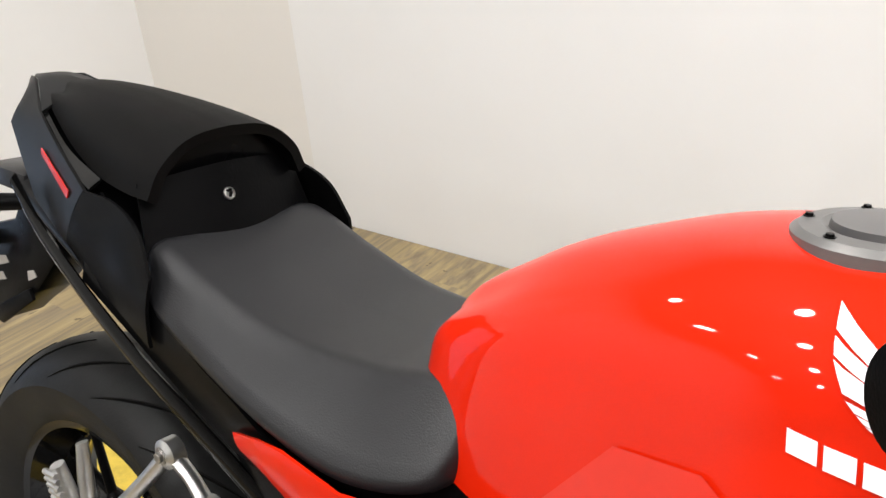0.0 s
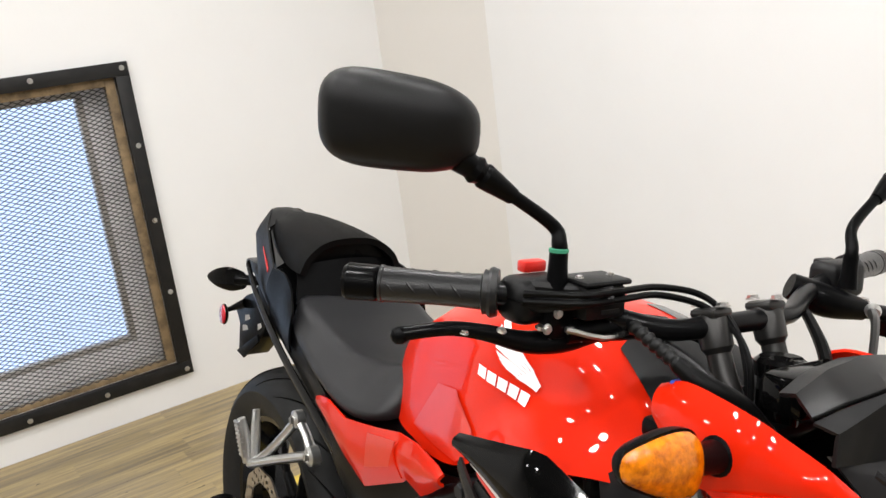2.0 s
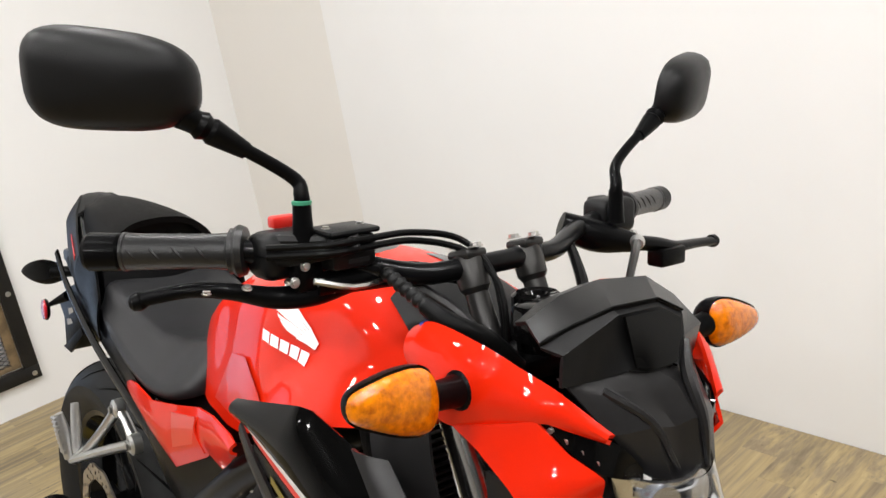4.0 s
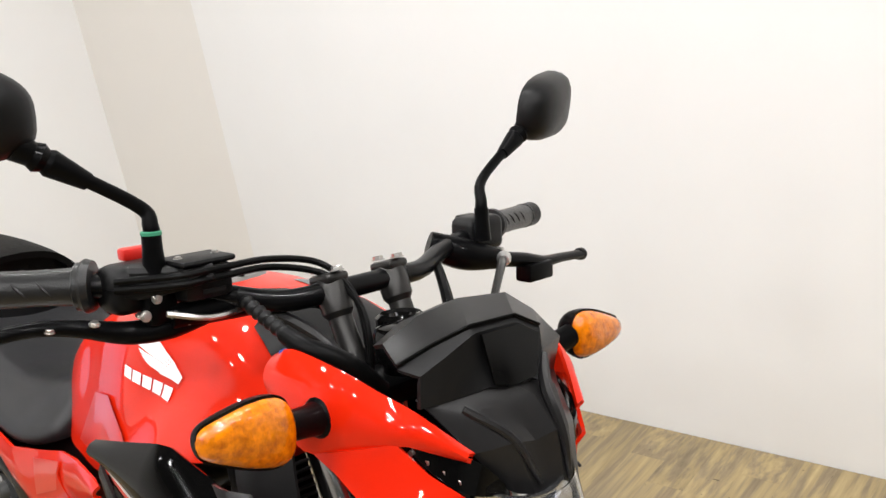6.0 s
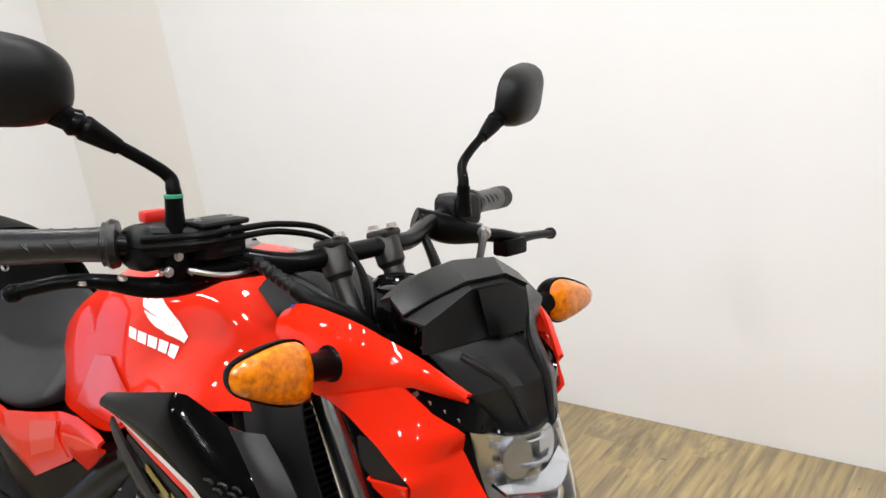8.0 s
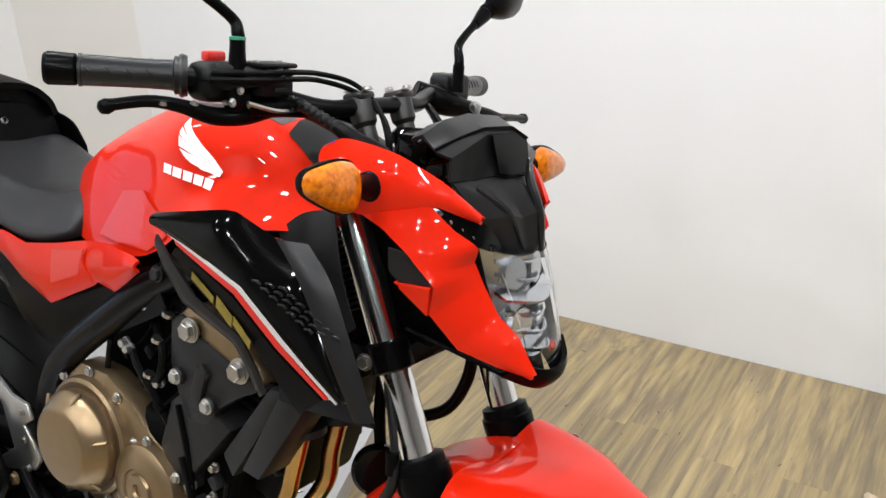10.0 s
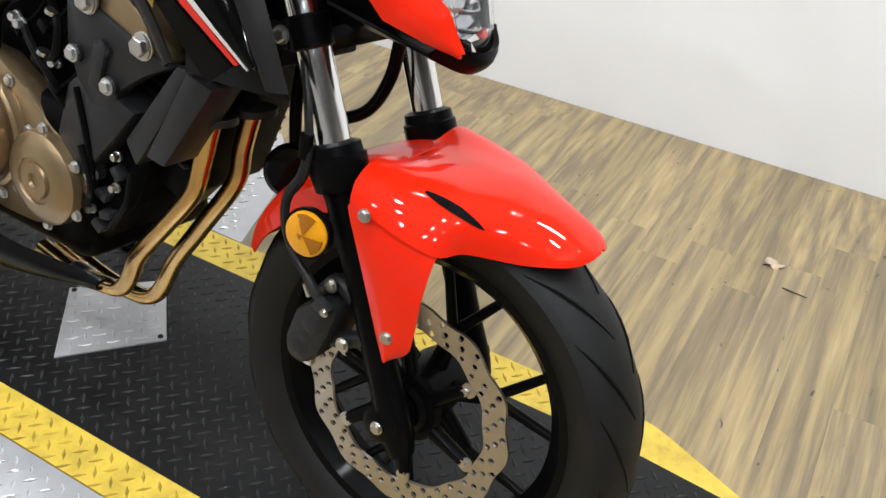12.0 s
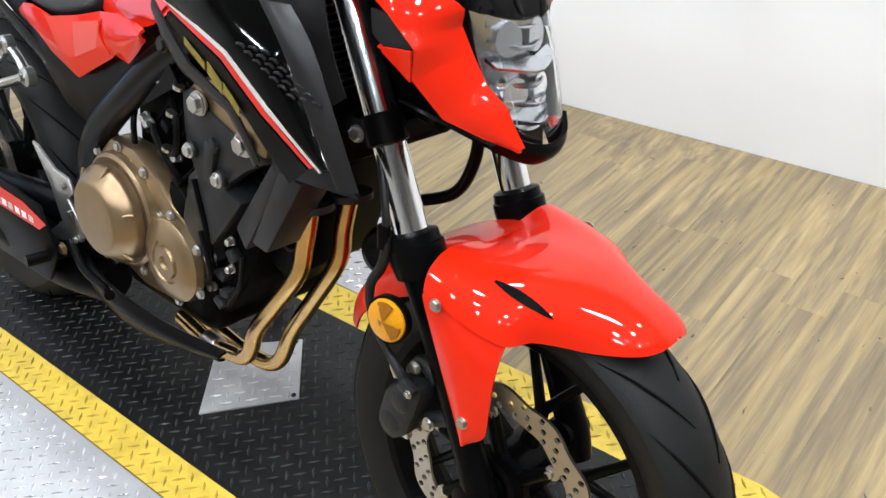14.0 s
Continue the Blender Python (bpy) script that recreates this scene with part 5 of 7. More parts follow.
# ---- headlight, cowls, shrouds ----
for side in (-1, 1):
    f = lambda x, y, z: (x, -y, z) if side < 0 else (x - max(0.95 - z, 0) * 0.17, y * 0.85 - 0.02 - max(0.95 - z, 0) * 0.2, z)
    th = -0.004 * side
    # upper limb of the red cowl, from the tank forwards over the lamp
    cowl = patch("headlight_cowl", [f(-0.273, 0.135, 1.011), f(-0.236, 0.14, 1.025), f(-0.168, 0.143, 1.02), f(-0.136, 0.134, 1.006), f(-0.109, 0.118, 0.987), f(-0.075, 0.09, 0.952)],
                 [f(-0.263, 0.152, 0.989), f(-0.228, 0.158, 0.962), f(-0.193, 0.159, 0.948), f(-0.118, 0.134, 0.967), f(-0.1, 0.118, 0.962), f(-0.075, 0.09, 0.95)], RED, bike, "glossy red headlight cowl", n=26, m=9, bulge=(0, side * 0.007, 0.003), thick=th)
    patch("cowl_blade", [f(-0.118, 0.134, 0.967), f(-0.093, 0.122, 0.942), f(-0.07, 0.106, 0.924), f(-0.079, 0.1, 0.905), f(-0.064, 0.095, 0.877), f(-0.044, 0.091, 0.846), f(-0.017, 0.086, 0.825), f(0.004, 0.08, 0.784)],
          [f(-0.193, 0.159, 0.948), f(-0.161, 0.159, 0.935), f(-0.127, 0.157, 0.912), f(-0.096, 0.152, 0.881), f(-0.104, 0.145, 0.848), f(-0.076, 0.12, 0.806), f(-0.035, 0.1, 0.792), f(0.004, 0.08, 0.783)], RED, cowl, n=43, m=9, bulge=(0, side * 0.006, 0), thick=th, sharp=70, straight=True)
    patch("cowl_spur", [f(-0.147, 0.152, 0.876), f(-0.096, 0.1535, 0.881)], [f(-0.146, 0.152, 0.8755), f(-0.102, 0.146, 0.846)], RED, cowl, n=8, m=5, thick=th)
    patch("cowl_notch", [f(-0.159, 0.15, 0.914), f(-0.132, 0.149, 0.91), f(-0.098, 0.147, 0.88)], [f(-0.158, 0.148, 0.888), f(-0.142, 0.148, 0.878), f(-0.104, 0.146, 0.878)], GREYP, cowl, "grey insert", n=8, m=4, thick=th)
    # slit with a strip of lamp behind it
    patch("lamp_slit", [f(-0.123, 0.126, 0.964), f(-0.098, 0.11, 0.956), f(-0.077, 0.088, 0.948), f(-0.069, 0.06, 0.92)], [f(-0.121, 0.126, 0.96), f(-0.096, 0.114, 0.939), f(-0.074, 0.098, 0.922), f(-0.069, 0.06, 0.909)], GLOSS, cowl, "gloss black slit", n=14, m=4, thick=th)
    for k in range(4):
        bolt("slit_stud", f(-0.112 + 0.011 * k, 0.124 - 0.007 * k, 0.957 - 0.008 * k), (0.4, side, 0.1), 0.003, STEEL, cowl)
    # inner fork covers
    patch("fork_guard", [f(-0.22, 0.085, 0.96), f(-0.17, 0.085, 0.90), f(-0.13, 0.085, 0.85), f(-0.1, 0.08, 0.80)], [f(-0.29, 0.07, 0.95), f(-0.255, 0.07, 0.88), f(-0.22, 0.07, 0.80), f(-0.15, 0.06, 0.77)], SATIN, bike, "black inner fork cover", n=14, m=6, thick=th)

# fly screen over the meter: a faceted shell, a glossy recess and a beak
def facets(name, rows, material, parent, label="", nu=4, nv=4, thick=0.004, sharp=14.0):
    """A shell of flat facets through rows of corner points."""
    across = []
    for r in rows:
        line = []
        for p, q in zip(r[:-1], r[1:]):
            line += [Vector(p).lerp(Vector(q), t / nu) for t in range(nu)]
        across.append(line + [Vector(r[-1])])
    out = []
    for a, b in zip(across[:-1], across[1:]):
        out += [[p.lerp(q, t / nv) for p, q in zip(a, b)] for t in range(nv)]
    out.append(across[-1])
    return grid(name, out, material, parent, label, thick=thick, sharp=sharp)


REAR = [(-0.17, -0.108, 1.034), (-0.175, -0.07, 1.046), (-0.177, -0.019, 1.051), (-0.17, 0.037, 1.046), (-0.155, 0.055, 1.03), (-0.145, 0.065, 1.0), (-0.15, 0.07, 0.965)]
BACK = [(-0.147, -0.118, 1.042), (-0.15, -0.073, 1.056), (-0.152, -0.019, 1.061), (-0.145, 0.041, 1.056), (-0.125, 0.058, 1.039), (-0.1, 0.067, 1.014), (-0.112, 0.073, 0.978)]
EDGE = [(-0.125, -0.124, 1.029), (-0.115, -0.095, 1.041), (-0.105, -0.057, 1.051), (-0.1, -0.002, 1.05), (-0.092, 0.024, 1.036), (-0.083, 0.016, 1.016), (-0.076, -0.002, 0.998)]
FACE = [(-0.106, -0.116, 1.021), (-0.104, -0.09, 1.03), (-0.099, -0.055, 1.045), (-0.096, -0.004, 1.044), (-0.09, 0.016, 1.032), (-0.083, 0.008, 1.014), (-0.078, -0.006, 0.997)]
CHEEK = [(-0.103, -0.12, 0.995), (-0.102, -0.1, 0.994), (-0.1, -0.083, 0.993), (-0.088, -0.05, 0.998), (-0.081, -0.035, 0.995), (-0.079, -0.02, 0.995), (-0.077, -0.008, 0.996)]
ROOT = [(-0.113, -0.114, 1.0), (-0.109, -0.1, 0.999), (-0.106, -0.083, 0.998), (-0.094, -0.05, 1.001), (-0.087, -0.03, 0.999), (-0.083, -0.002, 0.999), (-0.112, 0.073, 0.979)]
NECK = [(-0.103, -0.105, 0.985), (-0.095, -0.09, 0.983), (-0.085, -0.065, 0.984), (-0.077, -0.04, 0.98), (-0.071, -0.012, 0.984), (-0.078, 0.028, 0.982), (-0.1, 0.062, 0.97)]
BEAK = [(-0.08, -0.085, 0.951), (-0.072, -0.07, 0.952), (-0.063, -0.05, 0.954), (-0.06, -0.025, 0.949), (-0.053, -0.004, 0.954), (-0.055, 0.016, 0.952), (-0.062, 0.033, 0.95)]
TIP = [(-0.073, -0.05, 0.909), (-0.066, -0.044, 0.905), (-0.057, -0.03, 0.902), (-0.055, -0.014, 0.897), (-0.05, 0.004, 0.897), (-0.05, 0.018, 0.894), (-0.052, 0.028, 0.893)]
screen = facets("fly_screen", [REAR, BACK, EDGE], SCREENP, bike, "dark grey faceted fly screen over the meter")
facets("screen_face", [[(x + 0.001, y, z - 0.003) for x, y, z in EDGE], FACE, CHEEK], MATT, screen, "dark grey angular face")
facets("beak", [ROOT, NECK, BEAK, TIP], GREYP, screen, "dark grey beak")
patch("gloss_recess", [(-0.097, -0.052, 1.043), (-0.093, -0.004, 1.042), (-0.087, 0.014, 1.031)], [(-0.086, -0.048, 1.0), (-0.079, -0.033, 0.997), (-0.0745, -0.007, 0.999)], GLOSS, screen, "gloss black recess", n=8, m=6, thick=0.003, straight=True)
tube("brow_seam", [(p[0] + 0.001, p[1], p[2] + 0.0005) for p in EDGE[:5]], 0.0013, HOSE, screen, n=24, seg=6, straight=True)
tube("beak_ridge", [(-0.083, 0.018, 1.012), (-0.07, 0.004, 0.988), (-0.052, 0.004, 0.95), (-0.049, 0.01, 0.905)], [0.004, 0.006, 0.005, 0.002], GREYP, screen, n=14, seg=8)
tube("beak_ridge", [(-0.094, -0.08, 0.985), (-0.066, -0.05, 0.958), (-0.054, -0.026, 0.912)], [0.004, 0.004, 0.002], GREYP, screen, n=12, seg=8)
block("meter", (0.05, 0.1, 0.04), (-0.205, -0.01, 1.012), GLOSS, bike, "black instrument meter", 0.01)

# headlight, set a little towards the right-hand side as the bars are turned
def hl(points):
    return [(x - 0.012, y * (0.55 + (0.92 - z) * 1.8) - 0.026, z) for x, y, z in points]


lamp = patch("headlight", hl([(-0.07, -0.105, 0.92), (-0.045, -0.06, 0.912), (-0.036, 0, 0.908), (-0.045, 0.06, 0.912), (-0.07, 0.105, 0.92)]),
             hl([(-0.022, -0.052, 0.80), (-0.016, -0.03, 0.79), (-0.014, 0, 0.785), (-0.016, 0.03, 0.79), (-0.022, 0.052, 0.80)]), REFLECT, bike, "clear twin-chamber headlight", n=20, m=8, bulge=(-0.015, 0, 0), thick=0.004)
lens = patch("lens", hl([(-0.058, -0.105, 0.925), (-0.03, -0.055, 0.916), (-0.022, 0, 0.912), (-0.03, 0.055, 0.916), (-0.058, 0.1, 0.925)]),
             hl([(-0.002, -0.052, 0.797), (0.004, -0.03, 0.786), (0.006, 0, 0.782), (0.004, 0.03, 0.786), (-0.002, 0.054, 0.797)]), GLASS, lamp, "clear lens", n=20, m=10, bulge=(0.006, 0, 0), thick=0.0015)
lens.visible_shadow = False
patch("lamp_divider", hl([(-0.045, -0.088, 0.868), (-0.03, 0, 0.862), (-0.045, 0.088, 0.868)]), hl([(-0.03, -0.082, 0.86), (-0.01, 0, 0.853), (-0.03, 0.082, 0.86)]), REFLECT, lamp, n=12, m=3, thick=0.004)
for side in (-1, 1):
    lathe("bulb_bowl", [(-0.02, 0.006), (-0.01, 0.013), (0.002, 0.018), (0.004, 0.019)], (-0.05, side * 0.024 - 0.03, 0.888), (1, side * 0.2, 0.1), REFLECT, lamp, seg=24)
    lathe("bulb_bowl", [(-0.02, 0.006), (-0.01, 0.012), (0.003, 0.017), (0.005, 0.018)], (-0.038, side * 0.022 - 0.028, 0.83), (1, side * 0.2, 0.1), CHROME, lamp, seg=24)
    patch("lamp_side", hl([(-0.07, side * 0.112, 0.925), (-0.04, side * 0.1, 0.86), (-0.006, side * 0.06, 0.795)]), hl([(-0.1, side * 0.09, 0.9), (-0.08, side * 0.08, 0.85), (-0.04, side * 0.04, 0.79)]), SATIN, lamp, n=10, m=4, thick=0.003)
for k in range(6):
    z = 0.905 - 0.02 * k
    patch("reflector_step", hl([(-0.052 + 0.006 * k, -0.085 + 0.006 * k, z), (-0.03 + 0.006 * k, 0, z - 0.004), (-0.052 + 0.006 * k, 0.07 - 0.004 * k, z)]), hl([(-0.052 + 0.006 * k, -0.085 + 0.006 * k, z - 0.004), (-0.034 + 0.006 * k, 0, z - 0.009), (-0.052 + 0.006 * k, 0.07 - 0.004 * k, z - 0.004)]), REFLECT, lamp, n=10, m=3, thick=0.002)
chin = patch("headlight_chin", hl([(-0.01, -0.07, 0.80), (0.008, -0.04, 0.784), (0.014, 0, 0.778), (0.008, 0.04, 0.784), (-0.01, 0.07, 0.80)]), hl([(-0.03, -0.06, 0.772), (-0.002, -0.03, 0.76), (0.004, 0, 0.757), (-0.002, 0.03, 0.76), (-0.03, 0.06, 0.772)]), SATIN, bike, "black headlight chin", n=14, m=5, bulge=(0.006, 0, 0), thick=0.006)
patch("chin_under", hl([(-0.03, -0.06, 0.772), (0.0, 0, 0.757), (-0.03, 0.06, 0.772)]), hl([(-0.16, -0.085, 0.80), (-0.16, 0, 0.77), (-0.16, 0.085, 0.80)]), SATIN, chin, n=12, m=6, thick=0.004)

# front indicators: a pointed lens in a black shell, wide at the stalk and narrow at the outer end
SPAN = [(0.0, 0.014, 0.35), (0.05, 0.0235, 0.75), (0.16, 0.0285, 1.0), (0.32, 0.0285, 1.0), (0.52, 0.025, 0.92), (0.72, 0.0195, 0.8), (0.88, 0.0145, 0.62), (0.97, 0.0095, 0.4), (1.0, 0.003, 0.1)]
for side, inner, outer, base in ((-1, (-0.182, -0.194, 0.984), (-0.179, -0.282, 0.999), (-0.187, -0.152, 0.980)), (1, (-0.163, 0.170, 0.980), (-0.160, 0.257, 0.972), (-0.175, 0.120, 0.965))):
    a, o, root = Vector(inner), Vector(outer), Vector(base)
    stalk = tube("front_indicator", [root, root.lerp(a, 0.5), a.lerp(o, 0.04)], [0.017, 0.0135, 0.013], SATIN, bike, "amber front indicator on a black stalk", n=10, seg=16)
    lathe("stalk_base", [(-0.006, 0.023), (0.004, 0.022), (0.012, 0.015)], root, a - root, SATIN, stalk, seg=20)
    lens_rows, shell_rows = [], []
    for u, h, d in spline([(p, q * (1.0 if side < 0 else 0.9), r) for p, q, r in SPAN], 22):
        c = a.lerp(o, u)
        lens_rows.append([c + Vector((0.004 + 0.017 * d * math.cos(w) ** 0.8, 0, h * math.sin(w))) for w in np.linspace(-1.5, 1.5, 13)])
        shell_rows.append([c + Vector((0.005 - 0.03 * d * math.cos(w), 0, (h + 0.0022) * math.sin(w))) for w in np.linspace(-1.57, 1.57, 13)])
    grid("indicator_body", shell_rows, SATIN, stalk, "black indicator shell", close_u=True, caps=True)
    grid("indicator_lens", lens_rows, AMBER, stalk, "faceted amber lens", close_u=True, caps=True)

# radiator shrouds
for side in (-1, 1):
    f = lambda x, y, z: (x, side * y, z)
    th = -0.004 * side
    sh = patch("radiator_shroud", [f(-0.484, 0.218, 0.901), f(-0.431, 0.216, 0.913), f(-0.36, 0.211, 0.928), f(-0.345, 0.208, 0.928), f(-0.295, 0.197, 0.905), f(-0.238, 0.195, 0.872), f(-0.198, 0.192, 0.803), f(-0.168, 0.188, 0.742)],
               [f(-0.478, 0.2205, 0.892), f(-0.43, 0.222, 0.878), f(-0.378, 0.226, 0.862), f(-0.318, 0.228, 0.842), f(-0.285, 0.2245, 0.817), f(-0.253, 0.221, 0.79), f(-0.215, 0.213, 0.762), f(-0.175, 0.204, 0.735)], GLOSS, bike, "gloss black radiator shroud with a red and silver stripe", n=36, m=9, bulge=(0, side * 0.009, 0), thick=th, straight=True, sharp=40)
    patch("silver_strip", [f(-0.483, 0.2215, 0.8985), f(-0.375, 0.2275, 0.868), f(-0.314, 0.2295, 0.848), f(-0.248, 0.2225, 0.796), f(-0.178, 0.2075, 0.735)],
          [f(-0.480, 0.2215, 0.892), f(-0.378, 0.2275, 0.863), f(-0.318, 0.2295, 0.8435), f(-0.253, 0.2225, 0.7915), f(-0.178, 0.2075, 0.733)], SILVERDEC, sh, "silver strip", n=29, m=3, thick=th, straight=True)
    patch("red_strip", [f(-0.437, 0.2245, 0.8795), f(-0.378, 0.2275, 0.8625), f(-0.318, 0.2295, 0.843), f(-0.253, 0.2225, 0.791), f(-0.19, 0.208, 0.737)],
          [f(-0.433, 0.224, 0.875), f(-0.383, 0.227, 0.857), f(-0.325, 0.229, 0.837), f(-0.262, 0.222, 0.7855), f(-0.195, 0.208, 0.735)], REDDEC, sh, "red strip", n=29, m=3, thick=th, straight=True)
    patch("sticker_panel", [f(-0.44, 0.221, 0.869), f(-0.385, 0.2245, 0.853), f(-0.328, 0.2265, 0.832), f(-0.267, 0.2195, 0.781), f(-0.20, 0.2065, 0.732)],
          [f(-0.455, 0.215, 0.855), f(-0.395, 0.217, 0.82), f(-0.306, 0.218, 0.78), f(-0.278, 0.212, 0.747), f(-0.24, 0.2, 0.70)], SATIN, sh, "black lower panel", n=25, m=5, thick=th, straight=True)
    for x0, z0, x1, z1, drop in ((-0.405, 0.845, -0.365, 0.822, 0.010), (-0.36, 0.825, -0.332, 0.805, 0.016), (-0.33, 0.806, -0.30, 0.782, 0.012)):
        patch("warning_label", [f(x0, 0.2262, z0), f(x1, 0.2268, z1)], [f(x0 - 0.004, 0.224, z0 - drop), f(x1 - 0.004, 0.2245, z1 - drop)], OLIVE, sh, "faded yellow label bar", n=3, m=3, thick=th * 0.2)
    patch("lower_trim", [f(-0.485, 0.214, 0.875), f(-0.462, 0.217, 0.857), f(-0.407, 0.218, 0.81), f(-0.328, 0.214, 0.776), f(-0.308, 0.21, 0.745), f(-0.296, 0.202, 0.71)],
          [f(-0.487, 0.206, 0.85), f(-0.472, 0.208, 0.826), f(-0.441, 0.208, 0.794), f(-0.349, 0.204, 0.762), f(-0.33, 0.2, 0.734), f(-0.31, 0.195, 0.698)], GREYP, sh, "dark satin lower trim", n=26, m=5, bulge=(0, side * 0.005, 0), thick=th, straight=True)
    patch("shroud_fin", [f(-0.245, 0.192, 0.905), f(-0.204, 0.196, 0.868), f(-0.172, 0.194, 0.80), f(-0.140, 0.186, 0.715)], [f(-0.283, 0.204, 0.909), f(-0.234, 0.211, 0.862), f(-0.193, 0.208, 0.79), f(-0.158, 0.198, 0.716)], GREYP, sh, "dark grey fin", n=18, m=5, bulge=(0, side * 0.004, 0), thick=th)
    patch("shroud_bottom", [f(-0.275, 0.2, 0.742), f(-0.22, 0.205, 0.735), f(-0.155, 0.195, 0.735)], [f(-0.285, 0.188, 0.70), f(-0.21, 0.19, 0.705), f(-0.14, 0.182, 0.708)], SATIN, sh, n=10, m=4, thick=th)
    # mesh of the vent
    verts, faces = [], []
    for i in range(7):
        for j in range(3):
            cx, cz = -0.298 + 0.0125 * i + 0.0175 * j, 0.860 - 0.0072 * i - 0.001 * j
            yo = 0.2295 - 0.0016 * i - 0.0038 * j
            k = len(verts)
            verts += [f(cx, yo, cz), f(cx + 0.007, yo - 0.001, cz + 0.0005), f(cx + 0.0125, yo - 0.002, cz - 0.003), f(cx + 0.0115, yo - 0.002, cz - 0.0052), f(cx + 0.006, yo - 0.001, cz - 0.0018), f(cx, yo, cz - 0.0022)]
            faces.append((k, k + 1, k + 2, k + 3, k + 4, k + 5))
    sl = obj("vent_slats", verts, faces, GREYP, sh, "rows of small vent slats")
    sl.modifiers.new("thick", 'SOLIDIFY').thickness = 0.003
    # inner cover between shroud and fork
    patch("inner_cover", [f(-0.33, 0.15, 0.90), f(-0.29, 0.15, 0.93), f(-0.25, 0.14, 0.94)], [f(-0.255, 0.165, 0.785), f(-0.235, 0.158, 0.78), f(-0.213, 0.138, 0.80)], GREYP, sh, "dark grey ribbed inner cover", n=14, m=8, bulge=(0, side * 0.008, 0), thick=th)
radiator = block("radiator", (0.04, 0.28, 0.24), (-0.33, 0, 0.79), ENGINE, bike, "black radiator", 0.006, Matrix.Rotation(radians(-14), 3, 'Y'))
for k in range(22):
    block("fin", (0.004, 0.27, 0.002), (-0.301 - 0.0026 * (11 - k) * 0.93, 0, 0.68 + 0.0105 * k), ENGGREY, radiator, "", 0.0)

# ---- handlebar and controls ----
HB = [(-0.4648, -0.334, 1.0862), (-0.394, -0.2526, 1.0855), (-0.352, -0.17, 1.07), (-0.315, -0.1, 1.052), (-0.300, -0.045, 1.053), (-0.300, 0.045, 1.053), (-0.315, 0.1, 1.05), (-0.352, 0.18, 1.058), (-0.398, 0.32, 1.0635), (-0.4436, 0.45, 1.056)]
bar = tube("handlebar", HB, 0.0112, FRAME, bike, "black tubular handlebar", n=50, seg=14)
for y in (-0.045, 0.038):
    base = Vector((-0.262, y, 0.965))
    lathe("bar_clamp", [(0, 0.0185), (0.012, 0.0165), (0.045, 0.013), (0.068, 0.0125), (0.074, 0.0165), (0.1, 0.0175), (0.108, 0.015), (0.11, 0.005)], base, (-0.42, 0, 1), RISER, bar, "grey metal handlebar riser", seg=22)
    block("clamp_cap", (0.034, 0.029, 0.011), (-0.303, y, 1.066), RISER, bar, "", 0.005, turn=Matrix.Rotation(radians(-14), 3, "Y"))
    for dx, dz in ((-0.319, 1.069), (-0.289, 1.0755)):
        bolt("clamp_bolt", (dx, y, dz), (-0.24, 0, 1), 0.006, STEEL, bar)
for side in (-1, 1):
    end = Vector(HB[0] if side < 0 else HB[-1])
    inn = Vector(HB[1] if side < 0 else HB[-2])
    ax = (end - inn).normalized()
    ln = (end - inn).length
    grip = lathe("grip", [(0.0, 0.021), (0.006, 0.022), (0.008, 0.0175), (0.03, 0.0165), (ln * 0.5, 0.0165), (ln - 0.004, 0.0175), (ln - 0.003, 0.0185), (ln, 0.0185)], inn, ax, GRIPRUB, bar, "black rubber grip with slanting grooves", seg=28)
    lathe("bar_end", [(-0.006, 0.012), (-0.001, 0.0125), (0, 0.0165), (0.002, 0.0178), (0.03, 0.0185), (0.034, 0.016), (0.035, 0.005)], end + ax * 0.002, ax, SATIN, grip, "black bar-end weight", seg=28)
    o = ax.orthogonal().normalized()
    q = ax.cross(o)
    for k in range(12):
        turn, along = 2.1 * (k % 3), 0.018 + 0.022 * (k // 3) + 0.006 * (k % 3)
        pts = []
        for u in np.linspace(0, 1, 5):
            w = turn + 0.9 * u
            pts.append(inn + ax * (along + 0.013 * u) + (o * math.cos(w) + q * math.sin(w)) * 0.0165)
        tube("grip_groove", pts, [0.0004, 0.0013, 0.0015, 0.0013, 0.0004], GREYP, grip, seg=6, n=8)

# right switch housing, kill switch, brake master cylinder
sw = block("switch_housing", (0.046, 0.066, 0.046), (-0.378, -0.212, 1.080), MATT, bike, "black right switch housing with a red switch", 0.014, seg=3)
lathe("grip_flange", [(-0.004, 0.023), (0.002, 0.025), (0.005, 0.0235)], (-0.392, -0.2495, 1.0855), (-0.656, -0.754, 0), GRIPRUB, sw, seg=28)
block("kill_switch", (0.014, 0.028, 0.012), (-0.398, -0.201, 1.1075), REDDEC, sw, "red stop switch", 0.003)
tube("cable_guide", [(-0.388, -0.238, 1.092), (-0.362, -0.222, 1.095), (-0.345, -0.2, 1.094), (-0.32, -0.165, 1.096)], [0.0075, 0.0085, 0.007, 0.0055], MATT, sw, "grey throttle cable guide", n=14, seg=10)
tube("cable_guide", [(-0.376, -0.24, 1.078), (-0.35, -0.222, 1.08), (-0.33, -0.2, 1.084), (-0.312, -0.17, 1.09)], [0.0065, 0.0075, 0.006, 0.005], MATT, sw, "grey throttle cable guide", n=14, seg=10)
block("clamp_half", (0.02, 0.03, 0.034), (-0.35, -0.206, 1.064), SATIN, sw, "black lever clamp", 0.005)
block("brake_switch", (0.018, 0.03, 0.016), (-0.352, -0.188, 1.043), SATIN, sw, "black brake switch", 0.004)
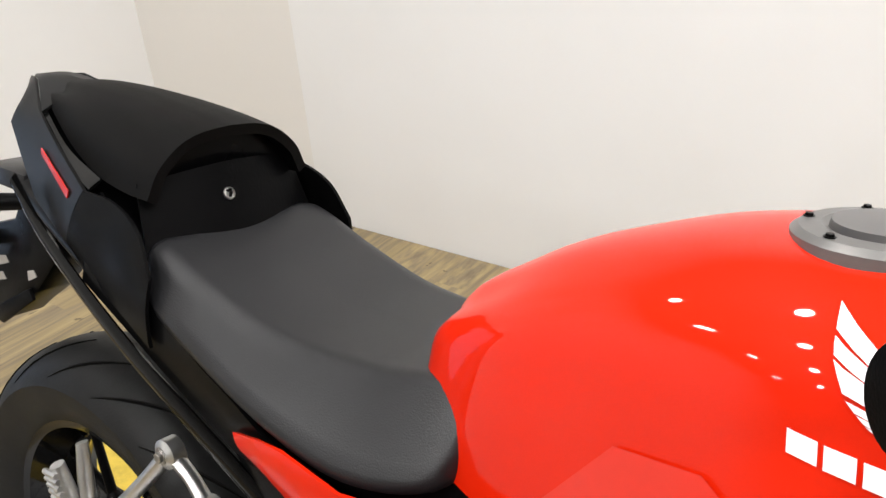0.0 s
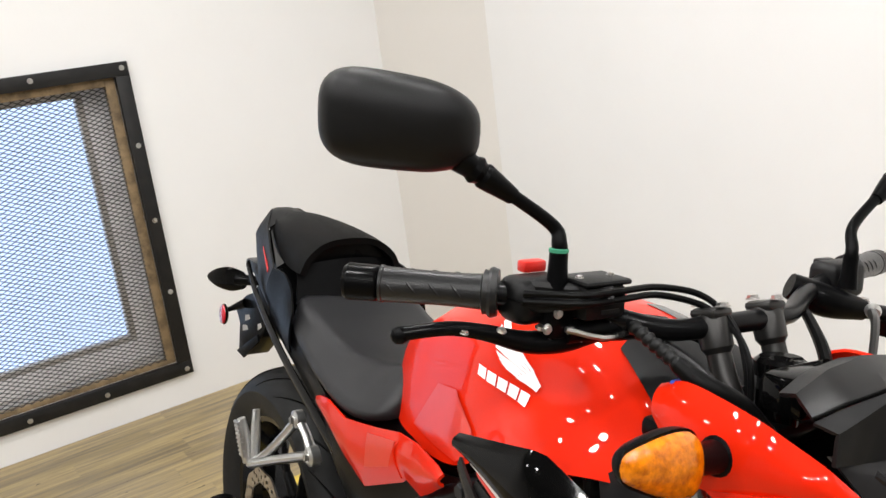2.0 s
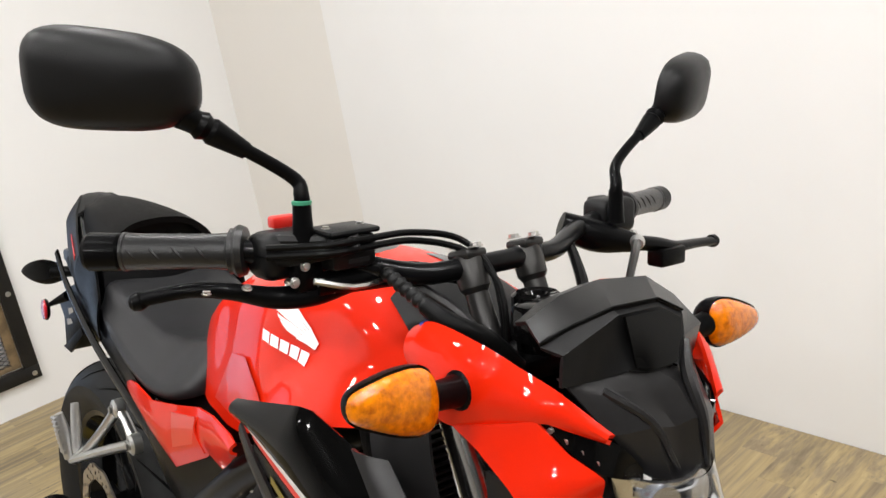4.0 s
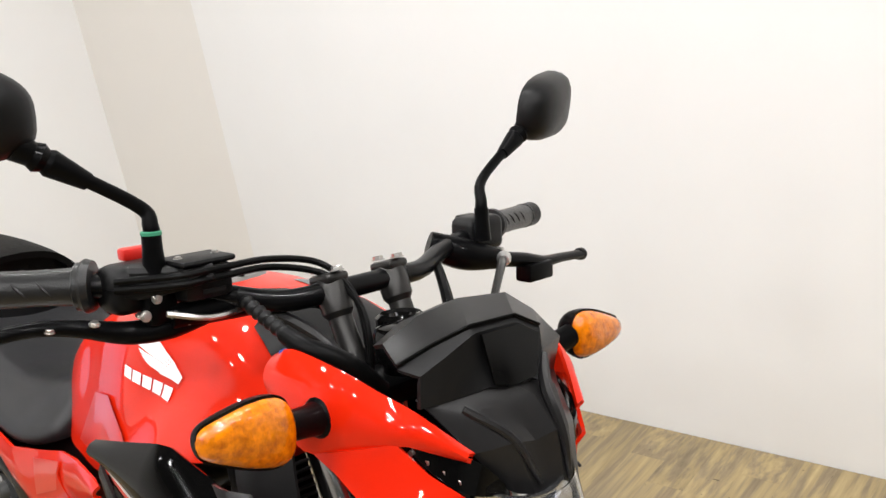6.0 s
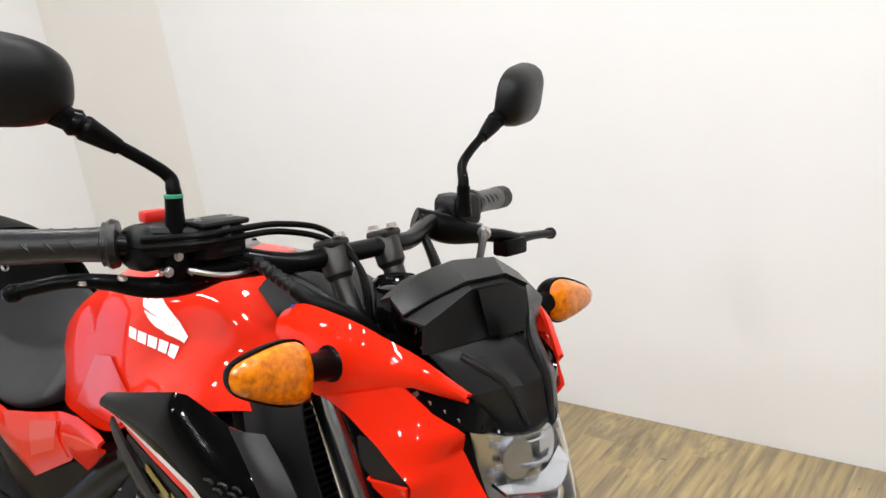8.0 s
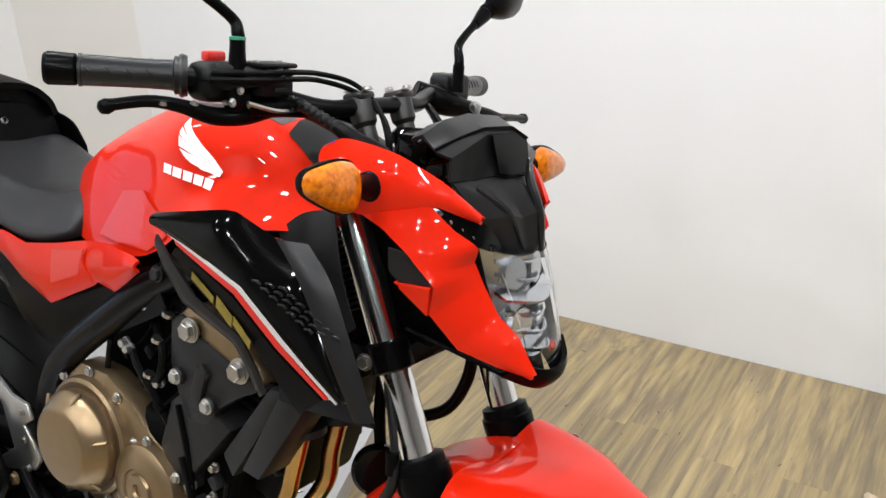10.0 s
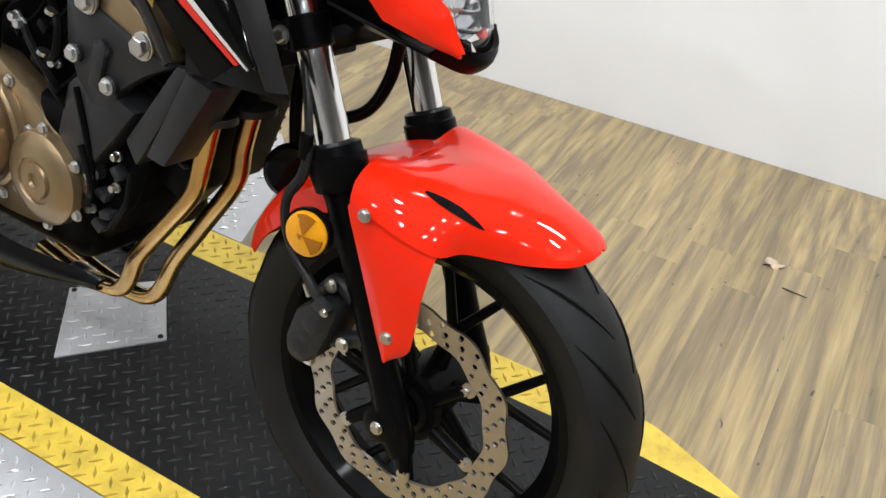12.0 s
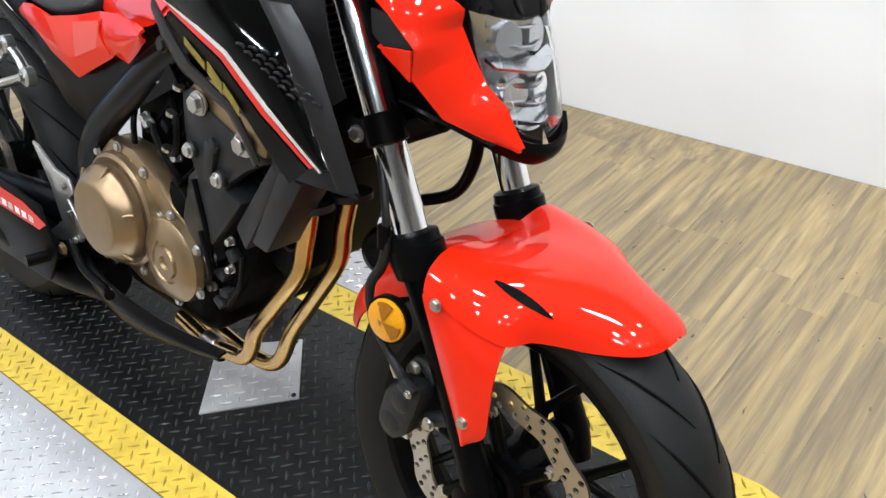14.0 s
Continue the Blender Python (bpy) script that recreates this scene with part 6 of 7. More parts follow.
for yy, zz in ((-0.214, 1.074), (-0.198, 1.056), (-0.186, 1.047), (-0.226, 1.06)):
    bolt("clamp_screw", (-0.338, yy, zz), (1, 0, 0.1), 0.0042, ALU, sw)
block("housing_seam", (0.047, 0.0665, 0.002), (-0.378, -0.212, 1.083), HOSE, sw, "", 0.0)
for yy, zz in ((-0.235, 1.068), (-0.2, 1.066), (-0.225, 1.098)):
    bolt("housing_screw", (-0.362, yy, zz), (1, 0, 0), 0.0035, STEEL, sw)
master = block("master_cylinder", (0.04, 0.052, 0.034), (-0.341, -0.1685, 1.083), MATT, bike, "black brake fluid reservoir", 0.007, seg=2)
block("reservoir_lid", (0.045, 0.057, 0.006), (-0.341, -0.1685, 1.1025), MATT, master, "", 0.003)
block("lettering_bar", (0.001, 0.024, 0.004), (-0.3207, -0.165, 1.075), GREYP, master, "worn grey lettering bar", 0.0)
tube("master_body", [(-0.345, -0.2, 1.052), (-0.34, -0.13, 1.052), (-0.34, -0.07, 1.045)], [0.012, 0.014, 0.011], SATIN, master, n=10)
for yy in (-0.188, -0.149):
    bolt("lid_screw", (-0.341, yy, 1.105), (0, 0, 1), 0.0035, STEEL, master)
tube("wire_clip", [(-0.33, -0.21, 1.06), (-0.32, -0.17, 1.05), (-0.33, -0.12, 1.05)], 0.003, STEEL, master, n=8, seg=6)
lever = tube("brake_lever", [(-0.345, -0.165, 1.048), (-0.352, -0.2, 1.042), (-0.362, -0.235, 1.043), (-0.366, -0.275, 1.055), (-0.376, -0.31, 1.0605), (-0.392, -0.349, 1.056)], [0.012, 0.0135, 0.0125, 0.0095, 0.008, 0.0078], SATIN, bike, "black brake lever with a ball end", n=30, flat=0.85)
lathe("lever_ball", [(-0.009, 0.003), (-0.0065, 0.007), (0, 0.0088), (0.0065, 0.007), (0.009, 0.003)], (-0.393, -0.351, 1.0545), (-0.2, -1, -0.2), SATIN, lever, seg=18)
for yy, xx in ((-0.225, -0.350), (-0.265, -0.356), (-0.30, -0.366)):
    bolt("lever_screw", (xx, yy, 1.058), (0.4, 0, 1), 0.004, STEEL, lever)
# left controls
swl = block("switch_housing", (0.042, 0.066, 0.046), (-0.372, 0.262, 1.063), MATT, bike, "black left switch housing", 0.011, seg=3)
block("switch_button", (0.012, 0.03, 0.012), (-0.392, 0.262, 1.08), GREYP, swl, "", 0.003)
perch = tube("clutch_perch", [(-0.372, 0.17, 1.062), (-0.345, 0.205, 1.046), (-0.325, 0.25, 1.035)], [0.016, 0.02, 0.013], SATIN, bike, "black clutch lever perch", n=12)
bolt("perch_bolt", (-0.325, 0.25, 1.045), (0, 0, 1), 0.006, STEEL, perch)
lever2 = tube("clutch_lever", [(-0.328, 0.245, 1.035), (-0.318, 0.29, 1.028), (-0.315, 0.33, 1.02), (-0.32, 0.375, 1.017), (-0.327, 0.43, 1.012)], [0.014, 0.0135, 0.0105, 0.0088, 0.0085], SATIN, bike, "black clutch lever", n=22, flat=0.7)
lathe("lever_ball", [(-0.008, 0.006), (-0.006, 0.0085), (0.002, 0.0092), (0.006, 0.0075), (0.008, 0.003)], (-0.328, 0.433, 1.0115), (0, 1, -0.1), SATIN, lever2, seg=16)
block("lever_guard", (0.026, 0.05, 0.024), (-0.312, 0.305, 1.012), SATIN, lever2, "", 0.004)
tube("clutch_cable", [(-0.291, 0.215, 1.043), (-0.262, 0.175, 1.04), (-0.228, 0.12, 1.015), (-0.205, 0.075, 0.97)], [0.006, 0.005, 0.0045, 0.0045], RISER, bike, "grey clutch cable", n=20, seg=8)
lathe("cable_adjuster", [(-0.012, 0.006), (-0.004, 0.009), (0.004, 0.009), (0.014, 0.006)], (-0.296, 0.224, 1.043), (0.6, -0.7, 0.0), ALU, lever2, seg=12)

# cables sweeping to the head
for a, b in ((0.0, 0.0), (-0.008, 0.012)):
    tube("throttle_cable", [(-0.352, -0.245, 1.093 + a), (-0.316, -0.2, 1.095 + a), (-0.313, -0.16, 1.096 + a), (-0.322, -0.10, 1.093 + a), (-0.31 + b * 0.4, -0.05, 1.082 + a * 1.3), (-0.28 + b * 0.5, -0.036, 1.056 + a), (-0.256 + b * 0.3, -0.04, 1.015), (-0.243, -0.048, 0.95)], 0.0034, HOSE, bike, "black throttle cable", n=48, seg=8)
tube("brake_line", [(-0.34, -0.07, 1.045), (-0.315, -0.03, 1.03), (-0.28, -0.04, 1.0), (-0.25, -0.06, 0.93)], [0.007, 0.006, 0.005, 0.005], HOSE, bike, "black brake line", n=24, seg=8)
tube("wiring_loom", [(-0.35, -0.12, 1.05), (-0.318, -0.095, 1.035), (-0.275, -0.075, 1.01), (-0.24, -0.06, 0.965)], [0.006, 0.0065, 0.007, 0.007], GREYP, bike, "grey wiring loom", n=20, seg=8)
tube("wiring_loom", [(-0.345, 0.15, 1.052), (-0.30, 0.115, 1.04), (-0.25, 0.075, 1.015), (-0.22, 0.05, 0.96)], [0.005, 0.006, 0.007, 0.007], HOSE, bike, "black wiring loom", n=20, seg=8)
ribs = np.linspace(0, 1, 15)
tube("cable_sleeve", [(-0.322 + 0.068 * u, -0.134 - 0.002 * u, 1.058 - 0.022 * u) for u in ribs], [0.0078 if k % 2 else 0.0058 for k in range(15)], MATT, bike, "black ribbed cable sleeve", n=57, seg=14)
tube("sheathed_hose", [(-0.258, -0.136, 1.037), (-0.235, -0.128, 1.024), (-0.215, -0.1, 1.006), (-0.205, -0.07, 0.975)], [0.0085, 0.0105, 0.011, 0.0105], HOSE, bike, "black sheathed hose", n=20, seg=12)
block("connector", (0.022, 0.022, 0.012), (-0.25, -0.132, 1.017), BLUEP, bike, "blue wiring connector", 0.003)
block("cable_clip", (0.008, 0.022, 0.018), (-0.306, -0.075, 1.05), HOSE, bike, "", 0.003)
lathe("ignition_switch", [(-0.06, 0.022), (-0.012, 0.022), (-0.01, 0.026), (0.004, 0.026), (0.008, 0.021), (0.006, 0.012), (0.002, 0.01)], (-0.252, 0.004, 1.02), (-0.05, 0, 1), GLOSS, bike, "gloss black ignition switch", seg=24)
for y in LEGS.values():
    lathe("fork_cap", [(0, 0.021), (0.012, 0.021), (0.014, 0.016), (0.022, 0.014), (0.024, 0.008)], (fork_x(0.965), y, 0.965), (-RAKE, 0, 1), ENGGREY, bike, "dark steel fork top cap", seg=20)


# ---- mirrors ----
def mirror(side, base, bend, neck, face, w, h, tilt, twist, label):
    stem = tube("mirror", [base, Vector(base) + Vector((0, 0, 0.02)), bend, neck], [0.0085, 0.0075, 0.0065, 0.0065], SATIN, bike, label, n=30, seg=12)
    lathe("stem_base", [(-0.028, 0.0115), (-0.018, 0.0105), (0.0, 0.0092), (0.012, 0.009), (0.013, 0.0075)], base, (0, 0, 1), SATIN, stem, seg=16)
    if side < 0:
        lathe("stem_nut", [(0.0115, 0.0096), (0.0145, 0.0096), (0.0155, 0.0075)], base, (0, 0, 1), GREEN, stem, "green paint mark", seg=16)
    d = (Vector(neck) - Vector(bend)).normalized()
    lathe("neck_boot", [(-0.045, 0.008), (-0.01, 0.0125), (-0.006, 0.0105), (0.0, 0.0135), (0.006, 0.011), (0.02, 0.013)], Vector(neck) + d * 0.008, d, SATIN, stem, seg=18)
    m = Matrix.Translation(face) @ pose(0, 0, 0, 0, tilt, twist)
    rows = []
    for dep, sc in ((0.0, 0.955), (0.004, 0.995), (0.012, 1.0), (0.022, 0.965), (0.032, 0.86), (0.039, 0.66), (0.043, 0.36), (0.044, 0.06)):
        ring = []
        for a in np.linspace(0, 2 * math.pi, 40, endpoint=False):
            c, s = math.cos(a), math.sin(a)
            e = 2 / 3.1
            yy = w * math.copysign(abs(c) ** e, c) * sc
            zz = h * math.copysign(abs(s) ** e, s) * sc * (1 + 0.14 * math.copysign(abs(c), c * side))
            ring.append(m @ Vector((dep, yy, zz + 0.1 * side * yy)))
        rows.append(ring)
    grid("mirror_shell", rows, MATT, stem, "rounded matt black mirror shell", close_u=True, caps=True, sharp=50)
    ring = []
    glass_rows = []
    for sc in (0.93, 0.5, 0.02):
        g = []
        for a in np.linspace(0, 2 * math.pi, 40, endpoint=False):
            c, s = math.cos(a), math.sin(a)
            e = 2 / 3.1
            yy = w * math.copysign(abs(c) ** e, c) * sc
            zz = h * math.copysign(abs(s) ** e, s) * sc * (1 + 0.14 * math.copysign(abs(c), c * side))
            g.append(m @ Vector((-0.0012, yy, zz + 0.1 * side * yy)))
        glass_rows.append(g)
    grid("mirror_glass", glass_rows, MIRROR, stem, "mirror glass", close_u=True)


mirror(-1, (-0.352, -0.206, 1.118), (-0.360, -0.212, 1.156), (-0.374, -0.282, 1.201), (-0.4145, -0.347, 1.2465), 0.072, 0.0425, 6, -26, "matt black mirror on a bent stalk")
mirror(1, (-0.334, 0.228, 1.09), (-0.348, 0.248, 1.136), (-0.358, 0.328, 1.182), (-0.385, 0.405, 1.222), 0.078, 0.045, 8, 21, "matt black mirror on a bent stalk")

# ---- frame, engine, exhaust ----
for side in (-1, 1):
    f = lambda x, y, z: (x, side * y, z)
    fr = tube("frame_tube", [f(-0.33, 0.06, 0.90), f(-0.45, 0.13, 0.84), f(-0.56, 0.145, 0.785), f(-0.70, 0.145, 0.685), f(-0.83, 0.135, 0.58), f(-0.89, 0.125, 0.47), f(-0.90, 0.12, 0.33)], [0.02, 0.022, 0.024, 0.025, 0.026, 0.026, 0.026], FRAME, bike, "black steel frame tube", n=40, seg=14)
    tube("frame_tube", [f(-0.31, 0.05, 0.80), f(-0.38, 0.065, 0.74), f(-0.46, 0.07, 0.70)], 0.016, FRAME, bike, "black steel frame tube", n=14, seg=12)
    tube("seat_rail", [f(-0.80, 0.12, 0.70), f(-1.0, 0.115, 0.74), f(-1.3, 0.1, 0.83), f(-1.5, 0.07, 0.88)], 0.014, FRAME, bike, "black seat rail", n=20)
    bolt("frame_bolt", f(-0.545, 0.17, 0.80), (0, side, 0), 0.01, ENGGREY, fr)
    tube("swingarm", [f(-0.88, 0.1, 0.38), f(-1.1, 0.115, 0.37), f(-1.43, 0.125, 0.333)], [0.03, 0.032, 0.026], SATIN, bike, "black swingarm", n=14, seg=12)
    bolt("axle_nut", f(-1.43, 0.15, 0.333), (0, side, 0), 0.016, STEEL, rear_wheel)
    lathe("pivot_cap", [(-0.01, 0.03), (0.004, 0.03), (0.008, 0.024)], f(-0.89, 0.145, 0.38), (0, side, 0), SATIN, fr, seg=20)

engine = block("engine", (0.27, 0.26, 0.24), (-0.655, -0.01, 0.44), ENGINE, bike, "black engine with bronze covers", 0.03, seg=3)
block("cylinder_block", (0.17, 0.18, 0.24), (-0.435, 0, 0.60), ENGINE, engine, "black cylinder block", 0.015, Matrix.Rotation(radians(18), 3, 'Y'))
for k in range(7):
    block("cooling_rib", (0.165, 0.19, 0.006), (-0.457 + 0.0065 * k, 0, 0.545 + 0.02 * k), ENGGREY, engine, "", 0.002, Matrix.Rotation(radians(18), 3, 'Y'))
block("cylinder_head", (0.2, 0.15, 0.1), (-0.42, 0, 0.735), ENGINE, engine, "black cylinder head", 0.012, Matrix.Rotation(radians(18), 3, 'Y'))
# grey hanger plate with two large bolts and a bronze head cover behind
prism("head_cover", [(-0.547, 0.728), (-0.52, 0.752), (-0.478, 0.761), (-0.456, 0.753), (-0.425, 0.731), (-0.402, 0.723), (-0.38, 0.708), (-0.363, 0.688), (-0.366, 0.67), (-0.419, 0.68), (-0.492, 0.70)], -0.142, -0.09, BRONZE, engine, "bronze head cover", 0.008)
hanger = prism("hanger_plate", [(-0.548, 0.729), (-0.522, 0.741), (-0.488, 0.716), (-0.419, 0.692), (-0.355, 0.674), (-0.402, 0.65), (-0.446, 0.618), (-0.466, 0.585), (-0.504, 0.58), (-0.53, 0.61), (-0.549, 0.659)], -0.147, -0.12, ENGGREY, engine, "dark grey engine hanger plate", 0.006)
for x, z, r in ((-0.5025, 0.7225, 0.0135), (-0.4028, 0.690, 0.0135)):
    lathe("washer", [(0, r * 1.35), (0.003, r * 1.35), (0.004, r * 1.2)], (x, -0.147, z), (0, -1, 0), STEEL, hanger, seg=24)
    bolt("hanger_bolt", (x, -0.15, z), (0, -1, 0), r, STEEL, hanger, height=0.012)
block("hanger_boss", (0.022, 0.008, 0.022), (-0.473, -0.15, 0.666), ENGGREY, hanger, "", 0.003, Matrix.Rotation(radians(40), 3, 'Y'))
for x, z in ((-0.526, 0.648), (-0.46, 0.622)):
    lathe("boss", [(0, 0.014), (0.015, 0.013), (0.017, 0.011)], (x, -0.138, z), (0, -1, 0), ENGGREY, engine, seg=16)
    bolt("case_bolt", (x, -0.155, z), (0, -1, 0), 0.0095, ALU, engine)
prism("side_case", [(-0.55, 0.60), (-0.52, 0.625), (-0.47, 0.612), (-0.421, 0.5935), (-0.467, 0.537), (-0.507, 0.49), (-0.507, 0.463), (-0.545, 0.475), (-0.575, 0.519)], -0.146, -0.09, ENGGREY, engine, "dark grey engine case", 0.006)
prism("case_step", [(-0.486, 0.675), (-0.461, 0.6735), (-0.478, 0.611), (-0.499, 0.611)], -0.156, -0.14, ENGGREY, engine, "", 0.004)
prism("chain_case", [(-0.354, 0.678), (-0.443, 0.55), (-0.4216, 0.519), (-0.32, 0.68)], -0.142, -0.09, ENGGREY, engine, "dark grey cam chain case", 0.005)
prism("chain_case_lip", [(-0.3276, 0.6775), (-0.395, 0.545), (-0.361, 0.541), (-0.283, 0.668)], -0.15, -0.09, ENGGREY, engine, "dark grey case with a straight lip", 0.004)
prism("crankcase_front", [(-0.55, 0.50), (-0.47, 0.53), (-0.42, 0.52), (-0.44, 0.45), (-0.50, 0.38), (-0.54, 0.34)], -0.118, 0.09, ENGINE, engine, "black crankcase", 0.012)
for x, z in ((-0.519, 0.460), (-0.521, 0.417), (-0.467, 0.516), (-0.471, 0.4675)):
    bolt("case_bolt", (x, -0.13, z), (0, -1, 0), 0.0062, STEEL, engine, height=0.012)
for x, z, turn in ((-0.497, 0.447, 20), (-0.49, 0.418, -10), (-0.507, 0.395, 35), (-0.468, 0.49, 50)):
    block("sensor_plug", (0.022, 0.02, 0.013), (x, -0.128, z), ENGGREY, engine, "", 0.003, Matrix.Rotation(radians(turn), 3, 'Y'))
tube("case_rib", [(-0.53, -0.147, 0.60), (-0.51, -0.146, 0.53), (-0.50, -0.144, 0.46)], [0.005, 0.006, 0.004], ENGINE, engine, n=8, seg=8)


# clutch cover and pulser cover
base = prism("engine_side_cover", [(-0.83, 0.545), (-0.775, 0.597), (-0.705, 0.595), (-0.64, 0.562), (-0.595, 0.522), (-0.535, 0.497), (-0.522, 0.44), (-0.555, 0.392), (-0.632, 0.352), (-0.712, 0.348), (-0.80, 0.375), (-0.845, 0.45)], -0.145, -0.1, BRONZE, bike, "bronze engine side cover with ringed clutch cover", 0.008)
cc = (-0.742, -0.145, 0.480)
lathe("clutch_rim", [(0, 0.1), (0.012, 0.098), (0.016, 0.093), (0.016, 0.085)], cc, (0, -1, 0), BRONZE, base, seg=48)
# groove ring, its shade put into the colour
lathe("clutch_groove", [(0.012, 0.092), (0.0165, 0.0915), (0.0165, 0.083), (0.028, 0.0825), (0.028, 0.078)], cc, (0, -1, 0), BROWN, base, "groove with its shade painted dark brown", seg=48)
clutch = lathe("clutch_cover", [(0.01, 0.082), (0.03, 0.085), (0.036, 0.083), (0.058, 0.064), (0.06, 0.06), (0.0605, 0.057), (0.0595, 0.03), (0.0605, 0.005)], cc, (0, -1, 0), BRONZE, base, "bronze clutch cover", seg=48)
for k in range(6):
    a = 2 * math.pi * k / 6 + 0.3
    tube("cover_rib", [(cc[0] + 0.062 * math.cos(a), cc[1] - 0.05, cc[2] + 0.062 * math.sin(a)), (cc[0] + 0.09 * math.cos(a), cc[1] - 0.034, cc[2] + 0.09 * math.sin(a))], [0.004, 0.003], BRONZE, clutch, n=3, seg=8)
for k in range(9):
    a = 2 * math.pi * k / 9 + 0.2
    bolt("cover_bolt", (cc[0] + 0.109 * math.cos(a), -0.146, cc[2] + 0.109 * math.sin(a)), (0, -1, 0), 0.0075, ALU, base)
pc = (-0.596, -0.145, 0.443)
lathe("pulser_cover", [(0, 0.072), (0.014, 0.07), (0.02, 0.062), (0.024, 0.05), (0.026, 0.036), (0.022, 0.034), (0.022, 0.028), (0.027, 0.026), (0.027, 0.012), (0.022, 0.010), (0.022, 0.003)], pc, (0, -1, 0), BRONZE, base, "bronze pulser cover", seg=40)
for k in range(6):
    a = 2 * math.pi * k / 6 - 0.5
    bolt("cover_bolt", (pc[0] + 0.075 * math.cos(a), -0.15, pc[2] + 0.075 * math.sin(a)), (0, -1, 0), 0.0075, ALU, base)

# clutter above the engine
block("engine_back", (0.36, 0.18, 0.26), (-0.62, 0.01, 0.66), ENGINE, engine, "", 0.02)
block("air_box", (0.24, 0.2, 0.12), (-0.68, 0, 0.76), ENGINE, bike, "black air box behind the frame", 0.03)
lathe("throttle_body", [(0, 0.03), (0.03, 0.032), (0.06, 0.028), (0.08, 0.03)], (-0.60, -0.06, 0.68), (0.6, -0.3, 0.3), ENGINE, bike, "black throttle body", seg=20)
for k, pts in enumerate((
        [(-0.60, -0.13, 0.70), (-0.56, -0.15, 0.675), (-0.57, -0.15, 0.63), (-0.62, -0.14, 0.61)],
        [(-0.55, -0.14, 0.74), (-0.60, -0.15, 0.745), (-0.62, -0.14, 0.72)],
        [(-0.66, -0.13, 0.66), (-0.62, -0.15, 0.64), (-0.58, -0.15, 0.60), (-0.56, -0.14, 0.56)],
        [(-0.52, -0.15, 0.52), (-0.5, -0.15, 0.46), (-0.53, -0.14, 0.42)],
        [(-0.441, -0.132, 0.502), (-0.446, -0.132, 0.465), (-0.4535, -0.132, 0.4436), (-0.489, -0.128, 0.3946)],
        [(-0.72, -0.12, 0.67), (-0.70, -0.14, 0.64), (-0.72, -0.13, 0.60)])):
    tube("engine_hose", pts, [0.0065 if k < 3 else 0.005] * len(pts), HOSE, bike, "black engine hose", n=18, seg=8)
for x, z in ((-0.645, 0.655), (-0.655, 0.662), (-0.60, 0.735), (-0.575, 0.62), (-0.505, 0.478)):
    bolt("engine_bolt", (x, -0.14, z), (0, -1, 0), 0.007, ALU, engine, height=0.014)
for x, y, z in ((-0.585, -0.148, 0.668), (-0.606, -0.145, 0.615), (-0.57, -0.146, 0.585), (-0.66, -0.135, 0.645)):
    block("sensor_plug", (0.02, 0.018, 0.014), (x, y, z), SATIN, engine, "black sensor plug", 0.003, Matrix.Rotation(radians(35), 3, 'Y'))
    tube("plug_wire", [(x + 0.008, y, z + 0.004), (x + 0.03, y + 0.01, z + 0.03), (x + 0.035, y + 0.03, z + 0.07)], 0.0028, HOSE, engine, n=8, seg=6)
for x, z in ((-0.572, 0.69), (-0.548, 0.735), (-0.592, 0.63)):
    lathe("hose_clamp", [(-0.003, 0.0085), (0.003, 0.0085), (0.003, 0.0075)], (x, -0.15, z), (0.4, 0.1, 0.9), STEEL, engine, seg=14)
lathe("hose_joint", [(0, 0.012), (0.02, 0.013), (0.03, 0.010)], (-0.56, -0.118, 0.74), (-1, -0.1, -0.2), ENGGREY, bike, "grey hose joint", seg=14)

# exhaust
pipes = tube("exhaust_pipe", [(-0.345, -0.08, 0.605), (-0.362, -0.08, 0.534), (-0.376, -0.081, 0.48), (-0.428, -0.086, 0.405), (-0.473, -0.089, 0.342), (-0.490, -0.09, 0.297), (-0.508, -0.09, 0.272), (-0.542, -0.09, 0.262), (-0.61, -0.09, 0.254), (-0.70, -0.085, 0.264)], 0.014, EXHAUST, bike, "heat-tinted steel exhaust pipe", n=60, seg=18)
tube("exhaust_pipe", [(-0.33, -0.02, 0.61), (-0.34, -0.025, 0.548), (-0.347, -0.028, 0.493), (-0.408, -0.03, 0.395), (-0.455, -0.031, 0.322), (-0.480, -0.033, 0.263), (-0.498, -0.036, 0.240), (-0.53, -0.04, 0.231), (-0.60, -0.045, 0.236), (-0.70, -0.05, 0.262)], 0.014, EXHAUST, bike, "heat-tinted steel exhaust pipe", n=60, seg=18)
lathe("pipe_joint", [(-0.018, 0.0155), (-0.015, 0.018), (0.015, 0.018), (0.018, 0.0155)], (-0.60, -0.09, 0.257), (1, 0, -0.02), STEEL, pipes, seg=20)
for (x, y, z) in ((-0.345, -0.08, 0.605), (-0.33, -0.02, 0.61)):
    lathe("pipe_flange", [(0, 0.032), (0.01, 0.032), (0.012, 0.024)], (x, y, z), (0.1, 0, -1), ENGGREY, pipes, seg=20)
patch("belly_guard", [(-0.95, -0.14, 0.36), (-0.80, -0.17, 0.335), (-0.66, -0.17, 0.325), (-0.47, -0.15, 0.325)], [(-0.95, -0.12, 0.25), (-0.80, -0.15, 0.255), (-0.68, -0.155, 0.262), (-0.48, -0.148, 0.31)], SATIN, bike, "black belly guard", n=18, m=6, bulge=(0, -0.012, 0), thick=0.005)
muffler = tube("muffler", [(-0.86, -0.12, 0.28), (-1.0, -0.15, 0.29), (-1.2, -0.17, 0.33), (-1.45, -0.18, 0.37)], [0.04, 0.05, 0.052, 0.046], SATIN, bike, "black muffler with a label", n=26, seg=20)
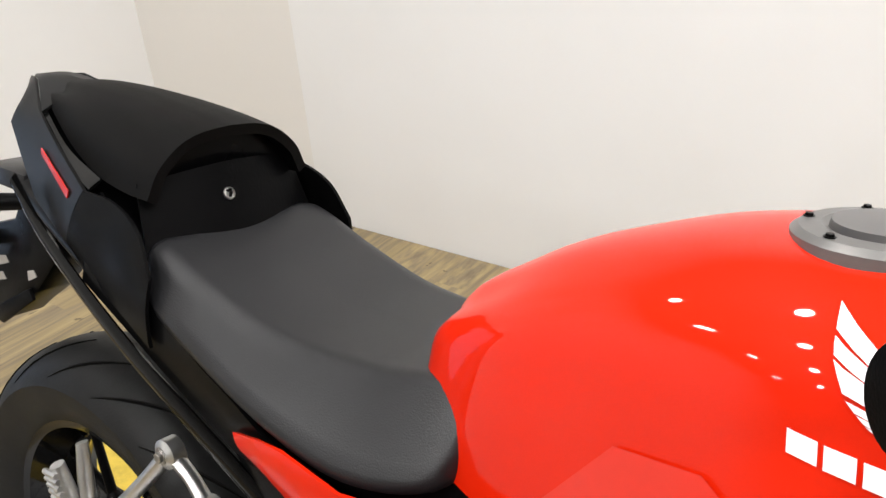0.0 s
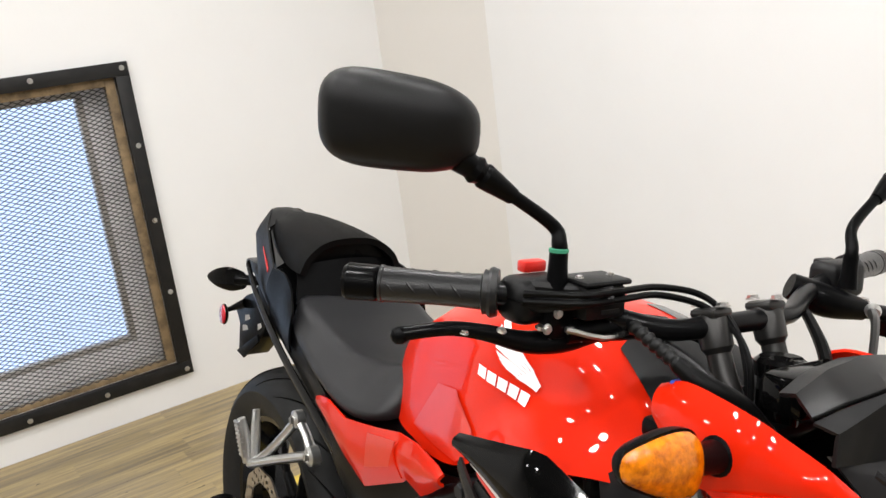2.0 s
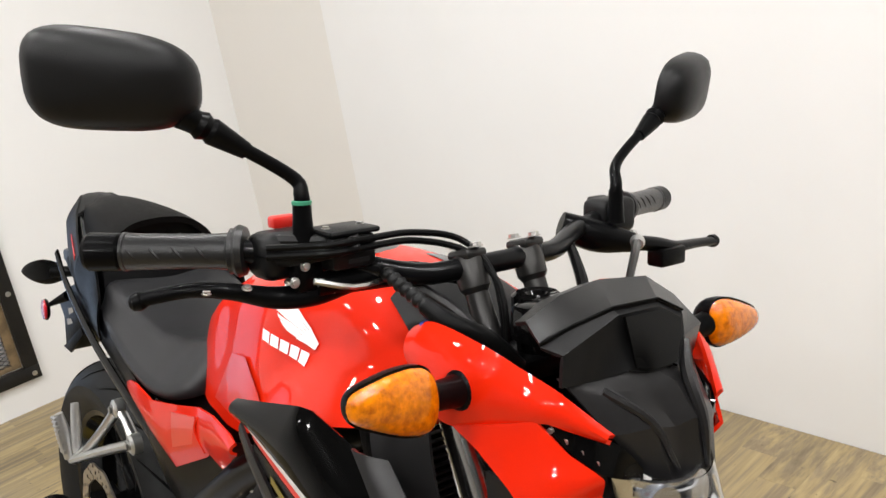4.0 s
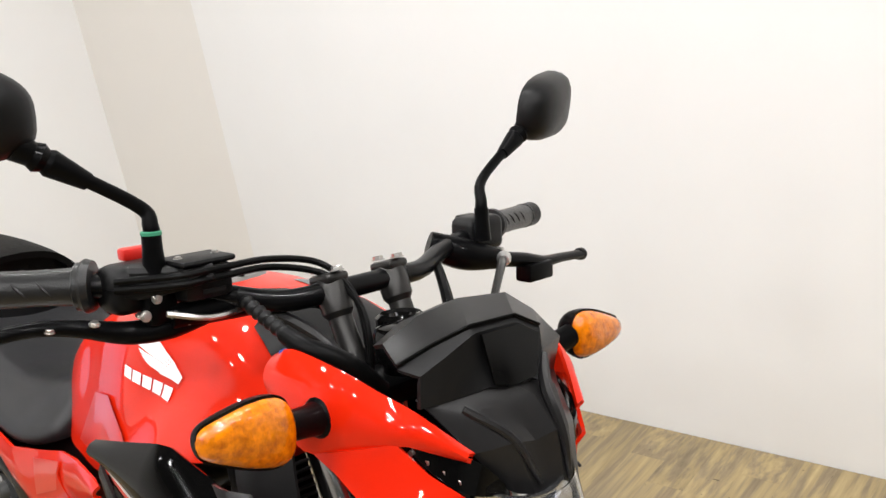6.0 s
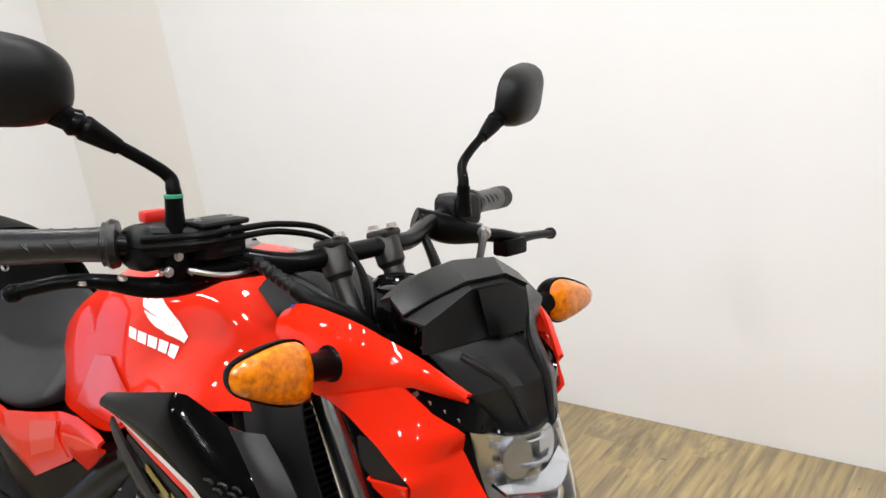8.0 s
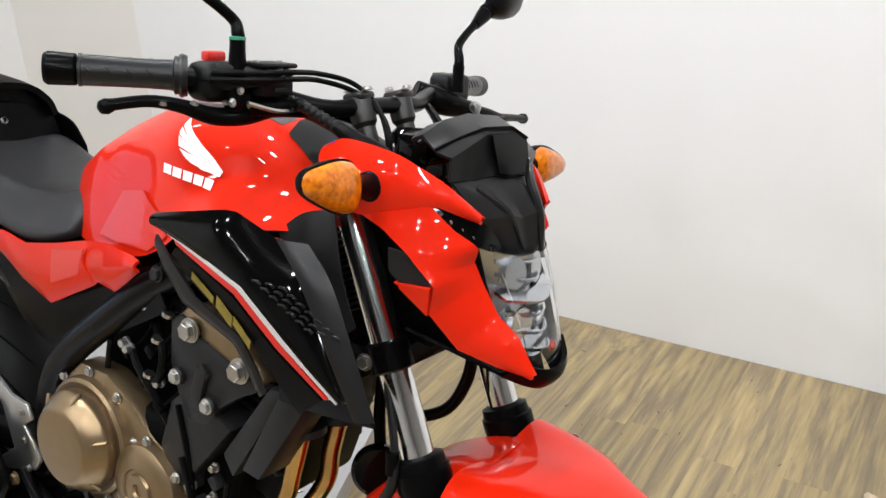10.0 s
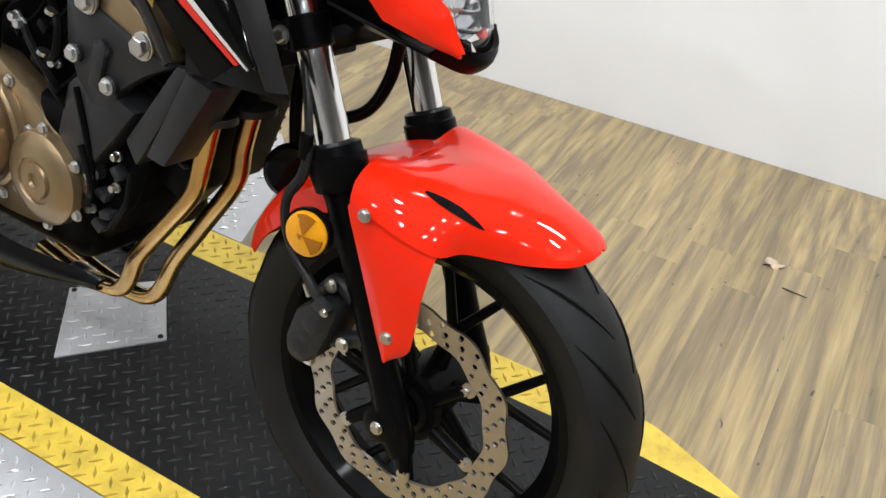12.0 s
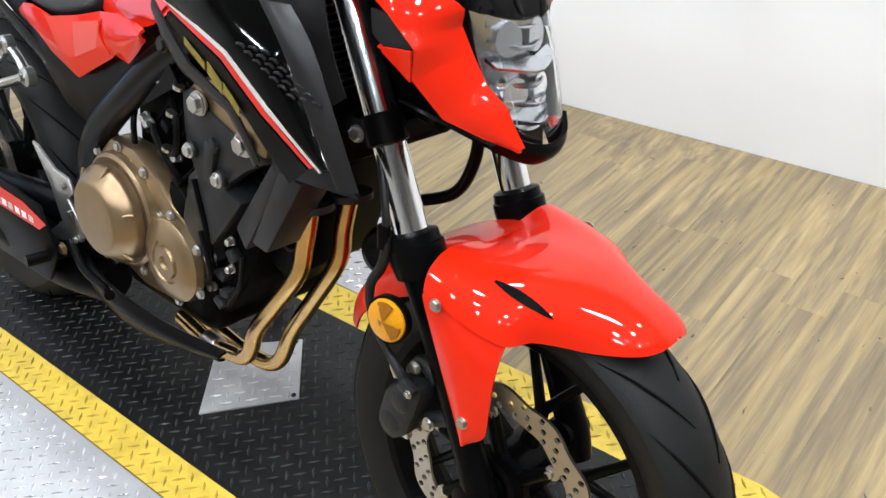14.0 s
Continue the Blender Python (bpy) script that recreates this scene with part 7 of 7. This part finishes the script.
prism("heat_shield", [(-1.30, 0.27), (-0.93, 0.29), (-0.885, 0.36), (-0.93, 0.44), (-1.30, 0.46)], -0.212, -0.204, SATIN, muffler, "black heat shield", 0.003)
prism("label_plate", [(-1.14, 0.39), (-0.935, 0.393), (-0.906, 0.412), (-0.99, 0.43), (-1.14, 0.43)], -0.2135, -0.2122, REDDEC, muffler, "red label with pale lettering bars", 0.0)
for k in range(7):
    block("lettering_bar", (0.016, 0.001, 0.012), (-1.12 + 0.0265 * k, -0.2142, 0.402 + 0.0006 * k), WHITE if k % 3 else SILVERDEC, muffler, "pale lettering bar", 0.0)
# foot pegs and brackets
for side in (-1, 1):
    f = lambda x, y, z: (x, side * y, z)
    br = lathe("footrest_bracket", [(-0.008, 0.019), (0.008, 0.019), (0.012, 0.013)], f(-1.116, 0.112, 0.614), (0, side, 0), ALU, bike, "bare aluminium footrest bracket", seg=20)
    lathe("bracket_boss", [(-0.008, 0.017), (0.008, 0.017), (0.012, 0.011)], f(-1.176, 0.115, 0.664), (0, side, 0), ALU, br, seg=20)
    tube("bracket_arm", [f(-1.176, 0.115, 0.664), f(-1.205, 0.135, 0.62), f(-1.235, 0.158, 0.578), f(-1.257, 0.177, 0.556)], [0.0125, 0.011, 0.0115, 0.013], ALU, br, n=14, flat=0.75)
    tube("bracket_arm", [f(-1.257, 0.177, 0.556), f(-1.19, 0.145, 0.585), f(-1.116, 0.112, 0.614)], [0.014, 0.015, 0.017], ALU, br, n=12, flat=0.6)
    tube("bracket_arm", [f(-1.176, 0.115, 0.664), f(-1.145, 0.113, 0.645), f(-1.116, 0.112, 0.614)], [0.0115, 0.010, 0.012], ALU, br, n=12, flat=0.75)
    bolt("bracket_bolt", f(-1.116, 0.124, 0.614), (0, side, 0), 0.008, STEEL, br)
    bolt("bracket_bolt", f(-1.176, 0.127, 0.664), (0, side, 0), 0.007, STEEL, br)
    peg = tube("pillion_peg", [f(-1.258, 0.182, 0.562), f(-1.262, 0.188, 0.605), f(-1.266, 0.194, 0.648)], [0.012, 0.0135, 0.009], ALU, bike, "folded aluminium pillion footpeg", n=10, flat=0.7)
    tube("peg_plate", [f(-1.25, 0.172, 0.57), f(-1.26, 0.167, 0.615), f(-1.268, 0.163, 0.66)], [0.010, 0.011, 0.008], ALU, peg, n=10, flat=0.6)
    for k in range(9):
        u = k / 8
        tube("peg_rib", [f(-1.249 - 0.006 * u, 0.193 + 0.009 * u, 0.577 + 0.065 * u), f(-1.272 - 0.006 * u, 0.193 + 0.009 * u, 0.574 + 0.065 * u)], 0.0035, ALU, peg, n=3, seg=6)
    # rider's peg and heel plate
    heel = prism("heel_plate", [(-1.016, 0.529), (-0.994, 0.523), (-0.942, 0.495), (-0.893, 0.491), (-0.88, 0.466), (-0.905, 0.449), (-0.857, 0.401), (-0.875, 0.374), (-0.963, 0.347), (-0.995, 0.356), (-0.939, 0.396), (-0.968, 0.464)], side * 0.165 - 0.004, side * 0.165 + 0.004, ALU, bike, "bare aluminium heel plate", 0.003)
    tube("rider_peg", [f(-0.915, 0.165, 0.345), f(-0.925, 0.25, 0.345)], [0.012, 0.011], SATIN, bike, "black rider's footpeg", n=6)
    for k in range(3):
        bolt("heel_bolt", f(-0.905 + 0.008 * k, 0.171, 0.475 - 0.05 * k), (0, side, 0), 0.006, STEEL, heel)
pedal = tube("brake_pedal", [(-0.90, -0.175, 0.37), (-0.84, -0.185, 0.34), (-0.76, -0.19, 0.335), (-0.72, -0.205, 0.345)], [0.009, 0.008, 0.008, 0.009], SATIN, bike, "black brake pedal", n=16)
bolt("pedal_pivot", (-0.90, -0.19, 0.36), (0, -1, 0), 0.010, BRONZE, pedal)
# horn behind the fork
horn = lathe("horn", [(-0.015, 0.03), (-0.005, 0.04), (0.004, 0.04), (0.008, 0.034), (0.006, 0.01)], (-0.27, 0.0, 0.53), (0.5, -0.8, 0.1), GLOSS, bike, "round black horn", seg=28)
tube("horn_bracket", [(-0.275, 0.012, 0.54), (-0.29, 0.02, 0.62), (-0.28, 0.02, 0.74)], 0.009, SATIN, horn, n=10)
tube("coolant_hose", [(-0.15, 0.04, 0.75), (-0.165, 0.05, 0.685), (-0.205, 0.06, 0.625), (-0.28, 0.05, 0.59)], 0.009, HOSE, bike, "black coolant hose", n=20)
# side stand on the far side
stand = tube("side_stand", [(-0.80, 0.12, 0.30), (-0.86, 0.22, 0.14), (-0.90, 0.27, 0.065)], [0.014, 0.012, 0.011], SATIN, bike, "black side stand", n=12)
block("stand_foot", (0.06, 0.035, 0.008), (-0.905, 0.275, 0.062), SATIN, stand, "", 0.003)

# ---- floor planks ----
PW, PL, GAP = 0.102, 0.914, 0.0002
plank_mesh = bpy.data.meshes.new("plank")
b = box_bm((PW - GAP, PL - GAP, 0.006), (0, 0, -0.003))
b.to_mesh(plank_mesh)
b.free()
plank_mesh.materials.append(WOOD)
rng = random.Random(11)
rest_v, rest_f = [], []
x = WALL_X + 0.01
while x < ROOM_X:
    first = top = WALL_Y - 0.004
    lead = rng.uniform(0.1, 0.9)
    while top > ROOM_Y:
        ln = lead if top == first else PL
        mid = top - ln / 2
        if x < 1.9 and top > -0.9:
            ob = new("plank", plank_mesh)
            ob.parent = floor
            ob.location = (x + PW / 2, mid, FLOOR_Z)
            ob.scale = (1, ln / PL, 1)
        else:
            k = len(rest_v)
            hx, hy = (PW - GAP) / 2, (ln - GAP) / 2
            rest_v += [(x + PW / 2 + sx * hx, mid + sy * hy, FLOOR_Z + dz) for dz in (-0.006, 0) for sx, sy in ((-1, -1), (1, -1), (1, 1), (-1, 1))]
            rest_f += [(k + 4, k + 5, k + 6, k + 7)] + [(k + m, k + (m + 1) % 4, k + 4 + (m + 1) % 4, k + 4 + m) for m in range(4)]
        top -= ln
    x += PW
far = obj("far_planks", rest_v, rest_f, WOOD, floor, smooth=False)
far["kind"] = "stuff"
